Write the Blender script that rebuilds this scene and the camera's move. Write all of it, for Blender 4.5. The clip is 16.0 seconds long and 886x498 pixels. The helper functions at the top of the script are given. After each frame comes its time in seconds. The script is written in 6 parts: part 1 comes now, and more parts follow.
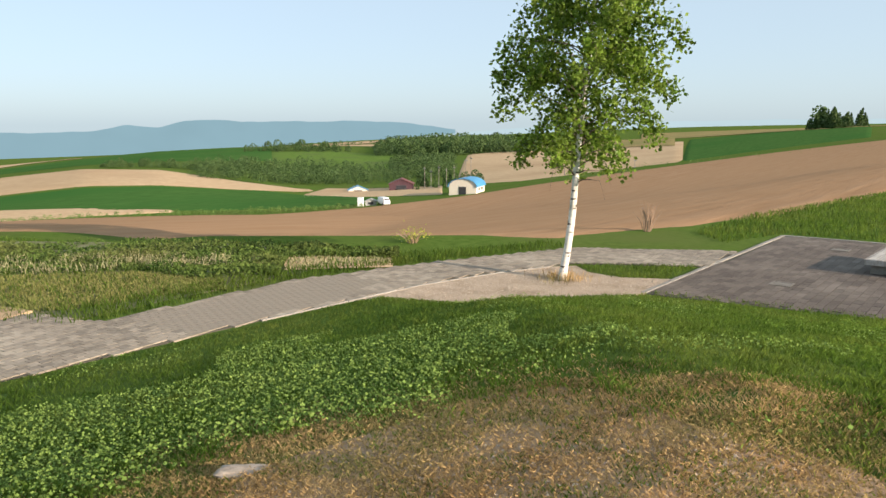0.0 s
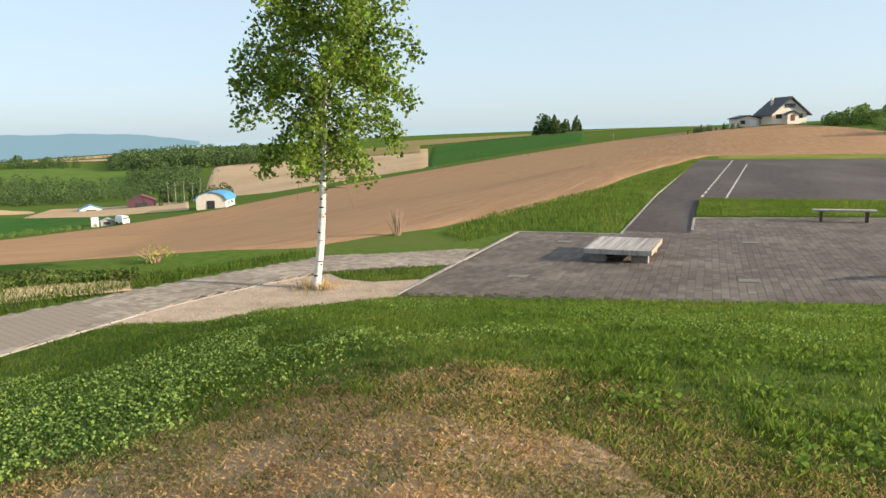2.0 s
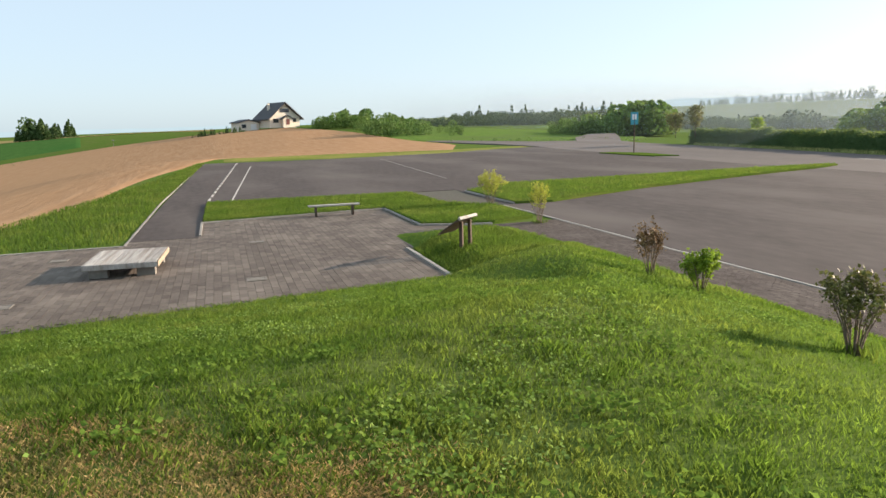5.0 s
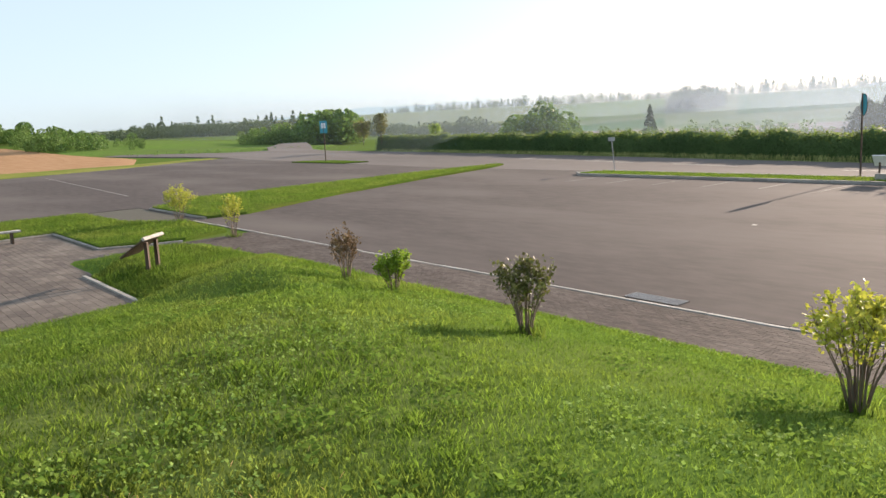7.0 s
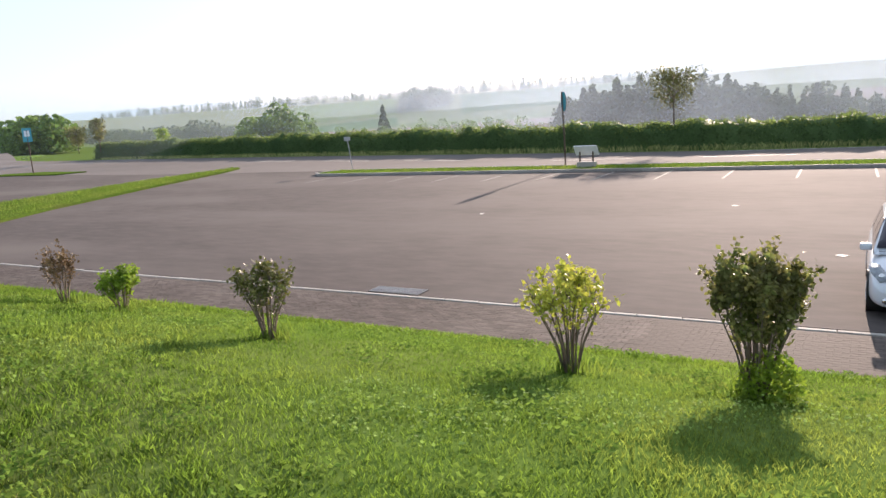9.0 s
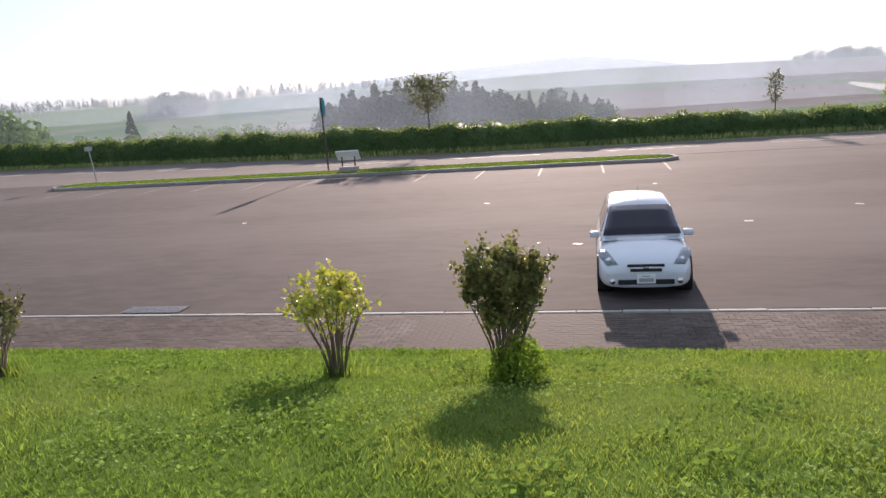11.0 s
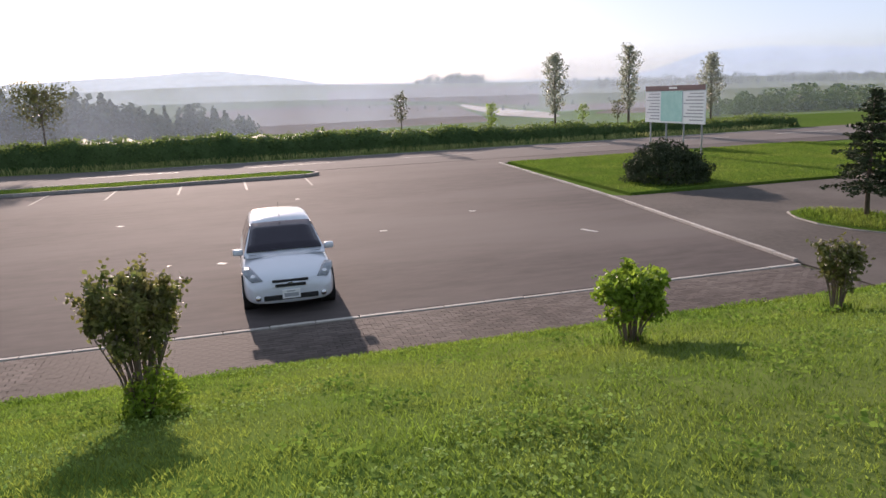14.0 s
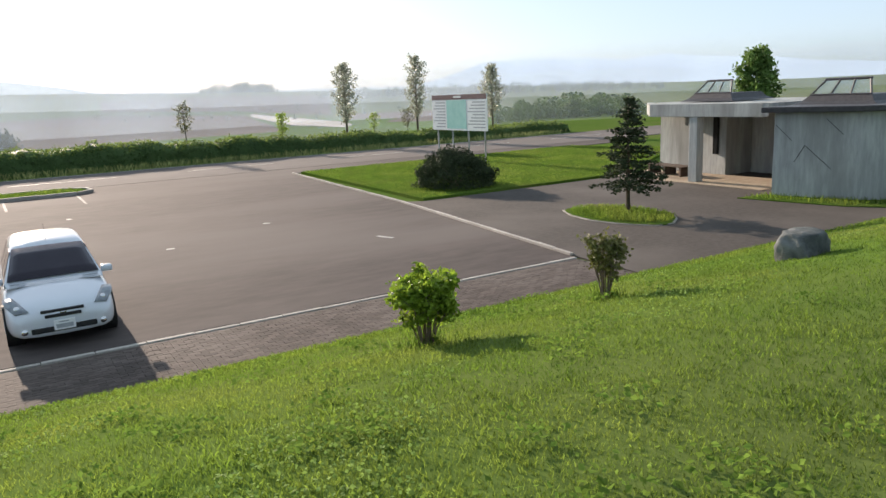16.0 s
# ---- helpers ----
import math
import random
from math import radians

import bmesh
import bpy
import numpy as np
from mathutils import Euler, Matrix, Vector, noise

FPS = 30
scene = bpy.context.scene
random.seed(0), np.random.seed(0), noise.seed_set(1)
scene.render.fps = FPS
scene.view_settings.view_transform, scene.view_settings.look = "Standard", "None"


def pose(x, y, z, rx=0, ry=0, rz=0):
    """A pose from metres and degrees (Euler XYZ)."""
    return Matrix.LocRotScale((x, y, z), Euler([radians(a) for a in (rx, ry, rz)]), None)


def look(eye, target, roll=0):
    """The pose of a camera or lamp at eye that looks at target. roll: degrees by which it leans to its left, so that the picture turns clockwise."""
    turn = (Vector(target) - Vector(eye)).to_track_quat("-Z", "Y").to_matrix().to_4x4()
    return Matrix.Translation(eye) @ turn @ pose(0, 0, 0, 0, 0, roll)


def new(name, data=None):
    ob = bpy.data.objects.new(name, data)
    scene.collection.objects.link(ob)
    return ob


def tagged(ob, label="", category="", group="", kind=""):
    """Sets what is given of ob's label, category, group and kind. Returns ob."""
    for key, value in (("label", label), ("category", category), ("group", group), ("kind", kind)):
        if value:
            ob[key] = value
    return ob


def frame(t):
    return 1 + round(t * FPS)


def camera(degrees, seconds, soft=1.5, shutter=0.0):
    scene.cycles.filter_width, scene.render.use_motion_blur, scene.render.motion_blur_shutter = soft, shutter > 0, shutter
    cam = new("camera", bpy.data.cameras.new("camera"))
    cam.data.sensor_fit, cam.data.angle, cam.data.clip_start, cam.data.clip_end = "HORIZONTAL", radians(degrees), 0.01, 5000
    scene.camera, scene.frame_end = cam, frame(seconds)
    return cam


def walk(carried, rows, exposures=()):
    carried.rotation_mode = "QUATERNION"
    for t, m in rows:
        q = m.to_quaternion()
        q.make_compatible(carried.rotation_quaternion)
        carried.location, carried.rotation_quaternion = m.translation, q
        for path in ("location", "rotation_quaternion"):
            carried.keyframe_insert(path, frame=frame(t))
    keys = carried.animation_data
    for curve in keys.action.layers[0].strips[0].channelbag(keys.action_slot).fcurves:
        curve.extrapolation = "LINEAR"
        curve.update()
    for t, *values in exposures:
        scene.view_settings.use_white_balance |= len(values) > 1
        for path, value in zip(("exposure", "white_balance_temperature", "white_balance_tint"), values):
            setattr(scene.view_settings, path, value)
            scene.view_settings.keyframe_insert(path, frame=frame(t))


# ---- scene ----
cam = camera(62.2, 16.0)
PATH = [
    (0.0, pose(-0.002, 0.000, 3.972, 80.333, 0.224, 38.957)),
    (0.5, pose(0.004, 0.016, 3.964, 80.556, 0.356, 34.556)),
    (1.0, pose(0.028, 0.040, 3.959, 80.701, 0.284, 29.692)),
    (1.5, pose(0.068, 0.075, 3.954, 80.826, 0.793, 24.747)),
    (2.0, pose(0.099, 0.112, 3.944, 80.846, 1.071, 19.824)),
    (2.5, pose(0.137, 0.153, 3.938, 80.571, 1.023, 14.171)),
    (3.0, pose(0.188, 0.196, 3.944, 80.197, 1.586, 7.755)),
    (3.5, pose(0.245, 0.236, 3.948, 79.983, 1.099, 0.390)),
    (6.0, pose(0.499, 0.355, 3.960, 80.378, 2.498, -27.847)),
    (6.5, pose(0.552, 0.382, 3.950, 80.280, 2.678, -34.175)),
    (7.0, pose(0.605, 0.414, 3.941, 80.182, 2.650, -40.463)),
    (7.5, pose(0.637, 0.407, 3.925, 79.743, 2.317, -46.319)),
    (8.0, pose(0.675, 0.391, 3.920, 79.686, 2.859, -51.904)),
    (8.5, pose(0.686, 0.358, 3.906, 79.529, 3.539, -56.257)),
    (9.0, pose(0.683, 0.331, 3.910, 79.141, 3.766, -60.561)),
    (11.5, pose(0.690, 0.190, 3.904, 78.198, 3.591, -83.725)),
    (12.0, pose(0.679, 0.164, 3.904, 78.088, 3.122, -88.821)),
    (12.5, pose(0.665, 0.130, 3.909, 78.103, 2.983, -93.514)),
    (13.0, pose(0.654, 0.117, 3.910, 78.177, 2.671, -97.685)),
    (13.5, pose(0.657, 0.096, 3.906, 78.135, 2.921, -101.991)),
    (14.0, pose(0.646, 0.066, 3.913, 78.089, 2.377, -105.747)),
    (14.5, pose(0.649, 0.032, 3.913, 78.044, 2.959, -109.772)),
    (15.0, pose(0.652, 0.003, 3.914, 77.957, 2.948, -113.811)),
    (15.5, pose(0.634, -0.012, 3.911, 77.975, 2.693, -118.101)),
    (16.0, pose(0.614, -0.012, 3.913, 78.091, 2.535, -121.610)),
]
walk(cam, PATH, [(0.0, 0.80, 6700, 17), (3.5, 0.94, 6750, 17), (7.0, 1.04, 6750, 20), (9.0, 1.15, 6500, 25), (12.5, 0.6, 6400, 30), (14.5, 0.6, 6450, 29), (16.0, 0.82, 6500, 19)])

# world, sun
SUN_AZ, SUN_EL = radians(86.5), radians(16.0)
world = bpy.data.worlds.new("sky")
scene.world = world
world.use_nodes = True
wn = world.node_tree
sky = wn.nodes.new("ShaderNodeTexSky")
sky.sky_type, sky.sun_disc = "NISHITA", False
sky.sun_elevation, sky.sun_rotation = SUN_EL, SUN_AZ
sky.altitude, sky.air_density, sky.dust_density, sky.ozone_density = 250, 0.75, 1.7, 2.5
wn.nodes["Background"].inputs["Strength"].default_value = 0.097
pale = wn.nodes.new("ShaderNodeMix")
pale.data_type = "RGBA"
pale.inputs[0].default_value = 0.6
pale.inputs[7].default_value = (4.5, 5.85, 6.3, 1)
wn.links.new(sky.outputs[0], pale.inputs[6])
wn.links.new(pale.outputs[2], wn.nodes["Background"].inputs[0])
lamp = bpy.data.lights.new("sun", "SUN")
lamp.energy, lamp.angle, lamp.color = 5.0, radians(0.6), (1.0, 0.86, 0.67)
sun = new("sun", lamp)
sun.matrix_basis = look((300 * math.sin(SUN_AZ), 300 * math.cos(SUN_AZ), 300 * math.tan(SUN_EL)), (0, 0, 0))

rng = np.random.default_rng(7)


# ---- materials ----
def mat(name, a, b, scale=4.0, rough=0.8, bump=0.3, c=None, big=0.15, metal=0.0, stretch=(1, 1, 1), island=0.0, spec=0.3,
        translucent=0.0, bump_dist=0.02, detail=6.0, obj=0.0):
    """Procedural surface: colours a and b mixed by fine noise, c laid on by a broad noise."""
    m = bpy.data.materials.new(name)
    m.use_nodes = True
    t = m.node_tree
    bsdf = t.nodes["Principled BSDF"]
    co = t.nodes.new("ShaderNodeTexCoord")
    mp = t.nodes.new("ShaderNodeMapping")
    mp.inputs["Scale"].default_value = stretch
    t.links.new(co.outputs["Object"], mp.inputs[0])
    n1 = t.nodes.new("ShaderNodeTexNoise")
    n1.inputs["Scale"].default_value, n1.inputs["Detail"].default_value, n1.inputs["Roughness"].default_value = scale, detail, 0.65
    t.links.new(mp.outputs[0], n1.inputs["Vector"])
    ramp = t.nodes.new("ShaderNodeMapRange")
    ramp.inputs["From Min"].default_value, ramp.inputs["From Max"].default_value = 0.32, 0.68
    t.links.new(n1.outputs[0], ramp.inputs[0])
    mix = t.nodes.new("ShaderNodeMix")
    mix.data_type = "RGBA"
    mix.inputs[6].default_value, mix.inputs[7].default_value = (*a, 1), (*b, 1)
    t.links.new(ramp.outputs[0], mix.inputs[0])
    col = mix.outputs[2]
    n2 = t.nodes.new("ShaderNodeTexNoise")
    n2.inputs["Scale"].default_value, n2.inputs["Detail"].default_value = scale * big, 4
    t.links.new(mp.outputs[0], n2.inputs["Vector"])
    if c:
        r2 = t.nodes.new("ShaderNodeMapRange")
        r2.inputs["From Min"].default_value, r2.inputs["From Max"].default_value = 0.45, 0.7
        t.links.new(n2.outputs[0], r2.inputs[0])
        mc = t.nodes.new("ShaderNodeMix")
        mc.data_type = "RGBA"
        mc.inputs[7].default_value = (*c, 1)
        t.links.new(r2.outputs[0], mc.inputs[0])
        t.links.new(col, mc.inputs[6])
        col = mc.outputs[2]
    if island or obj:
        hv = t.nodes.new("ShaderNodeHueSaturation")
        rr = t.nodes.new("ShaderNodeMapRange")
        k = island or obj
        rr.inputs["To Min"].default_value, rr.inputs["To Max"].default_value = 1 - k, 1 + k
        if island:
            src = t.nodes.new("ShaderNodeNewGeometry").outputs["Random Per Island"]
        else:
            src = t.nodes.new("ShaderNodeObjectInfo").outputs["Random"]
        t.links.new(src, rr.inputs[0])
        t.links.new(rr.outputs[0], hv.inputs["Value"])
        t.links.new(col, hv.inputs["Color"])
        col = hv.outputs[0]
    t.links.new(col, bsdf.inputs["Base Color"])
    bsdf.inputs["Roughness"].default_value, bsdf.inputs["Metallic"].default_value = rough, metal
    bsdf.inputs["Specular IOR Level"].default_value = spec
    if bump:
        bp = t.nodes.new("ShaderNodeBump")
        bp.inputs["Strength"].default_value, bp.inputs["Distance"].default_value = bump, bump_dist
        t.links.new(n1.outputs[0], bp.inputs["Height"])
        t.links.new(bp.outputs[0], bsdf.inputs["Normal"])
    if translucent:
        tr = t.nodes.new("ShaderNodeBsdfTranslucent")
        ms = t.nodes.new("ShaderNodeMixShader")
        ms.inputs[0].default_value = translucent
        t.links.new(col, tr.inputs[0])
        t.links.new(bsdf.outputs[0], ms.inputs[1])
        t.links.new(tr.outputs[0], ms.inputs[2])
        t.links.new(ms.outputs[0], t.nodes["Material Output"].inputs[0])
    return m


M = {
    "ground": mat("ground_grass", (0.065, 0.115, 0.022), (0.105, 0.165, 0.036), 3.0, 0.95, 0.6, (0.105, 0.135, 0.04), 0.05, spec=0.0),
    "mound": mat("mound_soil_grass", (0.05, 0.095, 0.014), (0.10, 0.16, 0.028), 9.0, 0.95, 0.8, (0.10, 0.13, 0.03), 0.04, spec=0.0),
    "asphalt": mat("asphalt", (0.056, 0.047, 0.044), (0.087, 0.072, 0.067), 2.5, 0.92, 0.25, (0.118, 0.101, 0.092), 0.06, stretch=(1, 0.35, 1), bump_dist=0.006, spec=0.15),
    "road": mat("road_asphalt", (0.100, 0.087, 0.081), (0.138, 0.121, 0.112), 3.0, 0.95, 0.25, (0.15, 0.133, 0.123), 0.04, stretch=(1, 0.2, 1), bump_dist=0.006, spec=0.15),
    "plaza": mat("plaza_paving", (0.040, 0.033, 0.028), (0.068, 0.057, 0.049), 6.0, 0.9, 0.4, (0.088, 0.075, 0.065), 0.05, bump_dist=0.01),
    "paver": mat("paver_block", (0.104, 0.086, 0.074), (0.150, 0.126, 0.108), 14.0, 0.85, 0.4, (0.185, 0.157, 0.134), 0.03, island=0.2, obj=0.2, bump_dist=0.004, spec=0.12),
    "walk_paver": mat("walk_paver_block", (0.070, 0.055, 0.048), (0.102, 0.083, 0.073), 14.0, 0.85, 0.4, (0.125, 0.103, 0.09), 0.03, island=0.22, obj=0.22, bump_dist=0.004, spec=0.12),
    "kerb_pale": mat("pale_kerb_concrete", (0.31, 0.285, 0.255), (0.44, 0.41, 0.37), 10.0, 0.85, 0.4, (0.25, 0.23, 0.205), 0.06, obj=0.14),
    "joint": mat("paver_joint", (0.060, 0.055, 0.044), (0.095, 0.09, 0.068), 12.0, 0.95, 0.5),
    "cobble": mat("path_block", (0.21, 0.178, 0.138), (0.31, 0.262, 0.205), 12.0, 0.85, 0.5, (0.36, 0.31, 0.245), 0.03, island=0.25, bump_dist=0.006),
    "kerb": mat("kerb_concrete", (0.24, 0.22, 0.195), (0.35, 0.325, 0.29), 10.0, 0.85, 0.4, (0.19, 0.175, 0.15), 0.06, obj=0.15),
    "concrete": mat("board_marked_concrete", (0.29, 0.305, 0.295), (0.43, 0.445, 0.43), 5.0, 0.85, 0.35, (0.20, 0.205, 0.195), 0.12, stretch=(1.6, 1.6, 0.25)),
    "paint": mat("road_paint", (0.40, 0.38, 0.35), (0.60, 0.57, 0.53), 20.0, 0.7, 0.2, (0.16, 0.145, 0.13), 0.12),
    "gravel": mat("gravel", (0.34, 0.26, 0.19), (0.52, 0.42, 0.32), 34.0, 0.95, 0.9, (0.30, 0.23, 0.16), 0.04),
    "soil": mat("tilled_soil", (0.32, 0.19, 0.105), (0.395, 0.25, 0.15), 0.9, 0.95, 0.7, (0.36, 0.225, 0.13), 0.03, stretch=(1, 0.12, 1), bump_dist=0.15, spec=0.0),
    "soil_dark": mat("moist_tilled_soil", (0.13, 0.09, 0.07), (0.18, 0.125, 0.095), 0.9, 0.95, 0.7, (0.15, 0.12, 0.08), 0.05, bump_dist=0.15, spec=0.0),
    "pale_soil": mat("pale_dry_soil", (0.44, 0.315, 0.195), (0.53, 0.395, 0.25), 0.4, 0.95, 0.5, (0.40, 0.28, 0.17), 0.06, bump_dist=0.15, spec=0.0),
    "soil_dry": mat("dry_stubble_soil", (0.24, 0.19, 0.085), (0.32, 0.25, 0.12), 0.4, 0.95, 0.5, (0.20, 0.20, 0.08), 0.06, bump_dist=0.15, spec=0.0),
    "mown_verge": mat("rough_verge", (0.17, 0.19, 0.05), (0.26, 0.25, 0.08), 1.2, 0.95, 0.6, (0.12, 0.17, 0.035), 0.1, spec=0.0),
    "wheat": mat("young_wheat", (0.042, 0.105, 0.028), (0.068, 0.145, 0.038), 0.6, 0.9, 0.6, (0.04, 0.12, 0.03), 0.05, stretch=(1, 0.3, 1), bump_dist=0.2, spec=0.0),
    "meadow": mat("meadow", (0.08, 0.15, 0.03), (0.13, 0.20, 0.05), 0.5, 0.95, 0.6, (0.10, 0.14, 0.05), 0.08, bump_dist=0.2, spec=0.0),
    "fallow": mat("fallow_soil", (0.15, 0.115, 0.10), (0.20, 0.155, 0.135), 0.02, 0.95, 0.3, (0.17, 0.14, 0.115), 0.15, bump_dist=0.15, spec=0.0),
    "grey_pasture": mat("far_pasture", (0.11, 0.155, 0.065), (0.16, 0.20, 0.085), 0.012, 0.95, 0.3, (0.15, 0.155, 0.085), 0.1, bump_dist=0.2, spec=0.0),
    "plot": mat("vegetable_plot_soil", (0.10, 0.12, 0.04), (0.17, 0.17, 0.08), 5.0, 0.95, 0.8, (0.22, 0.19, 0.12), 0.06),
    "blade": mat("grass_blade", (0.070, 0.132, 0.016), (0.134, 0.212, 0.028), 0.9, 0.6, 0, (0.165, 0.215, 0.037), 0.45, island=0.45, translucent=0.7),
    "dry_blade": mat("dry_grass", (0.39, 0.25, 0.105), (0.56, 0.40, 0.195), 1.6, 0.8, 0, (0.22, 0.215, 0.07), 0.4, island=0.4, translucent=0.35),
    "clover": mat("clover_leaf", (0.15, 0.245, 0.052), (0.245, 0.35, 0.085), 1.0, 0.8, 0, island=0.3, translucent=0.35, spec=0.15),
    "birch_leaf": mat("birch_leaf", (0.105, 0.195, 0.022), (0.215, 0.305, 0.045), 1.0, 0.45, 0, island=0.5, translucent=0.5),
    "far_leaf": mat("woodland_leaf", (0.05, 0.10, 0.03), (0.10, 0.16, 0.05), 0.1, 0.7, 0, island=0.35, translucent=0.35),
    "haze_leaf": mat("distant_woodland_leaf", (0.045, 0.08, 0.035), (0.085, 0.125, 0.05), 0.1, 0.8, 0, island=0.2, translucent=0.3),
    "needle": mat("spruce_needle", (0.022, 0.04, 0.016), (0.05, 0.065, 0.025), 2.0, 0.7, 0, island=0.4, translucent=0.1),
    "trunk": mat("bark", (0.10, 0.075, 0.055), (0.20, 0.155, 0.12), 14.0, 0.9, 0.8, stretch=(1, 1, 0.25)),
    "birch_bark": mat("birch_bark", (0.62, 0.60, 0.55), (0.80, 0.78, 0.73), 9.0, 0.7, 0.4, (0.50, 0.46, 0.40), 0.2, stretch=(1, 1, 2.5)),
    "dark_bark": mat("dark_bark", (0.03, 0.028, 0.025), (0.07, 0.06, 0.05), 30.0, 0.9, 0.4),
}

# ---- height of the ground ----
RING_D = (55.0, 160.0, 300.0, 600.0, 1500.0, 3200.0)
RING_AZ = (-180, -75, -65, -55, -45, -35, -25, -15, -5, 5, 15, 25, 40, 60, 80, 90, 100, 120, 140, 180)
RING_Z = (
    (-1, -3.6, -3.8, -3.8, -3.8, -3.7, -3.6, -3.0, -2, -0.6, -0.3, 0, 0, 0, 0, 0, 0, 0, 0, -1),
    (-8, -15, -15, -15.5, -14.5, -12.6, -9.5, -6.5, -3, 0, 0, -0.5, -1, -2, -3, -3.5, -3, -2, -1, -8),
    (-10, -20, -8.8, -17, -20, -15, -11, -5.8, -0.2, 5.6, 3.2, -1, -3, -6, -9, -9, -8, -6, -5, -10),
    (-12, -30, -21, -12, -17, -15, -12, -3, 4, 3, 0, 2, -9, -9, -6, -7, -9, -10, -8, -12),
    (-40, -75, -65, -42, -28, -18, -10, -4, -3, 4, 14, 20, 26, 28, 30, 38, 26, 16, 6, -12),
    (-60, -170, -165, -140, -95, -60, -25, -8, 0, 10, 25, 35, 40, 40, 38, 45, 35, 20, 0, 10),
)


def smooth(v):
    v = np.clip(v, 0, 1)
    return v * v * (3 - 2 * v)


def flat_site(x, y):
    """0 on the level site, growing to 1 where the open country takes over."""
    def out(x0, x1, y0, y1):
        return np.hypot(np.maximum(np.maximum(x0 - x, x - x1), 0), np.maximum(np.maximum(y0 - y, y - y1), 0))
    west = np.interp(y, (16, 24, 36, 50, 104), (-22.0, -12.5, -8.0, -4.0, -1.5))
    a = np.hypot(np.maximum(np.maximum(west - x, x - 68), 0), np.maximum(np.maximum(-70 - y, y - 104), 0))
    b = out(-29, 0, -70, 9)
    w = np.clip(np.minimum(a / 38.0, b / 42.0), 0, 1)
    return 0.8 * w + 0.2 * smooth(w)


def mound(x, y):
    """The grassy knoll on which the viewpoint lies."""
    front = np.interp(x, (-12.4, -9.7, -8.0, -7.0, 0.3, 5.9, 7.4, 9, 11), (11.8, 12.9, 14.4, 16.0, 17.5, 18.5, 20.6, 22.0, 21.6))
    west = np.interp(y, (-20, 4, 15), (12.6, 12.4, 11.6))
    d = np.minimum(np.minimum((front - y) * 0.9, x + west), (y + 46) * 0.4)
    t = np.clip(d / 12.5, 0, 1)
    h = 2.45 * (0.75 * t + 0.25 * smooth(t))
    # the side towards the car park falls off more steeply at its foot
    e = 11.4 - 0.3 * np.maximum(y - 19.4, 0) - x
    w = np.clip(e, 0, 0.8)
    bank = sum(np.interp(e + k * w, (0, 5.2, 7.5, 10.8, 20), (0, 1.5, 1.95, 2.18, 2.45)) for k in (-1, 0, 1)) / 3
    h = np.minimum(h, bank) + 0.06 * smooth(np.minimum(d, e) / 0.9)
    sign = 0.28 * smooth(np.minimum(np.minimum(x - 6.0, 11.3 - x), np.minimum(y - 16.5, 26.5 - y)) / 1.6)
    return np.maximum(h, sign)


def height(x, y):
    x, y = np.asarray(x, float), np.asarray(y, float)
    d, az = np.hypot(x, y), np.degrees(np.arctan2(x, y))
    rings = [np.interp(az, RING_AZ, z) for z in RING_Z]
    # soft steps in azimuth
    rings = [(np.interp(az - 5, RING_AZ, z) + np.interp(az + 5, RING_AZ, z) + r) / 3 for r, z in zip(rings, RING_Z)]
    ld, far = np.log(np.maximum(d, 1)), rings[0]
    for (d0, d1), z1 in zip(zip(RING_D, RING_D[1:]), rings[1:]):
        w = smooth((ld - math.log(d0)) / (math.log(d1) - math.log(d0)))
        far = far * (1 - w) + z1 * w
    site = flat_site(x, y)
    return far * site + mound(x, y) - 0.03 * (1 - site)


def mesh(name, verts, faces, material, smooth_shade=False):
    me = bpy.data.meshes.new(name)
    me.from_pydata(verts, [], faces)
    me.materials.append(material)
    if smooth_shade:
        me.polygons.foreach_set("use_smooth", [True] * len(me.polygons))
    me.update()
    return me


def grid_mesh(name, xs, ys, zf, material):
    """A sheet over the grid xs, ys (2D arrays) with heights zf."""
    r, c = xs.shape
    v = np.stack([xs, ys, zf], -1).reshape(-1, 3)
    i = np.arange(r * c).reshape(r, c)
    f = np.stack([i[:-1, :-1], i[:-1, 1:], i[1:, 1:], i[1:, :-1]], -1).reshape(-1, 4)
    return mesh(name, v.tolist(), f.tolist(), material, True)


def structure(ob, label, category):
    return tagged(ob, label, category, kind="structure")


s = np.sinh(np.linspace(-8.6, 8.6, 420))
s = s / s[-1] * 4300
gx, gy = np.meshgrid(s + 2, s + 6)
order = grid_mesh("ground", gx, gy, height(gx, gy), M["ground"])
ground = structure(new("ground", order), "rolling green countryside with a grassy knoll in front", "ground")


# ---- flat site: paved areas, kerbs, fields ----
def slab(name, pts, z, material, label, category, thick=0.25):
    """A level slab with the outline pts and its top at z."""
    bm = bmesh.new()
    top = [bm.verts.new((x, y, z)) for x, y in pts]
    low = [bm.verts.new((x, y, z - thick)) for x, y in pts]
    f = bm.faces.new(top)
    if f.normal.z < 0:
        f.normal_flip()
    n = len(pts)
    for i in range(n):
        bm.faces.new((top[i], low[i], low[(i + 1) % n], top[(i + 1) % n]))
    bmesh.ops.recalc_face_normals(bm, faces=bm.faces)
    bmesh.ops.triangulate(bm, faces=bm.faces[:])
    me = bpy.data.meshes.new(name)
    bm.to_mesh(me)
    bm.free()
    me.materials.append(material)
    return structure(new(name, me), label, category)


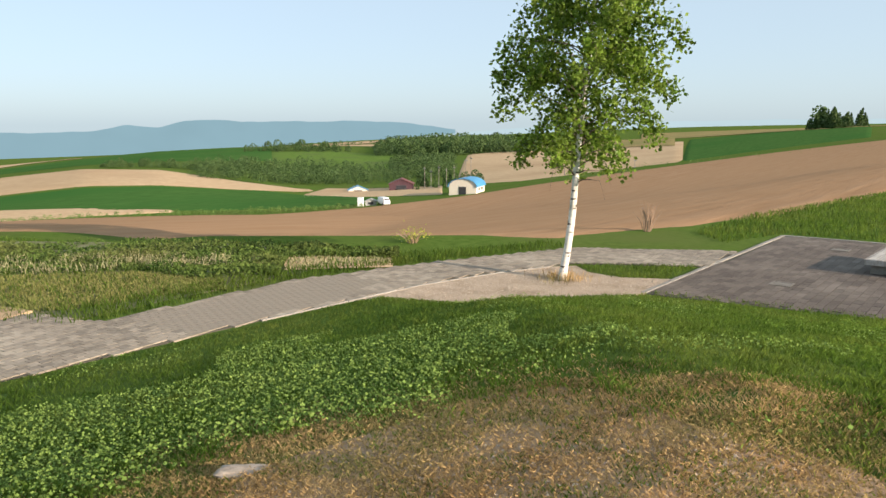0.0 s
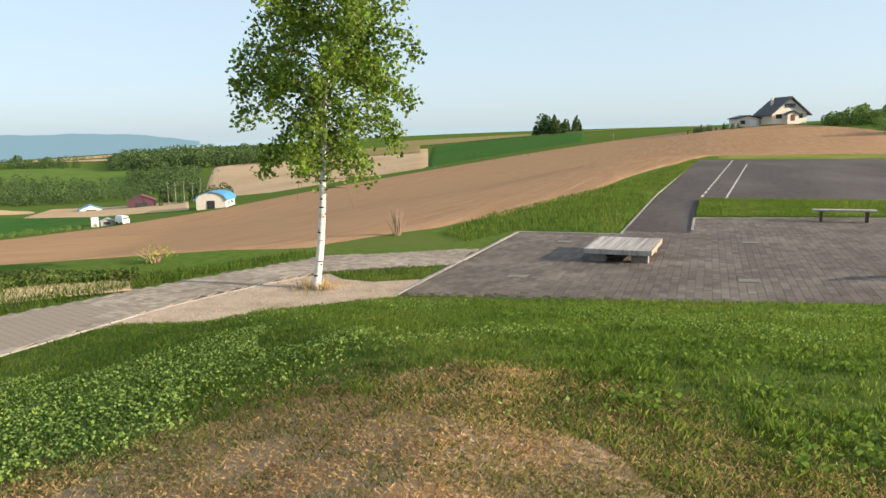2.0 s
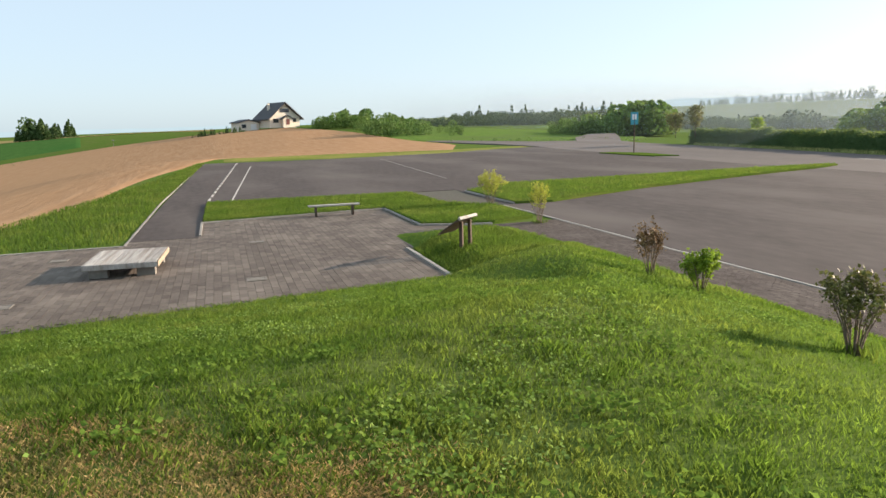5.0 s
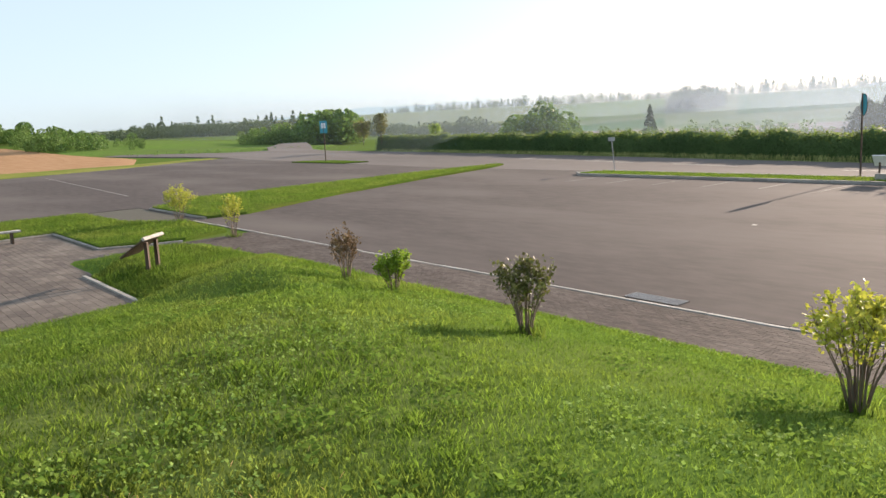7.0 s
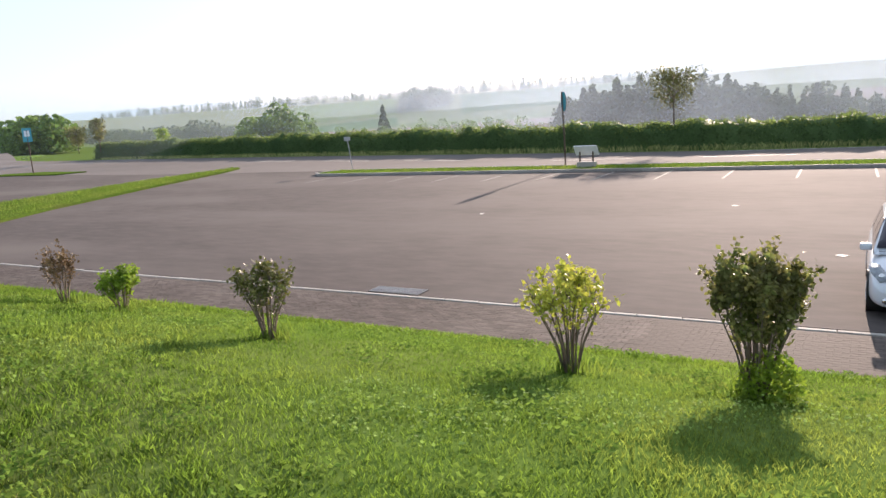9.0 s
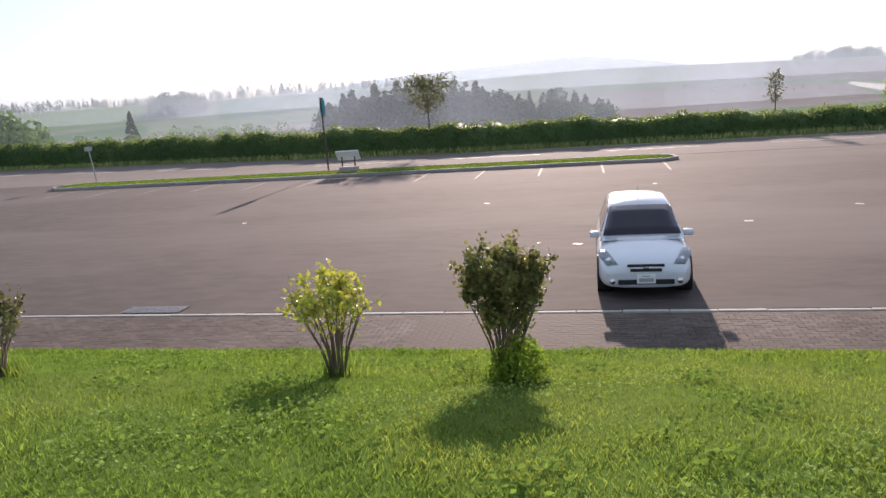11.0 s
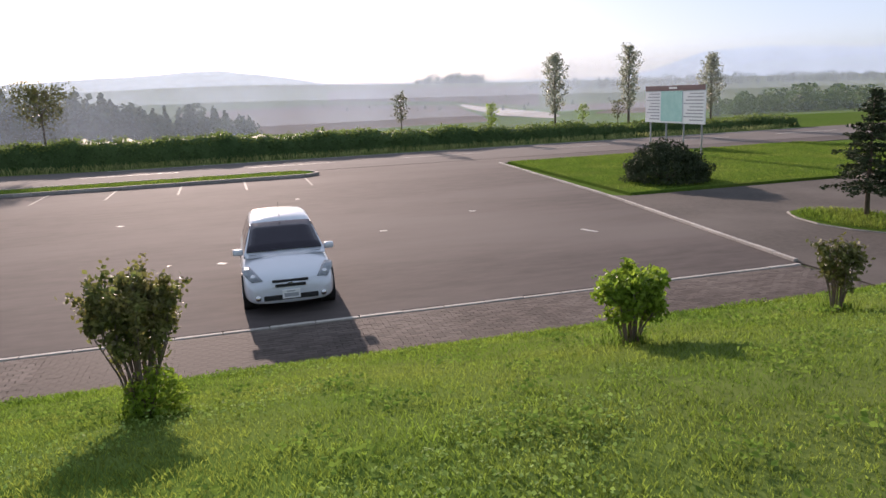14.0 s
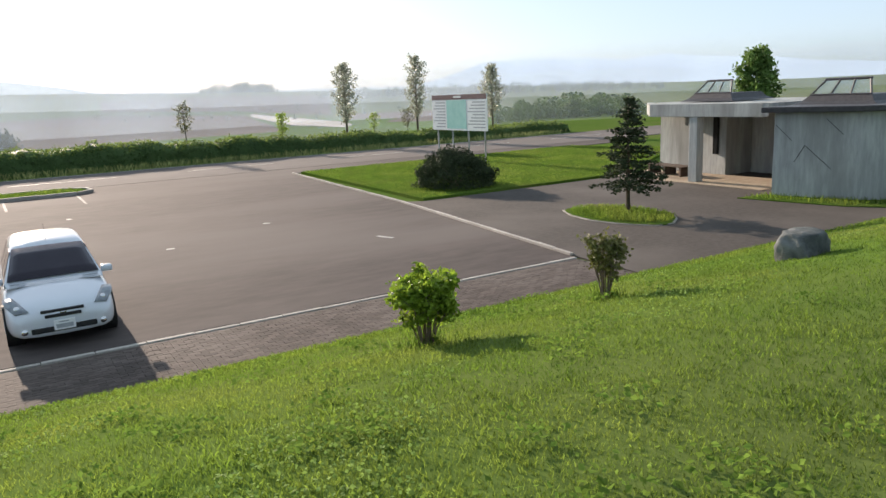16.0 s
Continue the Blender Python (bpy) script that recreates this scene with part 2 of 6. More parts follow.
def drape(name, near, far, material, label, n=60, m=24, lift=0.0008):
    """A field lying on the land between two lines given as (azimuth, distance)."""
    a0, d0 = zip(*near)
    a1, d1 = zip(*far)
    t = np.linspace(0, 1, n)
    an = np.interp(t, np.linspace(0, 1, len(near)), a0)
    dn = np.interp(t, np.linspace(0, 1, len(near)), d0)
    af = np.interp(t, np.linspace(0, 1, len(far)), a1)
    df = np.interp(t, np.linspace(0, 1, len(far)), d1)
    w = np.linspace(0, 1, m)[:, None]
    az = np.radians(an * (1 - w) + af * w)
    d = dn * (1 - w) + df * w
    x, y = d * np.sin(az), d * np.cos(az)
    z = height(x, y) + 0.03 + lift * d
    z[0] -= 0.25
    z[-1] -= 0.25
    z[:, 0] -= 0.25
    z[:, -1] -= 0.25
    me = grid_mesh(name, x, y, z, material)
    return structure(new(name, me), label, "field")


slab("car_park", [(13.6, -11.5), (24.8, -12.93), (39.5, -14.03), (39.5, -40), (42.5, -40), (42.5, 52), (52, 104), (52, 110), (47, 107.5), (38, 103), (30.5, 97.5), (14.6, 92), (1.0, 91.5), (-0.4, 42.4), (14.0, 42.6), (13.6, 33)],
     0.0, M["asphalt"], "worn grey asphalt car park surface", "car park")
slab("road", [(42.5, -60), (51.5, -60), (51.3, 8), (54, 24), (58.5, 46), (64.5, 80), (67.5, 108), (72, 122), (88, 150), (110, 190), (104, 194), (80, 156), (68, 132), (61, 136), (54, 165), (46, 230), (41, 230), (46, 172), (50, 128), (49.5, 109), (47, 98), (42.5, 52)], 0.01, M["road"], "pale sunlit asphalt country road", "road")
slab("plaza", [(7.5, -44), (24.4, -44), (24.4, -13.6), (24.9, -13.0), (13.8, -11.5), (11.4, -11.4), (9.0, -15), (6, -20)], 0.015, M["plaza"], "dark paved plaza beside the toilets", "plaza")
slab("grass_area", [(24.6, -13.7), (39.2, -14.4), (39.4, -34), (32, -36), (24.6, -24)], 0.09, M["mound"], "trimmed grass area behind a kerb", "grass")
slab("island", [(39.4, -3.2), (39.9, -3.8), (41.2, -3.6), (41.7, -2.8), (41.9, 32), (41.2, 32.8), (39.8, 32.6), (39.3, 31.8)], 0.12, M["mound"], "long narrow grass island between car park and road", "traffic island")
slab("dividing_strip", [(14.2, 33.6), (16.1, 33.4), (23.8, 37.4), (33.5, 41.2), (43.5, 44.6), (46.2, 46.0), (46.2, 46.8), (38, 46.6), (28.6, 45.4), (18.1, 44.4), (14.2, 41)], 0.12, M["mound"], "grass strip dividing the two car parks", "grass strip")
slab("sign_island", [(44, 68), (46.5, 67), (47.2, 75), (45.5, 79.5), (43.8, 79)], 0.1, M["mound"], "small kerbed grass island at the car park entry", "traffic island")
slab("platform", [(-7.0, 16.2), (-6.8, 27.7), (-3.0, 27.9), (-2.9, 29), (-0.5, 33.2), (7.9, 34.6), (7.9, 28.2), (10.6, 27.2), (13.4, 27.5), (13.4, 33.4), (11.6, 34.4), (11.2, 42.4), (14.0, 42.5), (13.4, -11.4), (11.45, -11.4), (11.45, 19.5), (9.4, 26.4), (6.1, 23.0), (6.1, 18.2), (0.3, 17.3)], -0.012, M["joint"],
     "dark joints between the paving blocks", "paving")
slab("footpath", [(-2.9, 28.8), (-0.5, 28.8), (-0.4, 42.4), (1.0, 91.5), (-1.2, 91.5), (-2.6, 44)], 0.012, M["asphalt"], "asphalt footpath along the car park edge", "path")
slab("platform_grass", [(-0.4, 33.4), (7.9, 34.8), (8.0, 28.4), (10.8, 27.6), (12.8, 28.4), (12.9, 33), (11.1, 35.5), (10.8, 41.6), (-0.3, 41.8)], 0.10, M["mound"], "grass verge between paving and car park", "grass")
drape("field_main", [(-84, 44), (-60, 28.5), (-45, 25), (-30, 24), (-20, 28.2), (-14, 33), (-8, 46), (-2, 82), (0.5, 107), (8, 109), (18.3, 112)], [(-84, 150), (-66, 158), (-55, 162), (-45, 165), (-37, 178), (-30, 205), (-22, 235), (-15, 262), (-7, 290), (4, 275), (18.6, 138)],
      M["soil"], "large brown tilled field sloping up to a house", 120, 60)
drape("field_green_valley", [(-84, 208), (-74, 202), (-63.5, 177), (-55, 173), (-46, 172)], [(-84, 218), (-65, 228), (-52, 236), (-43, 188)], M["wheat"], "dark green field of young wheat in the valley")
drape("field_pale_west", [(-90, 162), (-76, 168), (-59, 173)], [(-90, 206), (-76, 200), (-59, 176)], M["pale_soil"], "pale dry tilled field")
drape("field_pale_hill", [(-90, 225), (-70, 232), (-60, 234), (-49, 242)], [(-90, 285), (-70, 305), (-60, 300), (-49, 252)], M["pale_soil"], "pale tilled hill field")
drape("field_pale_valley", [(-50.5, 212), (-44, 200), (-39, 188)], [(-48, 258), (-44, 250), (-39, 240)], M["pale_soil"], "pale tilled field by the farm")
drape("field_slope", [(-38, 235), (-33, 222), (-21, 260)], [(-37, 470), (-30, 560), (-21, 520)], M["pale_soil"], "pale tilled field on the hillside")
drape("field_slope_upper", [(-33, 500), (-27, 480), (-21.6, 430)], [(-33, 600), (-27, 660), (-21.6, 640)], M["soil_dry"], "brown stubble field on the upper hillside", 40, 16, 0.002)
drape("field_green_slope", [(-21, 262), (-15, 300), (-9, 345)], [(-20.5, 560), (-14, 590), (-9, 560)], M["wheat"], "dark green field on the hillside")
drape("field_ridge", [(-24, 640), (-14, 625), (-4, 590), (0, 420)], [(-24, 980), (-14, 980), (-4, 900), (0, 700)], M["soil_dry"], "olive brown field along the ridge", 50, 20)
drape("field_meadow", [(-52, 330), (-46, 330), (-41, 330)], [(-52, 520), (-47, 540), (-42, 470)], M["meadow"], "bright green meadow slope")
drape("field_green_far", [(-74, 420), (-62, 400), (-52, 420)], [(-74, 560), (-62, 620), (-52, 600)], M["wheat"], "green distant field")
drape("field_pale_far", [(-58, 850), (-50, 760), (-42, 680)], [(-58, 1000), (-50, 1100), (-42, 900)], M["pale_soil"], "pale distant fields")
drape("field_pale_distant", [(-76, 560), (-70, 600), (-65, 680)], [(-76, 700), (-70, 800), (-65, 780)], M["pale_soil"], "pale distant strip fields")
drape("field_pale_plain", [(-74, 1150), (-68, 1200), (-60, 1250)], [(-74, 1500), (-68, 1550), (-60, 1500)], M["pale_soil"], "pale strip fields on the far plain")
drape("field_stubble_distant", [(-50, 1180), (-44, 1150), (-40, 1120)], [(-50, 1400), (-44, 1400), (-40, 1350)], M["pale_soil"], "pale far fields under the mountains")
# beyond the upper car park
drape("field_meadow_north", [(13, 178), (19, 172), (26, 160), (31, 150)], [(12, 330), (20, 360), (28, 330), (33, 260)], M["meadow"], "bright green meadow beside the road")
drape("field_green_north", [(24, 400), (28, 400), (32.5, 390)], [(24, 520), (28, 560), (32.5, 520)], M["meadow"], "green slope below the wooded hill")
drape("field_grass_wedge", [(0.2, 94.5), (8, 93.5), (16.5, 100), (24.2, 118)], [(0.2, 106), (8, 108), (17.5, 113), (23.5, 126)], M["mown_verge"], "rough yellow-green grass between car park and field", 40, 14, 0.0004)
# valley and far slopes towards the morning sun
drape("field_dark_east", [(40, 125), (62, 80), (84, 78)], [(40, 190), (62, 175), (84, 130)], M["soil_dark"], "reddish tilled field behind the hedge")
drape("field_brown_slope", [(43, 330), (51, 340), (58, 350)], [(43, 520), (51, 600), (58, 560)], M["fallow"], "brown tilled slope beyond the hedge")
drape("field_brown_valley", [(58.5, 260), (66, 250), (73, 240)], [(58.5, 520), (66, 560), (73, 520)], M["fallow"], "brown tilled field in the valley")
drape("field_green_slope_east", [(47, 760), (53, 780), (57, 800)], [(47, 1050), (53, 1180), (57, 1200)], M["meadow"], "pale green pasture on the far slope")
drape("field_green_valley_east", [(49, 610), (53, 620), (57, 640)], [(49, 690), (53, 740), (57, 760)], M["wheat"], "green crop strip on the far slope")
drape("field_green_ridge", [(62, 760), (68, 780), (76, 760)], [(62, 1150), (68, 1200), (76, 1150)], M["wheat"], "hazy green crop below the ridge")
drape("field_dark_slope", [(86, 200), (98, 185), (109.8, 175)], [(86, 700), (98, 760), (106.8, 690)], M["fallow"], "wide dark tilled slope")
drape("field_purple_east", [(97, 800), (106, 760), (113, 640)], [(97, 980), (106, 1080), (113, 1020)], M["fallow"], "dark tilled fields on the far slope")
drape("field_dark_south", [(114, 330), (120, 290), (127, 300)], [(114, 640), (120, 640), (127, 560)], M["fallow"], "brown tilled field beyond the pasture")
drape("field_pale_strip", [(107, 680), (110, 345), (114, 270)], [(107.2, 700), (110.2, 590), (114.6, 300)], M["kerb_pale"], "pale sheet-covered strip field", 24, 12, 0.0016)
drape("field_green_east", [(110.4, 575), (113, 360), (116, 285)], [(110.4, 600), (114, 500), (118.5, 340)], M["meadow"], "strip of green crop on the far slope")
drape("field_pasture_south", [(114, 130), (124, 120), (134, 150)], [(114, 235), (124, 230), (134, 330)], M["meadow"], "green pasture beyond the road")
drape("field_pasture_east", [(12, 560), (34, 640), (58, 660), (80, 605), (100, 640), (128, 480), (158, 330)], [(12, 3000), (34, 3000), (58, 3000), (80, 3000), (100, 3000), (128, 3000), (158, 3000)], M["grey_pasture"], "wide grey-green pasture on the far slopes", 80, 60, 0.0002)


# ---- plants ----
def empty(name, loc=(0, 0, 0), rz=0.0):
    e = new(name)
    e.empty_display_size = 0.2
    e.matrix_basis = pose(*loc, 0, 0, rz)
    return e


def part(name, bm, material, parent, label="", shade=False):
    """Links a bmesh, or a finished mesh, as one part under a thing or part."""
    if isinstance(bm, bpy.types.Mesh):
        me = bm
    else:
        me = bpy.data.meshes.new(name)
        bm.to_mesh(me)
        bm.free()
        me.materials.append(material)
        if shade:
            me.polygons.foreach_set("use_smooth", [True] * len(me.polygons))
    ob = new(name, me)
    ob.parent = parent
    return tagged(ob, label)


def quads(name, centres, size, material, r, flat=0.0, aspect=0.7):
    """Many small leaves: a bent diamond at each centre, turned at random."""
    n = len(centres)
    size = np.broadcast_to(np.asarray(size, float), (n,))[:, None]
    u = r.normal(size=(n, 3))
    u[:, 2] *= 1 - flat
    u /= np.linalg.norm(u, axis=1)[:, None]
    w = r.normal(size=(n, 3))
    v = np.cross(u, w)
    v /= np.linalg.norm(v, axis=1)[:, None]
    nn = np.cross(u, v)
    c = np.asarray(centres)
    a = c - u * size * 0.5
    b = c + v * size * 0.5 * aspect + nn * size * 0.1
    d = c + u * size * 0.5
    e = c - v * size * 0.5 * aspect + nn * size * 0.1
    vs = np.stack([a, b, d, e], 1).reshape(-1, 3)
    return raw(name, vs, np.arange(4 * n).reshape(n, 4), material)


def raw(name, vs, faces, material):
    """A mesh straight from arrays."""
    vs, faces = np.asarray(vs, np.float32), np.asarray(faces, np.int32)
    me = bpy.data.meshes.new(name)
    k = faces.shape[1]
    me.vertices.add(len(vs))
    me.vertices.foreach_set("co", vs.ravel())
    me.loops.add(faces.size)
    me.loops.foreach_set("vertex_index", faces.ravel())
    me.polygons.add(len(faces))
    me.polygons.foreach_set("loop_start", np.arange(0, faces.size, k, dtype=np.int32))
    me.polygons.foreach_set("use_smooth", np.zeros(len(faces), bool))
    me.update(calc_edges=True)
    me.materials.append(material)
    return me


def tube(bm, pts, radii, sides=6):
    """A tapered limb through pts."""
    rings = []
    for i, p in enumerate(pts):
        p = Vector(p)
        q = Vector(pts[min(i + 1, len(pts) - 1)]) - Vector(pts[max(i - 1, 0)])
        q = q.normalized()
        s1 = q.cross(Vector((0.31, 0.95, 0.05)))
        s1 = s1.normalized() if s1.length > 1e-4 else Vector((1, 0, 0))
        s2 = q.cross(s1)
        rings.append([bm.verts.new(p + (s1 * math.cos(a) + s2 * math.sin(a)) * radii[i]) for a in (2 * math.pi * k / sides for k in range(sides))])
    for r0, r1 in zip(rings, rings[1:]):
        for k in range(sides):
            bm.faces.new((r0[k], r0[(k + 1) % sides], r1[(k + 1) % sides], r1[k]))
    bm.faces.new(rings[0][::-1])
    bm.faces.new(rings[-1])
    return bm


def at_ground(x, y, dz=0.0):
    return (x, y, float(height(x, y)) + dz)


def birch():
    r = np.random.default_rng(3)
    tree = tagged(empty("birch_tree", at_ground(-9.3, 16.35)), "young white-barked birch with bright green leaves beside the path", "tree")
    lean = np.array([0.105, 0.05])
    H = 9.6
    axis = lambda z: np.array([lean[0] * z - 0.004 * z * z + 0.03 * math.sin(z * 1.3), lean[1] * z + 0.03 * math.sin(z * 0.9), z])
    zs = np.linspace(-0.15, H, 22)
    part("trunk", tube(bmesh.new(), [axis(z) for z in zs], [max(0.012, 0.105 * (1 - max(z, 0) / H) ** 0.8 + (0.05 if z < 0.1 else 0)) for z in zs], 12), M["birch_bark"], tree, "chalk-white birch trunk", True)
    # dark bands and branch scars round the trunk
    bm = bmesh.new()
    for z in np.concatenate([r.uniform(0.25, 4.6, 34)]):
        rad = 0.105 * (1 - z / H) ** 0.8 + 0.003
        a0, span, hh = r.uniform(0, 6.28), r.uniform(0.5, 2.4), r.uniform(0.006, 0.028)
        c = axis(z)
        row = []
        for k in range(6):
            a = a0 + span * k / 5
            h2 = hh * math.sin(math.pi * (k + 0.3) / 5.6)
            p = c + np.array([math.cos(a) * rad, math.sin(a) * rad, 0])
            row.append((bm.verts.new(p + (0, 0, h2)), bm.verts.new(p - (0, 0, h2))))
        for (a1, b1), (a2, b2) in zip(row, row[1:]):
            bm.faces.new((a1, b1, b2, a2))
    tagged(part("bark_bands", bm, M["dark_bark"], tree, "dark bands on white bark"), kind="stuff")
    leaves = []
    for i in range(120):
        z0 = 2.5 + 6.6 * (i / 120) ** 0.9
        az = i * 2.4 + r.uniform(-0.4, 0.4)
        reach = (2.05 * math.sin(math.pi * min(1, (z0 - 1.2) / 9.6)) ** 0.55) * r.uniform(0.45, 1.05)
        p0 = axis(z0)
        rise = r.uniform(0.1, 0.75) * reach
        mid = p0 + np.array([math.cos(az) * reach * 0.55, math.sin(az) * reach * 0.55, rise * 0.9])
        end = p0 + np.array([math.cos(az) * reach, math.sin(az) * reach, rise * 0.75])
        droop = end + np.array([math.cos(az) * 0.15, math.sin(az) * 0.15, -r.uniform(0.2, 0.75)])
        pts = [p0, (p0 + mid) / 2 + (0, 0, 0.05), mid, end, droop]
        part("limb", tube(bmesh.new(), pts, [0.022, 0.017, 0.012, 0.007, 0.003], 4), M["trunk"], tree)
        n = int(200 * reach / 1.6) + 40
        t = r.uniform(0.3, 1, n) ** 0.8 * 4
        k = np.minimum(t.astype(int), 3)
        P = np.array(pts)
        base = P[k] + (P[k + 1] - P[k]) * (t - k)[:, None]
        off = r.normal(size=(n, 3)) * (0.15, 0.15, 0.14)
        off = np.clip(off, -0.28, 0.28)
        off[:, 2] -= np.abs(r.normal(size=n)) * 0.08
        leaves.append(base + off)
    leaves = np.concatenate(leaves)
    leaves = leaves[leaves[:, 2] > 2.75 + 0.35 * np.sin(leaves[:, 0] * 3)]
    part("crown", quads("crown", leaves, r.uniform(0.085, 0.145, len(leaves)), M["birch_leaf"], r, 0.2, 0.8), None, tree, "airy crown of small bright leaves")
    tuft = r.normal(size=(260, 3)) * (0.28, 0.28, 0.0)
    tagged(part("base_tuft", blades("base_tuft", tuft[:, 0], tuft[:, 1], np.zeros(260), 0.24, M["dry_blade"], r), None, tree, "tuft of long grass round the trunk"), kind="stuff")


def blades(name, x, y, z, h, material, r, width=0.011, lean=0.5):
    """Single grass blades: a slim bent triangle pair each."""
    n = len(x)
    h = np.broadcast_to(np.asarray(h, float), (n,)) * r.uniform(0.55, 1.25, n)
    a = r.uniform(0, 2 * np.pi, n)
    dx, dy = np.cos(a) * width * 0.5, np.sin(a) * width * 0.5
    b = r.uniform(0, 2 * np.pi, n)
    lx, ly = np.cos(b) * h * lean * r.uniform(0.2, 1, n), np.sin(b) * h * lean * r.uniform(0.2, 1, n)
    v = np.stack([np.stack([x - dx, y - dy, z - 0.01], 1), np.stack([x + dx, y + dy, z - 0.01], 1),
                  np.stack([x + dx * 0.6 + lx * 0.4, y + dy * 0.6 + ly * 0.4, z + h * 0.6], 1), np.stack([x + lx, y + ly, z + h], 1)], 1).reshape(-1, 3)
    return raw(name, v, np.arange(4 * n).reshape(n, 4), material)


def shrub(x, y, tall, wide, leaf, label, seed, stems=14, count=900, low=0.45, size=0.055, skirt=0, dz=0.0):
    """A many-stemmed garden shrub, leafy towards the top."""
    r = np.random.default_rng(seed)
    tall, wide, count = tall * 0.92, wide * 0.8, int(count * 2.2)
    thing = tagged(empty("shrub", at_ground(x, y, dz)), label, "shrub", "shrubs along the walk")
    pts = []
    for i in range(stems):
        bm = bmesh.new()
        a = 2.4 * i + r.uniform(-0.3, 0.3)
        f = math.sqrt((i + 0.5) / stems)
        top = tall * r.uniform(0.8, 1.0) * (1 - 0.22 * f * f)
        R = wide * 0.5 * f
        p0 = np.array([math.cos(a) * 0.07 * wide, math.sin(a) * 0.07 * wide, -0.05])
        p1 = np.array([math.cos(a) * R * 0.45, math.sin(a) * R * 0.45, top * 0.4])
        p2 = np.array([math.cos(a) * R * 0.85, math.sin(a) * R * 0.85, top * 0.75])
        p3 = np.array([math.cos(a) * R + r.normal() * 0.04, math.sin(a) * R + r.normal() * 0.04, top])
        tube(bm, [p0, p1, p2, p3], [0.013, 0.010, 0.007, 0.003], 4)
        seg = [p1, p2, p3]
        for j in range(5):
            q0 = seg[0] + (seg[1] - seg[0]) * r.uniform(0, 1) if j < 2 else seg[1] + (seg[2] - seg[1]) * r.uniform(0, 1)
            q1 = q0 + r.normal(size=3) * (0.10, 0.10, 0.03) * wide + (0, 0, 0.12 * tall)
            tube(bm, [q0, q1], [0.005, 0.002], 3)
            pts.append((q0, q1))
        pts.append((p2, p3))
        part("stem", bm, M["trunk"], thing)
    seg = [pts[k] for k in r.integers(0, len(pts), count)]
    A, B = np.array([p for p, _ in seg]), np.array([q for _, q in seg])
    c = A + (B - A) * r.uniform(0.3, 1.1, count)[:, None] + r.normal(size=(count, 3)) * 0.045 * max(wide, 0.8)
    c = c[c[:, 2] > tall * low * r.uniform(0.7, 1.3, count)]
    if skirt:
        k = r.normal(size=(skirt, 3))
        k *= (r.uniform(0.1, 1, skirt) ** 0.4 / np.linalg.norm(k, axis=1))[:, None] * (0.27, 0.30, 0.46)
        k[:, 2] = np.abs(k[:, 2]) + 0.04
        k[:, :2] += (-0.08, -0.12)
        part("shoot_tuft", quads("shoot_tuft", k, r.uniform(size * 0.7, size * 1.2, skirt), M["green_leaf"], r), None, thing, "fresh green shoots at the foot")
    part("foliage", quads("foliage", c, r.uniform(size * 0.7, size * 1.3, len(c)), leaf, r, 0.1, 0.7), None, thing)
    base = r.normal(size=(140, 2)) * 0.16
    tagged(part("base_grass", blades("base_grass", base[:, 0], base[:, 1], np.zeros(140), 0.16, M["blade"], r), None, thing, "longer grass round the stems"), kind="stuff")
    return thing


M["yellow_leaf"] = mat("yellow_green_leaf", (0.33, 0.38, 0.04), (0.52, 0.50, 0.09), 2.0, 0.5, 0, island=0.3, translucent=0.4)
M["green_leaf"] = mat("fresh_green_leaf", (0.14, 0.24, 0.02), (0.28, 0.38, 0.045), 2.0, 0.5, 0, island=0.35, translucent=0.5)
M["olive_leaf"] = mat("olive_leaf", (0.08, 0.10, 0.025), (0.17, 0.16, 0.05), 2.0, 0.5, 0, island=0.4, translucent=0.3)
M["brown_leaf"] = mat("brownish_leaf", (0.13, 0.075, 0.04), (0.20, 0.14, 0.06), 2.0, 0.6, 0, island=0.4, translucent=0.3)
M["dark_leaf"] = mat("dark_green_leaf", (0.105, 0.155, 0.034), (0.23, 0.19, 0.07), 2.0, 0.5, 0, island=0.45, translucent=0.5)
birch()
shrub(12.9, 33.6, 1.75, 1.7, M["yellow_leaf"], "yellow-leaved shrub at the end of the walk", 11, 16, 900, size=0.07)
shrub(12.4, 26.8, 1.7, 1.1, M["yellow_leaf"], "slim yellow-green shrub beside the paved walk", 12, 12, 560, size=0.065)
shrub(8.42, 12.77, 1.11, 0.82, M["brown_leaf"], "sparse brownish shrub on the grass slope", 13, 16, 420, 0.4)
shrub(8.24, 10.92, 0.85, 0.77, M["green_leaf"], "low bright green shrub on the grass slope", 14, 10, 700, 0.25, 0.06)
shrub(7.02, 6.53, 1.04, 0.82, M["olive_leaf"], "sparse olive-leaved shrub with bare stems", 15, 16, 520, 0.4)
shrub(7.45, 2.85, 1.23, 0.92, M["yellow_leaf"], "yellow-leaved shrub with many bare stems", 16, 20, 900, 0.55, 0.055)
shrub(7.23, 1.07, 1.47, 0.97, M["dark_leaf"], "tall dark leafy shrub with green shoots at its foot", 17, 22, 2500, 0.44, 0.055, 1100)
shrub(7.37, -3.81, 0.92, 0.92, M["green_leaf"], "rounded bright green shrub on the grass slope", 18, 16, 2400, 0.16, 0.06)
shrub(7.67, -6.78, 0.98, 0.62, M["olive_leaf"], "slim olive shrub at the end of the walk", 19, 14, 620, 0.3)


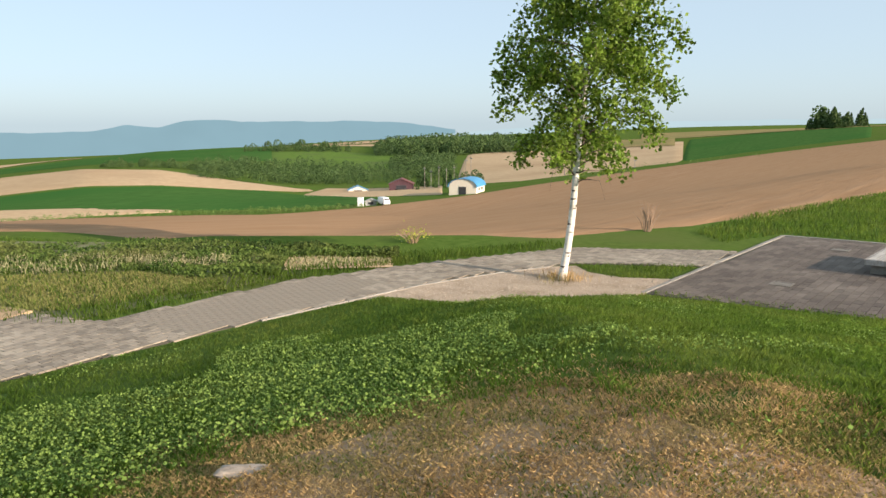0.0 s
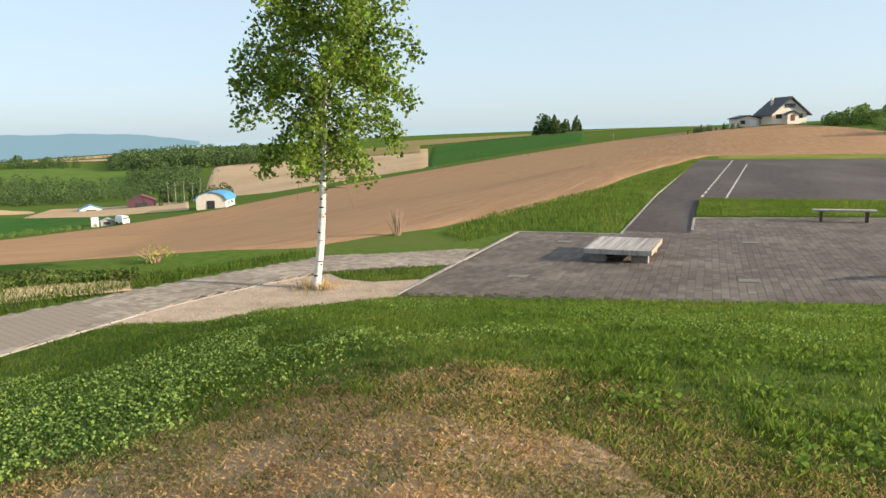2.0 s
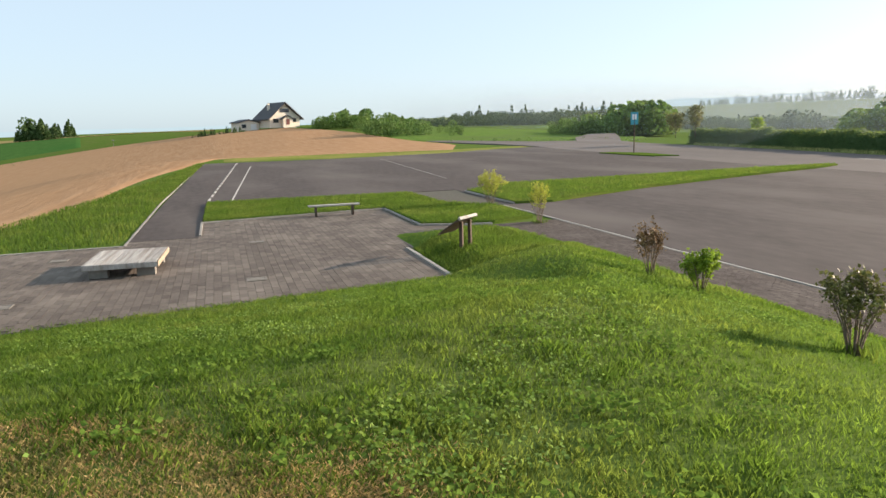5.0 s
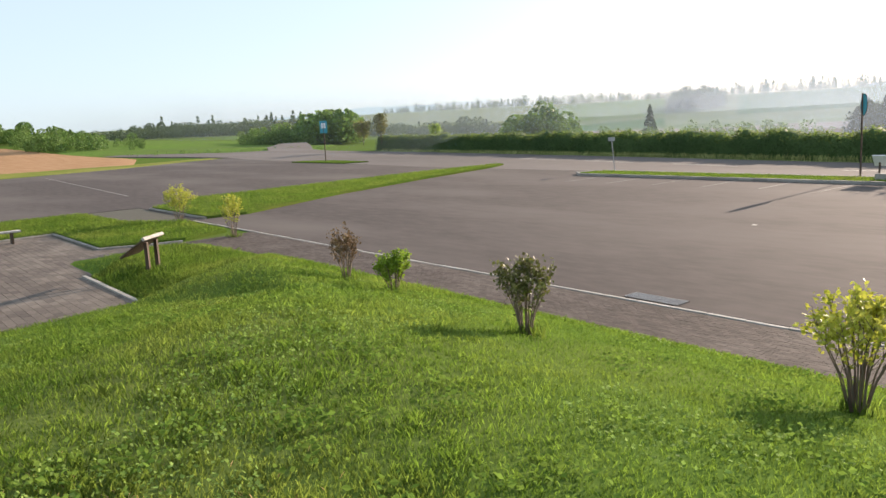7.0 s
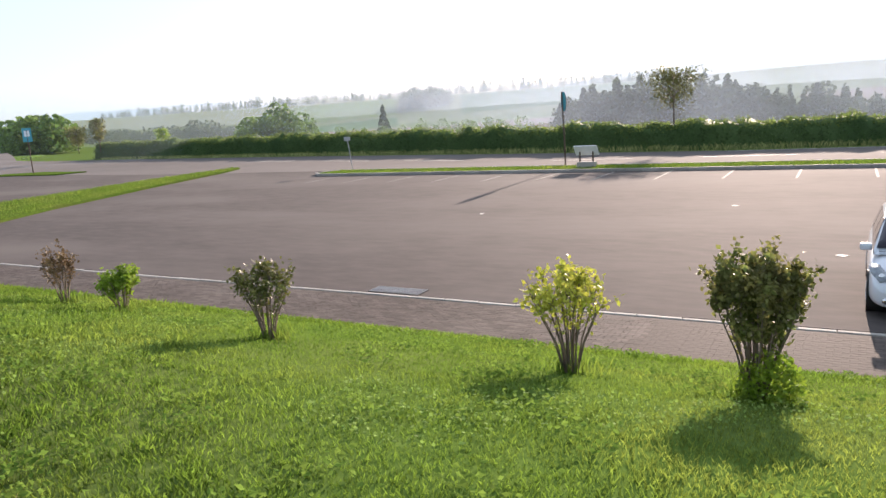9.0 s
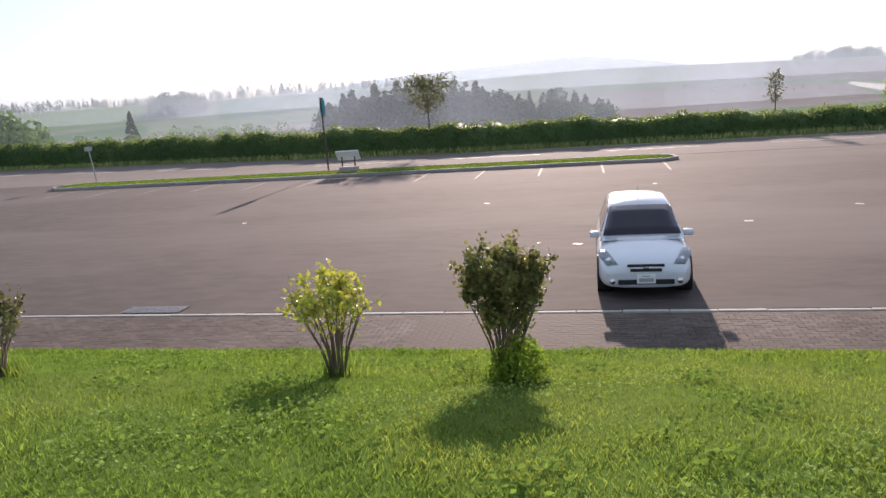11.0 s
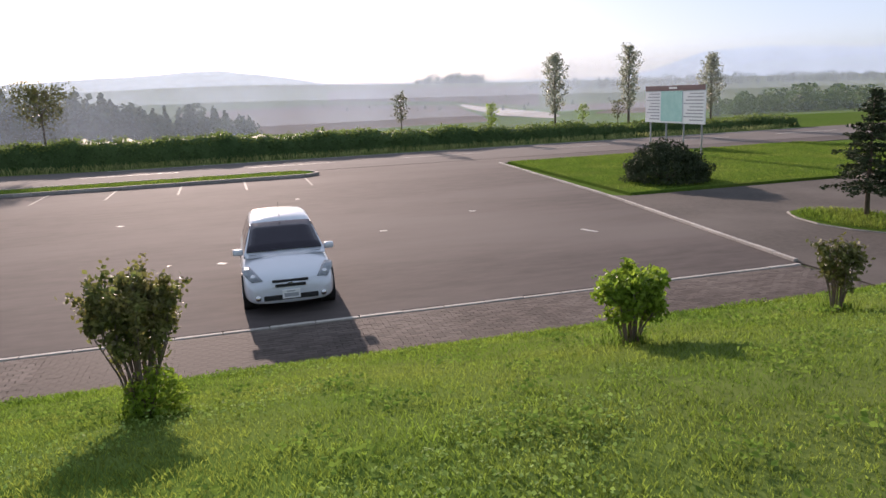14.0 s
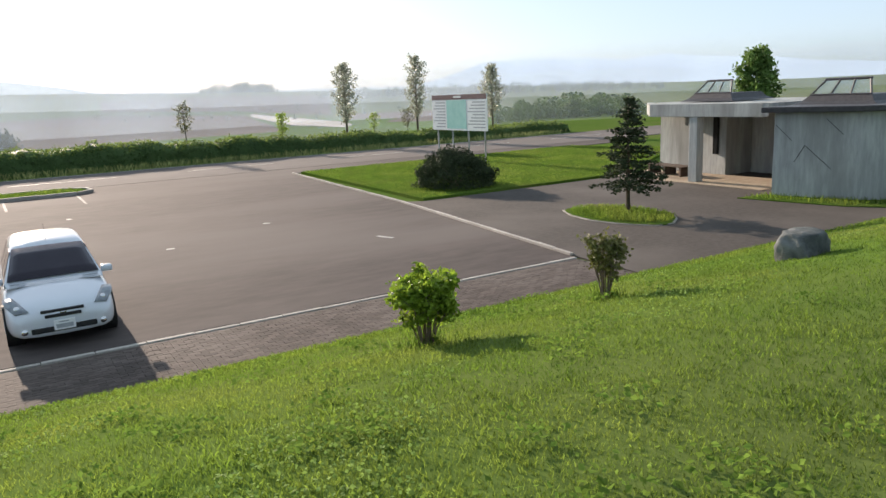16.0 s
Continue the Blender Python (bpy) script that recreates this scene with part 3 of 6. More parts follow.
# grass of the knoll
M["weed"] = mat("weed_leaf", (0.10, 0.18, 0.03), (0.18, 0.27, 0.05), 1.0, 0.9, 0, island=0.3, translucent=0.45, spec=0.02)
def knoll_grass():
    r = np.random.default_rng(21)
    n = 1050000
    # denser near the viewpoint
    rad = 2.2 + 24 * r.uniform(0, 1, n) ** 1.45
    a = r.uniform(-np.pi * 0.45, np.pi * 1.02, n)
    rear = r.uniform(0, 1, n) < 0.10
    rad = np.where(rear, 14 * np.sqrt(r.uniform(0, 1, n)), rad)
    a = np.where(rear & (rad > 2.4), r.uniform(np.pi * 1.0, np.pi * 1.56, n), np.where(rear, a * 1.37, a))
    # the crown of the knoll itself
    crown = rear & (r.uniform(0, 1, n) < 0.65)
    rad = np.where(crown, 2.5 * np.sqrt(r.uniform(0, 1, n)), rad)
    a = np.where(crown, r.uniform(0, 2 * np.pi, n), a)
    x, y = rad * np.sin(a), rad * np.cos(a)
    z = height(x, y)
    on = mound(x, y) > 0.05
    # worn bare patch on the crown of the knoll
    wob = np.sin(x * 2.1 + np.sin(y * 1.7)) * 0.5 + np.sin(y * 2.7 + x) * 0.4
    ang = np.arctan2(y - 2.1, x + 1.45)
    worn = np.hypot(x + 1.45, y - 2.1) - 0.5 * np.exp(-((ang - 2.2) / 0.4) ** 2) - 0.7 * np.exp(-((np.abs(ang) - 2.95) / 0.3) ** 2) + 0.22 * wob + 0.25 * np.sin(5.1 * x + 2 * np.sin(4.3 * y)) * np.sin(4.7 * y + 1) + 0.38 * r.normal(size=n)
    bare = worn < 2.4
    lush = on & ~bare
    tuft = np.sin(x * 1.3 + 2 * np.sin(y * 0.8)) * np.sin(y * 1.1 + 1.5 * np.sin(x * 0.7))
    fine = np.sin(x * 4.3 + 2.2 * np.sin(y * 3.1)) * np.sin(y * 4.9 + 1.7 * np.sin(x * 2.7))
    h = 0.022 + 0.007 * tuft + 0.009 * np.maximum(fine, -0.5) + 0.005 * rad / 8 + 0.012 * r.uniform(0, 1, n) + 0.05 * np.clip(1.2 - np.abs(11.0 - x), 0, 1)
    rough = smooth((0.9 * y - x + 2.0) / 4.0)
    clumps = np.sin(x * 6.7 + 2.5 * np.sin(y * 4.1)) * np.sin(y * 7.3 + 2.1 * np.sin(x * 5.2))
    h = h + rough * (0.012 + 0.026 * np.maximum(clumps, -0.3) + 0.014 * np.maximum(fine, 0))
    wide = 0.0030 + 0.00038 * rad + 0.0012 * rough
    g = tagged(new("knoll_grass", blades("knoll_grass", x[lush], y[lush], z[lush], h[lush], M["blade"], r, wide[lush], 0.9)), "thick green lawn grass on the knoll", "grass", kind="stuff")
    thin = on & (worn < 3.05)
    tagged(new("dry_grass", blades("dry_grass", x[thin], y[thin], z[thin], 0.030, M["dry_blade"], r, 0.0032, 1.5)), "thin dry brown grass on worn soil", "grass", kind="stuff")
    q = 130000
    sr, sa = 3.1 * np.sqrt(r.uniform(0, 1, q)), r.uniform(0, 2 * np.pi, q)
    sx, sy = -1.45 + sr * np.cos(sa), 2.1 + sr * np.sin(sa)
    mat_of = np.sin(sx * 3.3 + np.sin(sy * 2.9)) * np.sin(sy * 3.7 + np.sin(sx * 2.2)) * (0.6 + 0.8 * np.sin(sx * 7.1 + 3 * np.sin(sy * 1.9)) * np.sin(sy * 6.3)) > -0.12 + 0.25 * r.normal(size=q)
    tagged(new("straw", blades("straw", sx[mat_of], sy[mat_of], height(sx, sy)[mat_of] + 0.008, 0.022, M["dry_blade"], r, 0.0034, 2.2)), "matted straw lying on worn soil", "straw", kind="stuff")
    some = on & bare & (worn > 0.3) & (np.sin(x * 5 + y * 3 + np.sin(3 * x)) * np.sin(y * 6 - x * 2 + np.sin(2.3 * y)) > 0.0) & (r.uniform(0, 1, n) < 0.55)
    tagged(new("sparse_grass", blades("sparse_grass", x[some], y[some], z[some], 0.035, M["blade"], r, 0.0042, 1.0)), "sparse green tufts on worn soil", "grass", kind="stuff")
    # clover and broad-leaved weeds in patches
    m = 400000
    rad = 2.6 + 14 * r.uniform(0, 1, m) ** 1.2
    a = r.uniform(-np.pi * 0.45, np.pi * 1.02, m)
    x, y = rad * np.sin(a), rad * np.cos(a)
    p = np.sin(x * 0.9 + 1.3 * np.sin(y * 0.6) + 2) * np.sin(y * 0.8 + np.sin(x * 1.1)) + 0.35 * np.sin(x * 3.1) * np.sin(y * 2.6)
    ang = np.arctan2(y - 2.1, x + 1.45)
    worn = np.hypot(x + 1.45, y - 2.1) - 0.4 * np.exp(-((ang - 2.2) / 0.4) ** 2) - 0.9 * np.exp(-((np.abs(ang) - 2.95) / 0.35) ** 2) + 0.25 * r.normal(size=m)
    west = (x < -3.6 + 0.5 * np.sin(y * 2.1)) & (x > -8.5 + 0.8 * np.sin(y * 1.7)) & (y < 7.5 + np.sin(x * 1.9)) & (r.uniform(0, 1, m) < 0.95)
    k = (((p > 0.5) & (r.uniform(0, 1, m) < 0.22)) | west) & (mound(x, y) > 0.1) & (worn > 2.4)
    c = np.stack([x, y, height(x, y) + r.uniform(0.03, 0.09, m)], 1)[k]
    # single leafy weeds
    wr, wa = 3.0 + 12 * r.uniform(0, 1, 260), r.uniform(-np.pi * 0.1, np.pi * 1.0, 260)
    wx, wy = wr * np.sin(wa), wr * np.cos(wa)
    keep = (mound(wx, wy) > 0.2) & (np.hypot(wx + 1.45, wy - 2.1) > 2.6)
    i = np.repeat(np.where(keep)[0], 60)
    px, py = wx[i] + r.normal(size=len(i)) * 0.14, wy[i] + r.normal(size=len(i)) * 0.14
    w = np.stack([px, py, height(px, py) + r.uniform(0.03, 0.12, len(i))], 1)
    tagged(new("lawn_weed", quads("lawn_weed", w, r.uniform(0.03, 0.06, len(w)), M["weed"], r, 0.7, 0.7)), "dark leafy weeds scattered through the lawn", "weeds", kind="stuff")
    tagged(new("clover", quads("clover", c, r.uniform(0.018, 0.036, len(c)), M["clover"], r, 0.85, 0.9)), "patches of clover and broad-leaved weeds", "clover", kind="stuff")


knoll_grass()


def verge(name, poly_pts, count, h, label, seed, width=0.02, material="blade", dz=None):
    """Taller grass over an outline."""
    r = np.random.default_rng(seed)
    P = np.array(poly_pts)
    lo, hi = P.min(0), P.max(0)
    q = r.uniform(0, 1, (count, 2)) * (hi - lo) + lo
    inside = np.zeros(count, bool)
    for (x0, y0), (x1, y1) in zip(P, np.roll(P, -1, 0)):
        cr = ((y0 > q[:, 1]) != (y1 > q[:, 1])) & (q[:, 0] < (x1 - x0) * (q[:, 1] - y0) / (y1 - y0 + 1e-12) + x0)
        inside ^= cr
    q = q[inside]
    z = height(q[:, 0], q[:, 1]) if dz is None else np.full(len(q), dz)
    return tagged(new(name, blades(name, q[:, 0], q[:, 1], z, h, M[material], r, width, 0.6)), label, "grass", kind="stuff")


# Raised base tone stands in for sunlight that the hedge blocks.
M["verge_stalk"] = mat("sun_brightened_verge_grass", (0.30, 0.35, 0.11), (0.48, 0.48, 0.20), 1.0, 0.8, 0, island=0.4, translucent=0.5)
verge("verge_grass", [(-0.4, 33.4), (7.9, 34.8), (8.0, 28.4), (10.8, 27.6), (12.8, 28.4), (12.9, 33), (11.1, 35.5), (10.8, 41.6), (-0.3, 41.8)], 60000, 0.11, "grass verge beside the paving", 31, 0.013, dz=0.1)
verge("strip_grass", [(14.2, 33.6), (16.1, 33.4), (23.8, 37.4), (33.5, 41.2), (43.5, 44.6), (46.2, 46.0), (46.2, 46.8), (38, 46.6), (28.6, 45.4), (18.1, 44.4), (14.2, 41)], 52000, 0.12, "grass on the dividing strip", 32, 0.017, dz=0.12)
verge("island_grass", [(39.5, -3.4), (41.6, -3.2), (41.8, 32), (39.5, 32)], 9000, 0.10, "thin grass on the traffic island", 33, 0.025, dz=0.12)
verge("lawn_grass", [(24.6, -13.7), (39.2, -14.4), (39.4, -34), (32, -36), (24.6, -24)], 60000, 0.07, "lawn grass round the notice board", 34, 0.016, dz=0.09)
verge("bank_grass", [(-3.1, 28.5), (-7.0, 28.2), (-8.0, 25.0), (-9.6, 26.6), (-9.6, 33), (-8.0, 44), (-4.6, 64), (-1.8, 93), (-1.1, 91), (-2.8, 44)], 52000, 0.20, "rough tall grass on the bank", 35, 0.03)
verge("roadside_grass", [(51.4, -44), (53.2, -44), (53.0, 8), (55.5, 24), (60, 46), (67, 92), (65.8, 92), (58.4, 46), (53.9, 24), (51.3, 8)], 70000, 0.42, "tall roadside grass below the hedge, coloured brighter as if sunlit", 36, 0.018, "verge_stalk")
verge("plot_margin", [(-13.5, 16.8), (-15.0, 11.5), (-14.8, 6.5), (-17, 5), (-24, 8), (-31, 9.8), (-21, 15.4), (-15, 17.4), (-12.5, 21.2)], 30000, 0.16, "rough grass round the vegetable plot", 37, 0.022)
verge("path_edge_grass", [(-11.7, 20.9), (-13.5, 16.4), (-14.8, 12), (-14.7, 7.0), (-16.2, 6.6), (-16.0, 12), (-14.6, 16.6), (-12.7, 21.4)], 9000, 0.20, "lush grass along the side path", 39, 0.018)
verge("sign_grass", [(6.2, 18.4), (11.2, 19.6), (9.4, 26.0), (6.2, 22.8)], 26000, 0.11, "grass round the view board", 40, 0.018)
verge("platform_front_grass", [(-7.0, 16.0), (-6.9, 16.6), (0.3, 17.65), (6.0, 18.5), (6.0, 18.0), (0.3, 17.1)], 9000, 0.09, "ragged lawn edge along the platform", 42, 0.010)
verge("path_island_grass", [(-10.0, 18.3), (-7.2, 20.4), (-7.2, 17.9), (-8.4, 17.3)], 2500, 0.12, "small grass island beside the birch", 38, 0.02)


# ---- hedge, woods, far hills ----
HEDGE = [(53.2, -46), (53.2, -30), (53.0, 8), (55.6, 24), (60.2, 46), (66.5, 80), (69.5, 98)]


M["hedge_lit_leaf"] = mat("hedge_lit_leaf", (0.11, 0.165, 0.04), (0.19, 0.25, 0.065), 0.3, 0.6, 0, island=0.4, translucent=0.5)
M["conifer_leaf"] = mat("young_conifer_leaf", (0.05, 0.075, 0.04), (0.085, 0.11, 0.055), 0.1, 0.9, 0, island=0.2, translucent=0.25, spec=0.05)
M["mid_leaf"] = mat("tree_leaf", (0.09, 0.17, 0.04), (0.16, 0.25, 0.06), 0.1, 0.7, 0, island=0.35, translucent=0.35)


def hedge():
    r = np.random.default_rng(41)
    P = np.array(HEDGE)
    L = np.concatenate([[0], np.cumsum(np.hypot(*np.diff(P, axis=0).T))])
    s = np.linspace(0, L[-1], 300)
    x, y = np.interp(s, L, P[:, 0]), np.interp(s, L, P[:, 1])
    top = np.interp(y, (-46, -30, -12, 8, 46, 98), (0.8, 1.0, 1.4, 1.75, 2.0, 2.1)) + 0.12 * np.sin(s * 0.7) + 0.08 * np.sin(s * 1.9 + 1)
    prof_x = np.array([0, 0.15, 0.35, 0.9, 2.2, 3.4, 4.5])
    prof_z = np.array([0.0, 0.45, 0.8, 1.0, 1.02, 0.8, 0.0])
    gx = x[:, None] + prof_x + 0.10 * r.normal(size=(300, 7))
    gy = y[:, None] + 0 * prof_x
    gz = top[:, None] * prof_z * (1 + 0.06 * r.normal(size=(300, 7))) - 0.05 + height(gx, gy) * 0.5
    thing = tagged(empty("hedge"), "long dense green hedge bank along the road", "hedge", kind="structure")
    part("body", grid_mesh("body", gx, gy, gz, M["far_leaf"]), None, thing)
    n = 70000
    si = r.integers(0, 299, n)
    u = r.uniform(0, 1, n) ** 1.6 * 5.9
    k = np.minimum(u.astype(int), 5)
    f = u - k
    c = np.stack([gx[si, k] * (1 - f) + gx[si, k + 1] * f - 0.06, gy[si, k] + r.uniform(0, 0.6, n), gz[si, k] * (1 - f) + gz[si, k + 1] * f + 0.05], 1)
    c += r.normal(size=c.shape) * (0.10, 0.1, 0.09)
    # Sun and shade put into leaf tone: lighter on top, darker on the side.
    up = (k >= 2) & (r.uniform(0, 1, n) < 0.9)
    part("leafy_top", quads("leafy_top", c[up], r.uniform(0.12, 0.24, up.sum()), M["hedge_lit_leaf"], r, 0.3), None, thing, "top leaves coloured lighter to look sunlit")
    part("leafy_side", quads("leafy_side", c[~up], r.uniform(0.10, 0.2, (~up).sum()), M["far_leaf"], r, 0.1), None, thing, "side leaves coloured darker to look shaded")


hedge()


def woods(name, az0, az1, d0, d1, tall, count, label, seed, leaf="far_leaf", conifer=0.3, per=110, spread=0.42, jitter=0.35):
    """A far wood: crowns of leaf clumps, thrown over a stretch of land."""
    r = np.random.default_rng(seed)
    per = int(per * 1.6)
    az, d = np.radians(r.uniform(az0, az1, count)), np.sqrt(r.uniform(d0 * d0, d1 * d1, count))
    x, y = d * np.sin(az), d * np.cos(az)
    h = tall * r.uniform(1 - jitter, 1.1, count) * (0.78 + 0.28 * np.sin(np.degrees(az) * 5.3 + seed) * np.sin(np.degrees(az) * 2.1 + d * 0.05))
    u = (np.degrees(az) - (az0 + az1) / 2) / (abs(az1 - az0) / 2)
    h = h * (0.5 + 0.5 * np.sqrt(np.clip(1 - u * u, 0, 1)))
    z = height(x, y)
    con = r.uniform(0, 1, count) < conifer
    t = r.uniform(0, 1, (count, per))
    t = np.where(con[:, None], t ** 1.4, t)
    a = r.uniform(0, 2 * np.pi, (count, per))
    rad = np.where(con[:, None], (1.02 - t) * 0.24, spread * np.sqrt(np.clip(1 - (2 * t - 0.85) ** 2 / 1.5, 0.02, 1)))
    rad = rad * h[:, None] * r.uniform(0.6, 1.1, (count, per))
    c = np.stack([x[:, None] + np.cos(a) * rad, y[:, None] + np.sin(a) * rad, z[:, None] + h[:, None] * (0.1 + 0.9 * t)], -1).reshape(-1, 3)
    size = np.repeat(h, per) * r.uniform(0.08, 0.16, count * per)
    return tagged(new(name, quads(name, c, size, M[leaf], r, 0.2, 0.9)), label, "woods", kind="stuff")


woods("wood_hill", -44.2, -31.5, 470, 680, 11.5, 1300, "dense dark green mixed wood on a far hill", 51, conifer=0.25, per=46, jitter=0.25)
woods("wood_foot", -43, -38, 290, 430, 6.5, 240, "dark green wood above the farm", 75, conifer=0.15, per=60)
woods("wood_valley", -58, -42.5, 275, 380, 6.0, 620, "green woodland strip in the valley", 52, leaf="far_leaf", jitter=0.5, conifer=0.05, per=46)
woods("wood_farm", -43.0, -36.0, 222, 246, 6.0, 34, "dark trees behind the farm", 53, jitter=0.5, conifer=0.2, per=120)
woods("wood_valley_edge", -64, -54, 315, 330, 4.0, 110, "low scrub along a field edge", 54, conifer=0, per=70)
woods("valley_hedgerow", -80, -45, 163, 169, 1.5, 380, "low hedge strip along the valley fields", 73, leaf="mid_leaf", conifer=0, per=40)
woods("slope_hedgerow", -30.5, -9, 240, 262, 1.0, 150, "low scrub along the upper field edge", 76, leaf="mid_leaf", conifer=0, per=30, jitter=0.7)
woods("slope_thicket", -29.2, -27.2, 330, 345, 3.8, 12, "small thicket between pale fields", 77, leaf="mid_leaf", conifer=0, per=80)
woods("wood_far_row", -54, -41, 980, 1060, 8, 70, "far trees between pale fields", 74, conifer=0.2, per=60)
woods("wood_ridge_row", -54, -46, 520, 560, 8, 80, "line of trees on a field ridge", 55, per=80)
woods("wood_clump", -12.9, -10.2, 590, 620, 15.5, 54, "clump of tall dark conifers on the ridge", 56, conifer=0.9, per=100, jitter=0.1)
woods("wood_clump_small", -10.0, -9.2, 595, 612, 14.5, 6, "pair of conifers beside a clump", 57, conifer=1, per=110, jitter=0.1)
woods("wood_chalet_east", 7.2, 14.5, 240, 275, 6.0, 110, "leafy trees beside the house on the hill", 58, leaf="mid_leaf", conifer=0.1, per=130, jitter=0.5)
woods("wood_chalet_hedge", -1.6, 2.2, 255, 262, 2.6, 44, "clipped conifers beside the house", 59, conifer=0.9, per=80)
woods("wood_road_end", 10.5, 18.5, 195, 240, 5.2, 60, "leafy trees where the road drops away", 60, leaf="mid_leaf", conifer=0.05, per=120, jitter=0.5)
woods("scrub_north", 17, 33, 158, 168, 1.1, 90, "low scrub beside the road", 78, leaf="mid_leaf", conifer=0, per=50, jitter=0.6)
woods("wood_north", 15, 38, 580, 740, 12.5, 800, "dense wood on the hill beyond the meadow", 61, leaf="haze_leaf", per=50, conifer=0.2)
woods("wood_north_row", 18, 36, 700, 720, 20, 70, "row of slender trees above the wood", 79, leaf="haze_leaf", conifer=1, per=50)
woods("wood_north_near", 29.5, 34.3, 225, 265, 11.5, 90, "dark broadleaf wood near the road", 62, leaf="mid_leaf", per=110, conifer=0.1)
woods("wood_north_low", 25.0, 32.5, 235, 275, 6.5, 110, "low end of the broadleaf wood", 85, leaf="mid_leaf", per=80, conifer=0.1)
woods("wood_east_near", 45, 50.6, 190, 235, 9.0, 90, "dark broadleaf wood in the valley", 63, leaf="mid_leaf", per=110, conifer=0)
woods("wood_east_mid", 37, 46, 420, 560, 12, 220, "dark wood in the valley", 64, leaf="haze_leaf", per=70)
woods("wood_east_scrub", 50, 70, 175, 215, 4.2, 110, "low leafy trees along the valley floor", 80, leaf="mid_leaf", per=60, conifer=0, jitter=0.6)
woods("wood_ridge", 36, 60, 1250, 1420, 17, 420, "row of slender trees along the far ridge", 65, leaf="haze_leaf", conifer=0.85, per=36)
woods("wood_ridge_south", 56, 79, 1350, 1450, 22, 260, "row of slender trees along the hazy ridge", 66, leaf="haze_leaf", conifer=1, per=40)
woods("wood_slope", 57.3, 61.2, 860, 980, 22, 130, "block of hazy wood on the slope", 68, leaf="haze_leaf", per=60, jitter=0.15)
woods("wood_conifers", 69.3, 84.5, 132, 160, 9.4, 560, "dark young conifer wood behind the hedge", 67, leaf="conifer_leaf", conifer=0.85, per=70, jitter=0.2)
woods("wood_conifers_low", 79, 91.5, 132, 155, 6.8, 330, "low end of the young conifer wood", 81, leaf="conifer_leaf", conifer=0.85, per=60, jitter=0.25)
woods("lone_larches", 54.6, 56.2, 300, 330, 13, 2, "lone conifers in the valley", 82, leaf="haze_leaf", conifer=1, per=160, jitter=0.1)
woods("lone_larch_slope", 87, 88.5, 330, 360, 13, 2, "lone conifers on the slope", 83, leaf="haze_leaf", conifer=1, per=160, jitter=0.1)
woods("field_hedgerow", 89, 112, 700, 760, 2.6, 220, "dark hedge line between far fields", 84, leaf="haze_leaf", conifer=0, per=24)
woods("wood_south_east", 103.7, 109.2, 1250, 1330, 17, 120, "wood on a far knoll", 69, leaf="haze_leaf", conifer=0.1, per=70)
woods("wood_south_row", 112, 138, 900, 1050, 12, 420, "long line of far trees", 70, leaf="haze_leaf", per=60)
woods("wood_south", 125.3, 136.5, 125, 170, 4.2, 260, "dense dark green copse beyond the road", 71, leaf="far_leaf", jitter=0.5, per=80, conifer=0.05)
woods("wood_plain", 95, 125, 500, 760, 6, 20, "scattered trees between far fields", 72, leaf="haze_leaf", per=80)


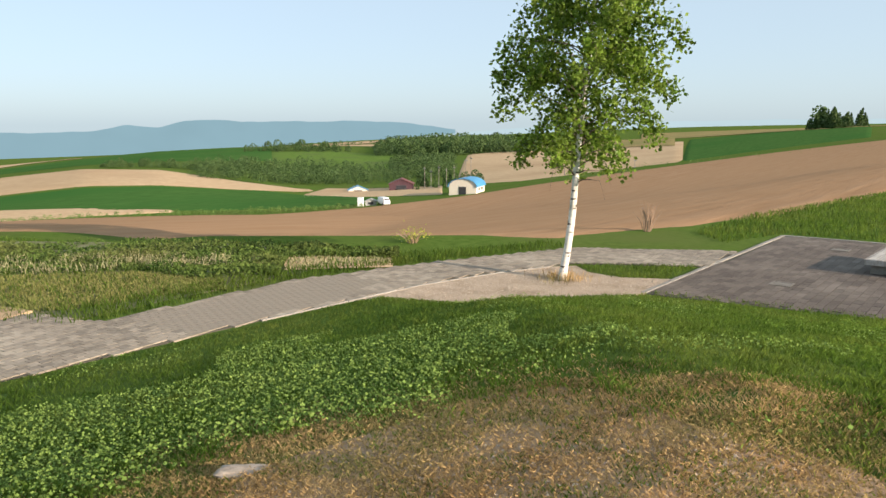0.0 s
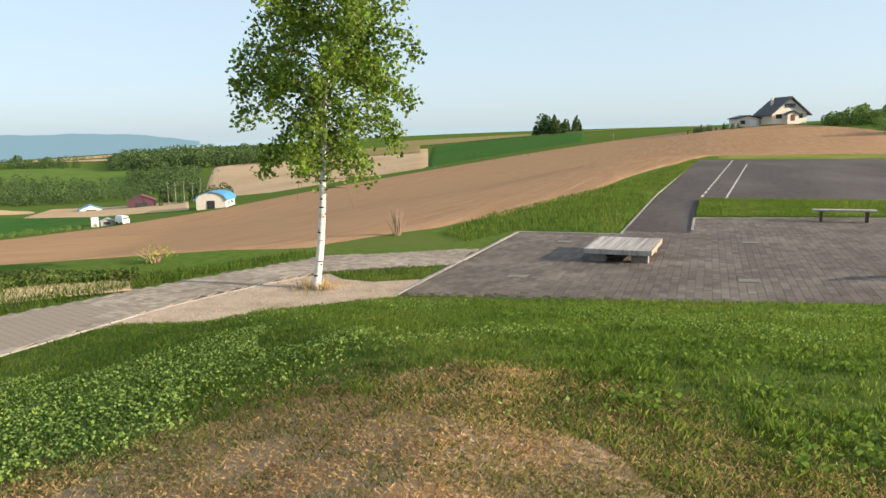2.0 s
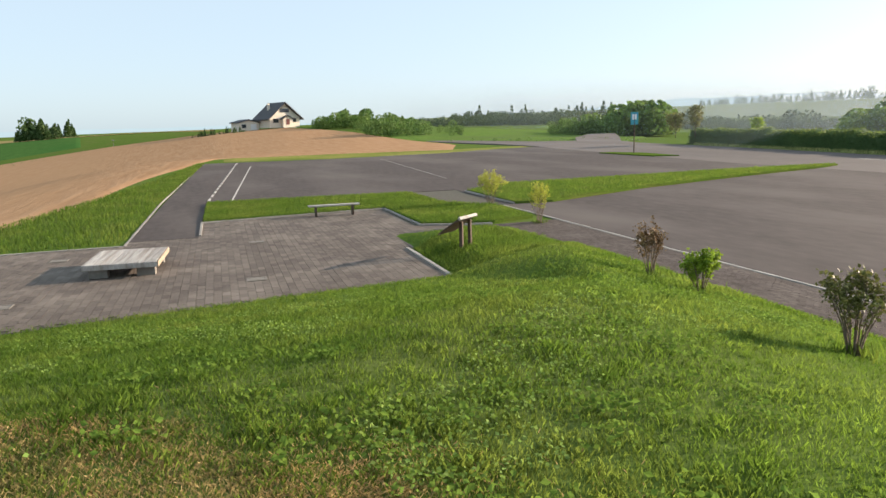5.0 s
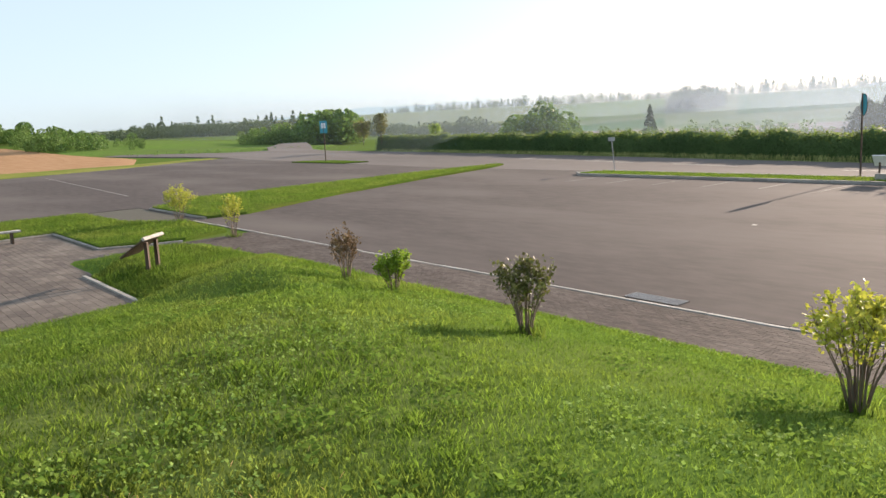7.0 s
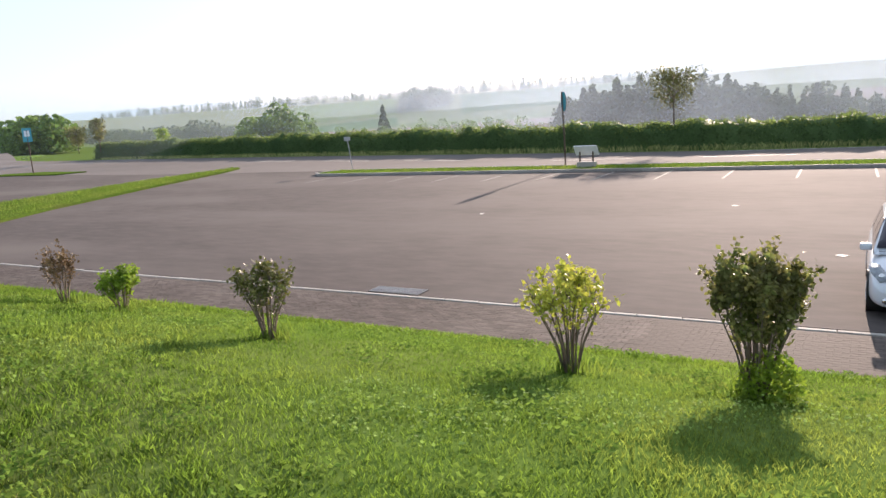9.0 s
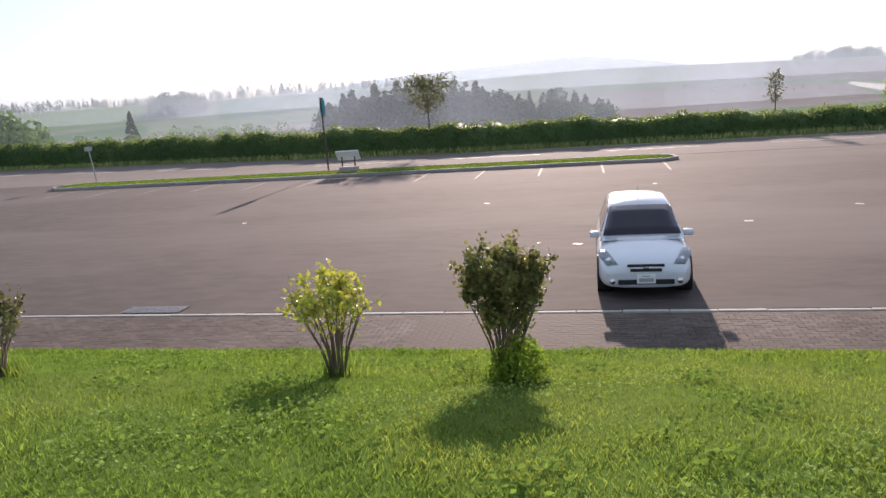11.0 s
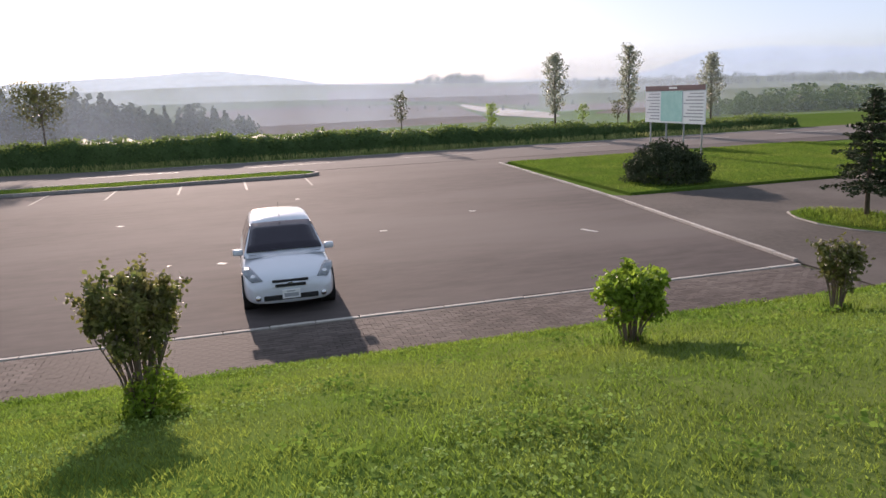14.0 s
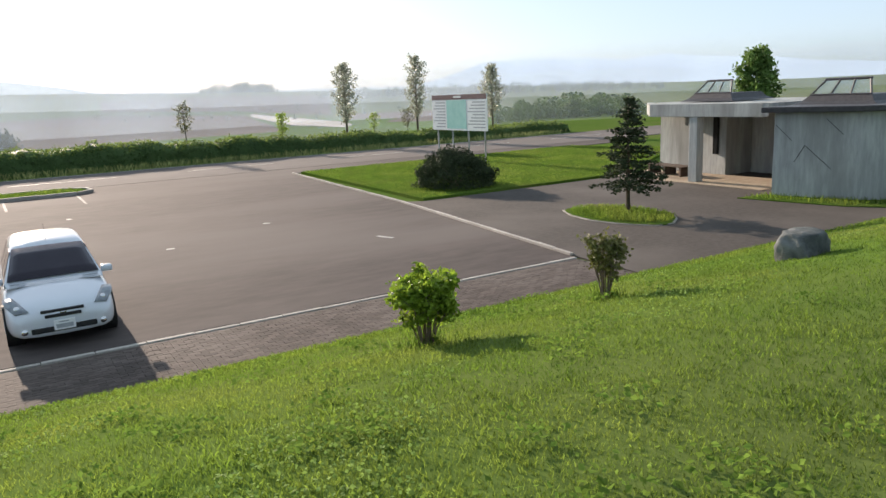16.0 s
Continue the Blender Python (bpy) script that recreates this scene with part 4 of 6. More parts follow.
def mist(name, d, thin, thick, label):
    """A translucent sheet added across the valley to imitate haze, scattering sunlight passing through it."""
    az = np.radians(np.linspace(4, 174, 86))
    zs = np.array([-0.12, -0.03, 0.0, 0.02, 0.04, 0.07, 0.11])[:, None] * d
    x, y = d * np.sin(az) + 0 * zs, d * np.cos(az) + 0 * zs
    m = bpy.data.materials.new(name)
    m.use_nodes = True
    t = m.node_tree
    t.nodes.remove(t.nodes["Principled BSDF"])
    co = t.nodes.new("ShaderNodeTexCoord")
    sep = t.nodes.new("ShaderNodeSeparateXYZ")
    t.links.new(co.outputs["Object"], sep.inputs[0])

    def span(src, a, b, lo, hi):
        r = t.nodes.new("ShaderNodeMapRange")
        r.interpolation_type = "SMOOTHSTEP"
        for k, v in zip(("From Min", "From Max", "To Min", "To Max"), (a, b, lo, hi)):
            r.inputs[k].default_value = v
        t.links.new(src, r.inputs[0])
        return r.outputs[0]

    # Density rises towards the sun to imitate its glare in haze.
    thin_part = span(sep.outputs[0], 0.14 * d, 0.5 * d, 0.0, thin)
    core = span(sep.outputs[0], 0.55 * d, 1.0 * d, 0.0, thick - thin)
    both = t.nodes.new("ShaderNodeMath")
    t.links.new(thin_part, both.inputs[0])
    t.links.new(core, both.inputs[1])
    across = both.outputs[0]
    upward = span(sep.outputs[2], 4 + 0.008 * d, 4 + 0.06 * d, 1.0, 0.0)
    nz = t.nodes.new("ShaderNodeTexNoise")
    nz.inputs["Scale"].default_value, nz.inputs["Detail"].default_value = 9.0 / d, 3
    t.links.new(co.outputs["Object"], nz.inputs["Vector"])
    patchy = span(nz.outputs[0], 0.3, 0.7, 0.75, 1.15)
    m1, m2 = t.nodes.new("ShaderNodeMath"), t.nodes.new("ShaderNodeMath")
    m1.operation = m2.operation = "MULTIPLY"
    t.links.new(across, m1.inputs[0])
    t.links.new(upward, m1.inputs[1])
    t.links.new(m1.outputs[0], m2.inputs[0])
    t.links.new(patchy, m2.inputs[1])
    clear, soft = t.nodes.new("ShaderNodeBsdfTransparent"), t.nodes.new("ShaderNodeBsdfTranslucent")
    # Bluish tint pulls the warm sunlight to a haze tone.
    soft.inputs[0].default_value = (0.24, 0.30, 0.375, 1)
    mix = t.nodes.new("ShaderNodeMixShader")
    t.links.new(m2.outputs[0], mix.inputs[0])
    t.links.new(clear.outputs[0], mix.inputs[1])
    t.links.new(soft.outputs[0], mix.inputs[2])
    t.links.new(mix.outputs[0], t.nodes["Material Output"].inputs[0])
    return structure(new(name, grid_mesh(name, x, y, zs + 0 * x, m)), label, "mist")


mist("haze_sheet_near", 98, 0.03, 0.26, "translucent sheet added behind the hedge to imitate haze")
mist("haze_sheet_valley", 380, 0.14, 0.32, "translucent sheet added in the valley to imitate haze")
mist("haze_sheet_far", 830, 0.26, 0.42, "translucent sheet added before the far slopes to imitate haze")


def ridge(name, az0, az1, d, el, seed, colour, label):
    """Mountains so far away they never shift, with haze and daylight painted as glow."""
    az = np.linspace(az0, az1, 160)
    t = np.linspace(0, 1, 160)
    e = np.interp(t, np.linspace(0, 1, len(el)), el)
    e = e + 0.025 * np.sin(t * 37 + seed) + 0.02 * np.sin(t * 83 + seed) + 0.015 * np.sin(t * 190)
    a = np.radians(az)
    zt = 4 + d * np.tan(np.radians(e))
    rows = np.array([0.0, 0.5, 1.0])[:, None]
    x, y = (d + 250 * rows) * np.sin(a), (d + 250 * rows) * np.cos(a)
    m = bpy.data.materials.new(name)
    m.use_nodes = True
    nt = m.node_tree
    bs = nt.nodes["Principled BSDF"]
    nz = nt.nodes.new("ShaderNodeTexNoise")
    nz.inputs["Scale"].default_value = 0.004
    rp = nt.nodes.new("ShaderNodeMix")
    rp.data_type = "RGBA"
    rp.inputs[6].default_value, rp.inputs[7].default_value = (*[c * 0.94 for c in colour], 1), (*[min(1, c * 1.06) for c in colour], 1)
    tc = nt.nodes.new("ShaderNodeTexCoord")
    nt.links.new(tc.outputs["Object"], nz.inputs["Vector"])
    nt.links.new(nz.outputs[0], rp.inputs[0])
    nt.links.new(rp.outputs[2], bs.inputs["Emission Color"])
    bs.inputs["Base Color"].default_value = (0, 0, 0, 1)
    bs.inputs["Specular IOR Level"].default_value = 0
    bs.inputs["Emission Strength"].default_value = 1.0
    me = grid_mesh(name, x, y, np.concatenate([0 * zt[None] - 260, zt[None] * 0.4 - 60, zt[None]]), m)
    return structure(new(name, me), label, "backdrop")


ridge("backdrop_west", -90, -38, 4400, (0.05, 0.1, 0.0, 0.08, 0.02, 0.1, 0.0, 0.05, 0.08, -0.3, -0.5, -0.5, -0.48, -0.42, -0.02, -0.18, 0.33, 0.42, 0.18, 0.25, 0.27, 0.24, 0.26, 0.2, 0.13, -0.1, -0.5), 1, (0.155, 0.265, 0.305), "mountain range with blue haze painted as glow")
ridge("backdrop_north", -50, 44, 4000, (-2.5, -1.0, -0.2, 0.1, 0.25, 0.2, 0.3, 0.3, 0.6, 1.45, 1.5), 2, (0.30, 0.41, 0.44), "bank of morning mist on the horizon, painted as pale glow")
ridge("backdrop_south", 118, 172, 3900, (0.6, 1.2, 2.3, 2.5, 2.35, 2.0, 2.3, 1.85, 1.65, 1.2, 0.9, 1.25, 1.5, 1.8, 1.5, 1.2, 1.0), 3, (0.45, 0.56, 0.635), "snow-streaked mountains with pale haze painted as glow")
ridge("backdrop_east", 40, 122, 3700, (1.5, 1.45, 1.2, 0.9, 0.85, 0.9, 0.95, 1.1, 1.7, 1.95, 2.15, 2.35, 2.5, 1.9, 1.2, 1.05, 1.0, 0.95, 0.85, 0.75, 0.6), 4, (0.50, 0.58, 0.58), "far hills with backlit haze painted as glow")


# ---- paving, kerbs, paint ----
def box(bm, x0, x1, y0, y1, z0, z1, bevel=0.0):
    """A block added to bm, with softened edges."""
    vs = [bm.verts.new((x, y, z)) for z in (z0, z1) for x, y in ((x0, y0), (x1, y0), (x1, y1), (x0, y1))]
    fs = [bm.faces.new([vs[i] for i in f]) for f in ((3, 2, 1, 0), (4, 5, 6, 7), (0, 1, 5, 4), (1, 2, 6, 5), (2, 3, 7, 6), (3, 0, 4, 7))]
    if bevel:
        bmesh.ops.bevel(bm, geom=list({e for f in fs for e in f.edges}), offset=bevel, segments=2, affect="EDGES", profile=0.6)
    return bm


def block(x0, x1, y0, y1, z0, z1, bevel=0.0):
    return box(bmesh.new(), x0, x1, y0, y1, z0, z1, bevel)


def cyl(bm, p, q, r0, r1=None, sides=14):
    return tube(bm, [p, q], [r0, r0 if r1 is None else r1], sides)


def inside(pts, q):
    res = np.zeros(len(q), bool)
    for (x0, y0), (x1, y1) in zip(pts, pts[1:] + pts[:1]):
        res ^= ((y0 > q[:, 1]) != (y1 > q[:, 1])) & (q[:, 0] < (x1 - x0) * (q[:, 1] - y0) / (y1 - y0 + 1e-12) + x0)
    return res


def pavers(name, pts, bx, by, z, material, label, seed, gap=0.005, turn=0.0, proud=0.002, picked=None):
    """Paving blocks in half bond over an outline, each with its own top and sides."""
    r = np.random.default_rng(seed)
    P = np.array(pts)
    cx, cy = P.mean(0)
    reach = np.hypot(*(P - (cx, cy)).T).max()
    ni, nj = int(2 * reach / bx) + 2, int(2 * reach / by) + 2
    i, j = np.meshgrid(np.arange(ni), np.arange(nj), indexing="ij")
    u = (i * bx - reach).ravel()
    v = (j * by - reach + (i % 2) * by / 2).ravel()
    ca, sa = math.cos(turn), math.sin(turn)
    q = np.stack([cx + u * ca - v * sa, cy + u * sa + v * ca], 1)
    q = q[inside(pts, q)]
    if picked:
        home, x0, x1, y0, y1 = picked
        near = (q[:, 0] > x0) & (q[:, 0] < x1) & (q[:, 1] > y0) & (q[:, 1] < y1)
        one = bpy.data.meshes.new("paver")
        bm = block(-(bx - gap) / 2, (bx - gap) / 2, -(by - gap) / 2, (by - gap) / 2, -0.03, 0.0)
        bm.to_mesh(one)
        bm.free()
        one.materials.append(material)
        for px, py in q[near][:300]:
            ob = new("paver", one)
            ob.parent = home
            ob.matrix_basis = pose(px, py, z + random.uniform(-proud, proud) * 0.5, 0, 0, math.degrees(turn))
        q = np.concatenate([q[~near], q[near][300:]])
    n = len(q)
    zz = z + r.normal(size=n) * proud * 0.5
    hx, hy = (bx - gap) / 2, (by - gap) / 2
    tilt = r.normal(size=(n, 2)) * 0.005
    vs = []
    for k, (dz, s) in enumerate(((-0.03, 1.0), (0.0, 0.985))):
        for a, b in ((-1, -1), (1, -1), (1, 1), (-1, 1)):
            lx, ly = a * hx * s, b * hy * s
            vs.append(np.stack([q[:, 0] + lx * ca - ly * sa, q[:, 1] + lx * sa + ly * ca, zz + dz + (tilt[:, 0] * lx + tilt[:, 1] * ly if k else 0)], 1))
    vs = np.stack(vs, 1).reshape(-1, 3)
    o = (np.arange(n) * 8)[:, None]
    f = np.concatenate([o + np.array(t) for t in ((4, 5, 6, 7), (0, 1, 5, 4), (1, 2, 6, 5), (2, 3, 7, 6), (3, 0, 4, 7))])
    return tagged(new(name, raw(name, vs, f, material)), label, "paving", kind="stuff")


PLATFORM = [(-6.9, 16.4), (-6.75, 27.6), (-3.0, 27.8), (-2.8, 28.9), (-0.55, 29.0), (-0.5, 33.1), (7.75, 34.5), (7.75, 28.1), (10.5, 27.1), (9.3, 26.3), (6.0, 23.0), (6.0, 18.3), (0.3, 17.4)]
WALK = [(13.36, -11.3), (13.36, 27.4), (10.6, 27.1), (9.5, 26.2), (11.5, 19.3), (11.5, -11.3)]
pavers("platform_paving", PLATFORM, 0.2, 0.4, 0.004, M["paver"], "weathered grey paving blocks of the viewing platform", 81)
pavers("walk_paving", WALK, 0.105, 0.21, 0.004, M["walk_paver"], "weathered grey paving blocks of the walk", 82, picked=(bpy.data.objects["platform"], 11.4, 13.4, 0.0, 3.4))
LEFT_WALK = [(-7.0, 20.4), (-7.1, 23.4), (-11.5, 20.8), (-13.4, 16.3), (-14.7, 11.9), (-14.6, 6.9), (-20, 5.0), (-22, -8), (-12.6, -8), (-12.4, 3.8), (-12.2, 8.3), (-12.0, 11.1), (-11.5, 15.2), (-10.2, 18.5)]
slab("side_path", LEFT_WALK, 0.0, M["joint"], "earth bed of the side path", "path", 0.1)
pavers("side_path_blocks", LEFT_WALK, 0.2, 0.2, 0.022, M["cobble"], "pale weathered paving setts of the side path", 83, 0.009, 0.12, 0.002, (bpy.data.objects["side_path"], -14.4, -12.2, 7.5, 13.2))
slab("plot_soil", [(-15.3, 6.6), (-15.4, 13), (-16.0, 16.4), (-21, 14.8), (-29, 9.4), (-31, 3), (-22, 4.6)], -0.018, M["plot"], "soil of a small vegetable plot", "vegetable plot", 0.1)
slab("bare_corner", [(-16.6, 6.4), (-16.2, 5.25), (-16.3, 2.9), (-19.5, 3.2), (-18.3, 5.9)], 0.035, M["pale_soil"], "bare trampled corner of the plot", "ground", 0.1)
slab("gravel_patch", [(-6.95, 16.2), (-7.4, 15.2), (-8.1, 14.3), (-8.9, 13.3), (-9.8, 12.5), (-10.9, 11.9), (-11.8, 11.6), (-11.75, 13.2), (-11.3, 15.2), (-10.6, 17.4), (-9.9, 18.2), (-9.2, 17.6), (-8.2, 17.5), (-7.1, 18.1)], 0.008, M["gravel"], "pale worn gravel round the birch", "gravel", 0.12)


def scatter_stones(name, pts, count, s0, s1, label, seed, dz=0.0):
    r = np.random.default_rng(seed)
    P = np.array(pts)
    q = r.uniform(0, 1, (count * 3, 2)) * (P.max(0) - P.min(0)) + P.min(0)
    q = q[inside(pts, q)][:count]
    oc = np.array([(1, 0, 0), (0, 1, 0), (-1, 0, 0), (0, -1, 0), (0, 0, 0.7), (0, 0, -0.7)])
    tri = np.array([(0, 1, 4), (1, 2, 4), (2, 3, 4), (3, 0, 4), (1, 0, 5), (2, 1, 5), (3, 2, 5), (0, 3, 5)])
    n = len(q)
    v = oc[None] * r.uniform(0.6, 1.3, (n, 6, 1)) * r.uniform(s0, s1, (n, 1, 1))
    v = v + np.concatenate([q, (height(q[:, 0], q[:, 1]) + dz)[:, None]], 1)[:, None]
    return tagged(new(name, raw(name, v.reshape(-1, 3), (tri[None] + 6 * np.arange(n)[:, None, None]).reshape(-1, 3), M["stone"])), label, "stones", kind="stuff")


M["stone"] = mat("pale_stone", (0.32, 0.26, 0.20), (0.50, 0.42, 0.34), 20.0, 0.9, 0.5, island=0.3)
M["worn"] = mat("worn_soil", (0.23, 0.145, 0.085), (0.46, 0.32, 0.20), 18.0, 0.95, 1.0, (0.38, 0.245, 0.13), 0.12)
scatter_stones("gravel_stones", [(-6.95, 16.2), (-7.4, 15.2), (-8.1, 14.3), (-8.9, 13.3), (-9.8, 12.5), (-10.9, 11.9), (-11.6, 11.7), (-11.6, 13.2), (-11.1, 15.2), (-10.5, 17.3), (-9.9, 18.0), (-9.2, 17.5), (-8.2, 17.4), (-7.1, 17.9)], 5200, 0.005, 0.022, "loose pale stones of the gravel patch", 84, 0.042)


def worn_patch():
    """Bare soil on the crown of the knoll with an uneven edge."""
    a = np.linspace(0, 2 * np.pi, 73)
    w = np.linspace(0, 1, 14)[:, None]
    rad = 2.3 + 0.25 * np.sin(3 * a + 1) + 0.18 * np.sin(7 * a) + 0.5 * np.exp(-((a - 2.15) / 0.5) ** 2)
    x, y = -1.45 + w * rad * np.cos(a), 2.1 + w * rad * np.sin(a)
    edge = np.where(w > 0.93, -0.05, 0.012)
    structure(new("worn_ground", grid_mesh("worn_ground", x, y, height(x, y) + edge, M["worn"])), "bare brown soil worn into the lawn", "ground")


worn_patch()
scatter_stones("soil_stones", [(-3.2, 0.6), (0.4, 0.4), (0.3, 3.2), (-1.2, 4.0), (-3.3, 3.0)], 2200, 0.004, 0.016, "small stones lying on worn soil", 85, 0.012)


def kerb(label, pts, w=0.15, top=0.12, piece=0.8, material="kerb", fill=1.0):
    """A row of kerb stones along pts, each stone a piece of its own."""
    root = tagged(empty("kerb"), label, "kerb", kind="structure")
    for (x0, y0), (x1, y1) in zip(pts, pts[1:]):
        L = math.hypot(x1 - x0, y1 - y0)
        n = max(1, round(L / piece))
        bm = block(-L / n / 2 * fill + 0.006, L / n / 2 * fill - 0.006, -w / 2, w / 2, -0.15, top, 0.012)
        shared = bpy.data.meshes.new("kerb_stone")
        bm.to_mesh(shared)
        bm.free()
        shared.materials.append(M[material])
        for k in range(n):
            f = (k + 0.5) / n
            ob = new("kerb_stone", shared)
            ob.parent = root
            ob.matrix_basis = pose(x0 + (x1 - x0) * f, y0 + (y1 - y0) * f, random.uniform(-0.008, 0.006), 0, 0, math.degrees(math.atan2(y1 - y0, x1 - x0)) + random.uniform(-0.3, 0.3))


kerb("pale concrete kerb between walk and car park", [(13.47, -11.4), (13.47, 33.4)], 0.11, 0.018, 0.8, "kerb_pale")
kerb("low concrete edging between lawn and walk", [(11.4, -11.4), (11.4, 19.4)], 0.08, 0.008)
kerb("raised concrete kerb between car park and plaza", [(13.7, -11.5), (24.8, -12.9), (39.5, -14.0)], 0.10, 0.07, 0.8, "kerb_pale")
kerb("concrete kerb of the traffic island", [(39.3, -3.2), (39.3, 32), (40.2, 32.9), (41.6, 32.5)], 0.18, 0.16)
kerb("concrete kerb at the island end", [(39.3, -3.2), (40.0, -3.95), (41.2, -3.8), (41.9, -2.9), (42.0, 32)], 0.16, 0.15)
kerb("pale concrete edging of the platform", [(-7.02, 16.2), (-6.85, 27.7), (-3.0, 27.9)], 0.13, 0.02)
kerb("concrete edging beside the footpath", [(-2.95, 27.9), (-2.8, 44), (-1.3, 91)], 0.09, 0.02)
kerb("concrete edging of the grass verge", [(-0.45, 29.2), (-0.45, 33.3), (7.85, 34.65), (7.9, 28.2), (10.6, 27.3)], 0.10, 0.06)
kerb("concrete edging of the sign lawn", [(6.05, 23.1), (6.05, 18.3)], 0.12, 0.05)
kerb("concrete edging of the dividing strip", [(14.1, 41), (14.1, 33.6)], 0.10, 0.08)
kerb("pale stone edging of the side path", [(-12.1, 9.0), (-11.7, 13.5), (-11.0, 16.2), (-10.4, 17.6)], 0.07, 0.03)
kerb("broken white kerb beside the upper car park", [(-0.3, 43), (2.5, 90)], 0.13, 0.03, 2.6, "paint", 0.6)


M["faded_paint"] = mat("faded_road_paint", (0.15, 0.138, 0.128), (0.30, 0.28, 0.26), 9.0, 0.8, 0.2, (0.11, 0.10, 0.092), 0.15)


def paint(label, x0, x1, y0, y1, turn=0.0, z=0.016, material="paint"):
    bm = bmesh.new()
    cx, cy = (x0 + x1) / 2, (y0 + y1) / 2
    box(bm, x0 - cx, x1 - cx, y0 - cy, y1 - cy, -0.02, 0.0)
    me = bpy.data.meshes.new("painted_line")
    bm.to_mesh(me)
    bm.free()
    me.materials.append(M[material])
    ob = new("painted_line", me)
    ob.matrix_basis = pose(cx, cy, z, 0, 0, turn)
    return structure(ob, label, "painted line")


for k in range(12):
    paint("worn white parking bay line on asphalt", 35.2, 39.1, -3.23 + 3.0 * k, -3.13 + 3.0 * k, random.uniform(-1, 1), 0.006, "faded_paint")
for k in range(7):
    paint("worn white dash in the middle of the road", 46.95, 47.1, -44 + 9.5 * k, -38.5 + 9.5 * k)
for k in range(3):
    paint("worn white dash in the middle of the road", 49.4 + 2.1 * k, 49.55 + 2.1 * k, 26 + 10 * k, 32 + 10 * k, -12)
paint("white edge line of the road", 42.72, 42.86, -2.5, 31.5)
paint("white edge line of the road", 50.9, 51.02, -44, 8)
paint("white line of the upper car park", 2.25, 2.35, 42.5, 81, -4.0, 0.006)
paint("faded white line across the upper car park", 17.6, 17.72, 52, 87, -4.3, 0.006, "faded_paint")
paint("short white parking mark", 18.8, 19.4, -9.3, -9.18, 20, 0.006)
for px, py in ((19.3, 0.6), (24.5, 12.4), (27.0, 4.0), (21.8, -4.0), (30.6, -2.2), (24.0, -7.5)):
    paint("small worn white mark on asphalt", px, px + 0.22, py, py + 0.16, random.uniform(0, 90), 0.006)


M["cover"] = mat("weathered_cover", (0.16, 0.145, 0.125), (0.23, 0.21, 0.185), 10.0, 0.9, 0.4, (0.13, 0.12, 0.10), 0.2)


def cover(x, y, sx, sy, label, material="concrete"):
    c = tagged(empty("inspection_cover", (x, y, 0.0)), label, "cover", "covers in the paving")
    bm = bmesh.new()
    for x0, x1, y0, y1 in ((-sx / 2, sx / 2, -sy / 2, -sy / 2 + 0.05), (-sx / 2, sx / 2, sy / 2 - 0.05, sy / 2), (-sx / 2, -sx / 2 + 0.05, -sy / 2 + 0.05, sy / 2 - 0.05), (sx / 2 - 0.05, sx / 2, -sy / 2 + 0.05, sy / 2 - 0.05)):
        box(bm, x0, x1, y0, y1, -0.05, 0.016)
    part("rim", bm, M["cover"], c)
    part("lid", block(-sx / 2 + 0.055, sx / 2 - 0.055, -sy / 2 + 0.055, sy / 2 - 0.055, -0.05, 0.010, 0.004), M["cover"], c)


for px, py in ((-4.7, 19.2), (1.16, 20.1), (1.5, 26.8), (-4.6, 25.6)):
    cover(px, py, 0.52, 0.52, "pale concrete inspection cover set in paving")
M["steel"] = mat("galvanised_steel", (0.30, 0.30, 0.30), (0.42, 0.42, 0.42), 12.0, 0.45, 0.1, metal=0.9)
# Near-black filler painted for the shade inside drain, doorway and slit windows.
M["dark"] = mat("void_shade", (0.012, 0.012, 0.012), (0.02, 0.02, 0.02), 8.0, 0.9, 0)
g = tagged(empty("drain_grate", (13.85, 9.2, 0.0)), "galvanised steel drain grate beside the kerb", "drain grate")
part("pit", block(-0.24, 0.24, -0.66, 0.66, -0.2, 0.008), M["dark"], g)
for k in range(22):
    part("bar", block(-0.22, 0.22, -0.64 + 0.06 * k, -0.615 + 0.06 * k, -0.03, 0.022), M["steel"], g)

# ---- furniture and signs of the platform ----
M["wood_grey"] = mat("weathered_grey_wood", (0.30, 0.28, 0.26), (0.50, 0.475, 0.44), 9.0, 0.8, 0.5, (0.24, 0.21, 0.18), 0.2, stretch=(3, 0.15, 1), obj=0.18)
M["wood_brown"] = mat("dark_stained_wood", (0.055, 0.035, 0.025), (0.11, 0.075, 0.05), 9.0, 0.7, 0.4, stretch=(1, 1, 0.2))
M["wood_light"] = mat("sunlit_board_and_floor", (0.30, 0.23, 0.16), (0.42, 0.34, 0.25), 9.0, 0.75, 0.4, stretch=(1, 0.2, 1))
M["white"] = mat("white_enamel", (0.74, 0.75, 0.75), (0.80, 0.81, 0.81), 3.0, 0.4, 0.05)
M["teal"] = mat("teal_print", (0.22, 0.50, 0.46), (0.32, 0.60, 0.55), 1.6, 0.5, 0)
M["print"] = mat("grey_print", (0.30, 0.32, 0.34), (0.38, 0.40, 0.42), 6.0, 0.6, 0)
M["maroon"] = mat("dark_maroon_print", (0.07, 0.035, 0.045), (0.10, 0.05, 0.06), 3.0, 0.5, 0)
M["blue"] = mat("blue_enamel", (0.05, 0.30, 0.36), (0.07, 0.36, 0.42), 3.0, 0.4, 0)
M["black"] = mat("black_rubber", (0.015, 0.015, 0.016), (0.03, 0.03, 0.03), 20.0, 0.7, 0.1)


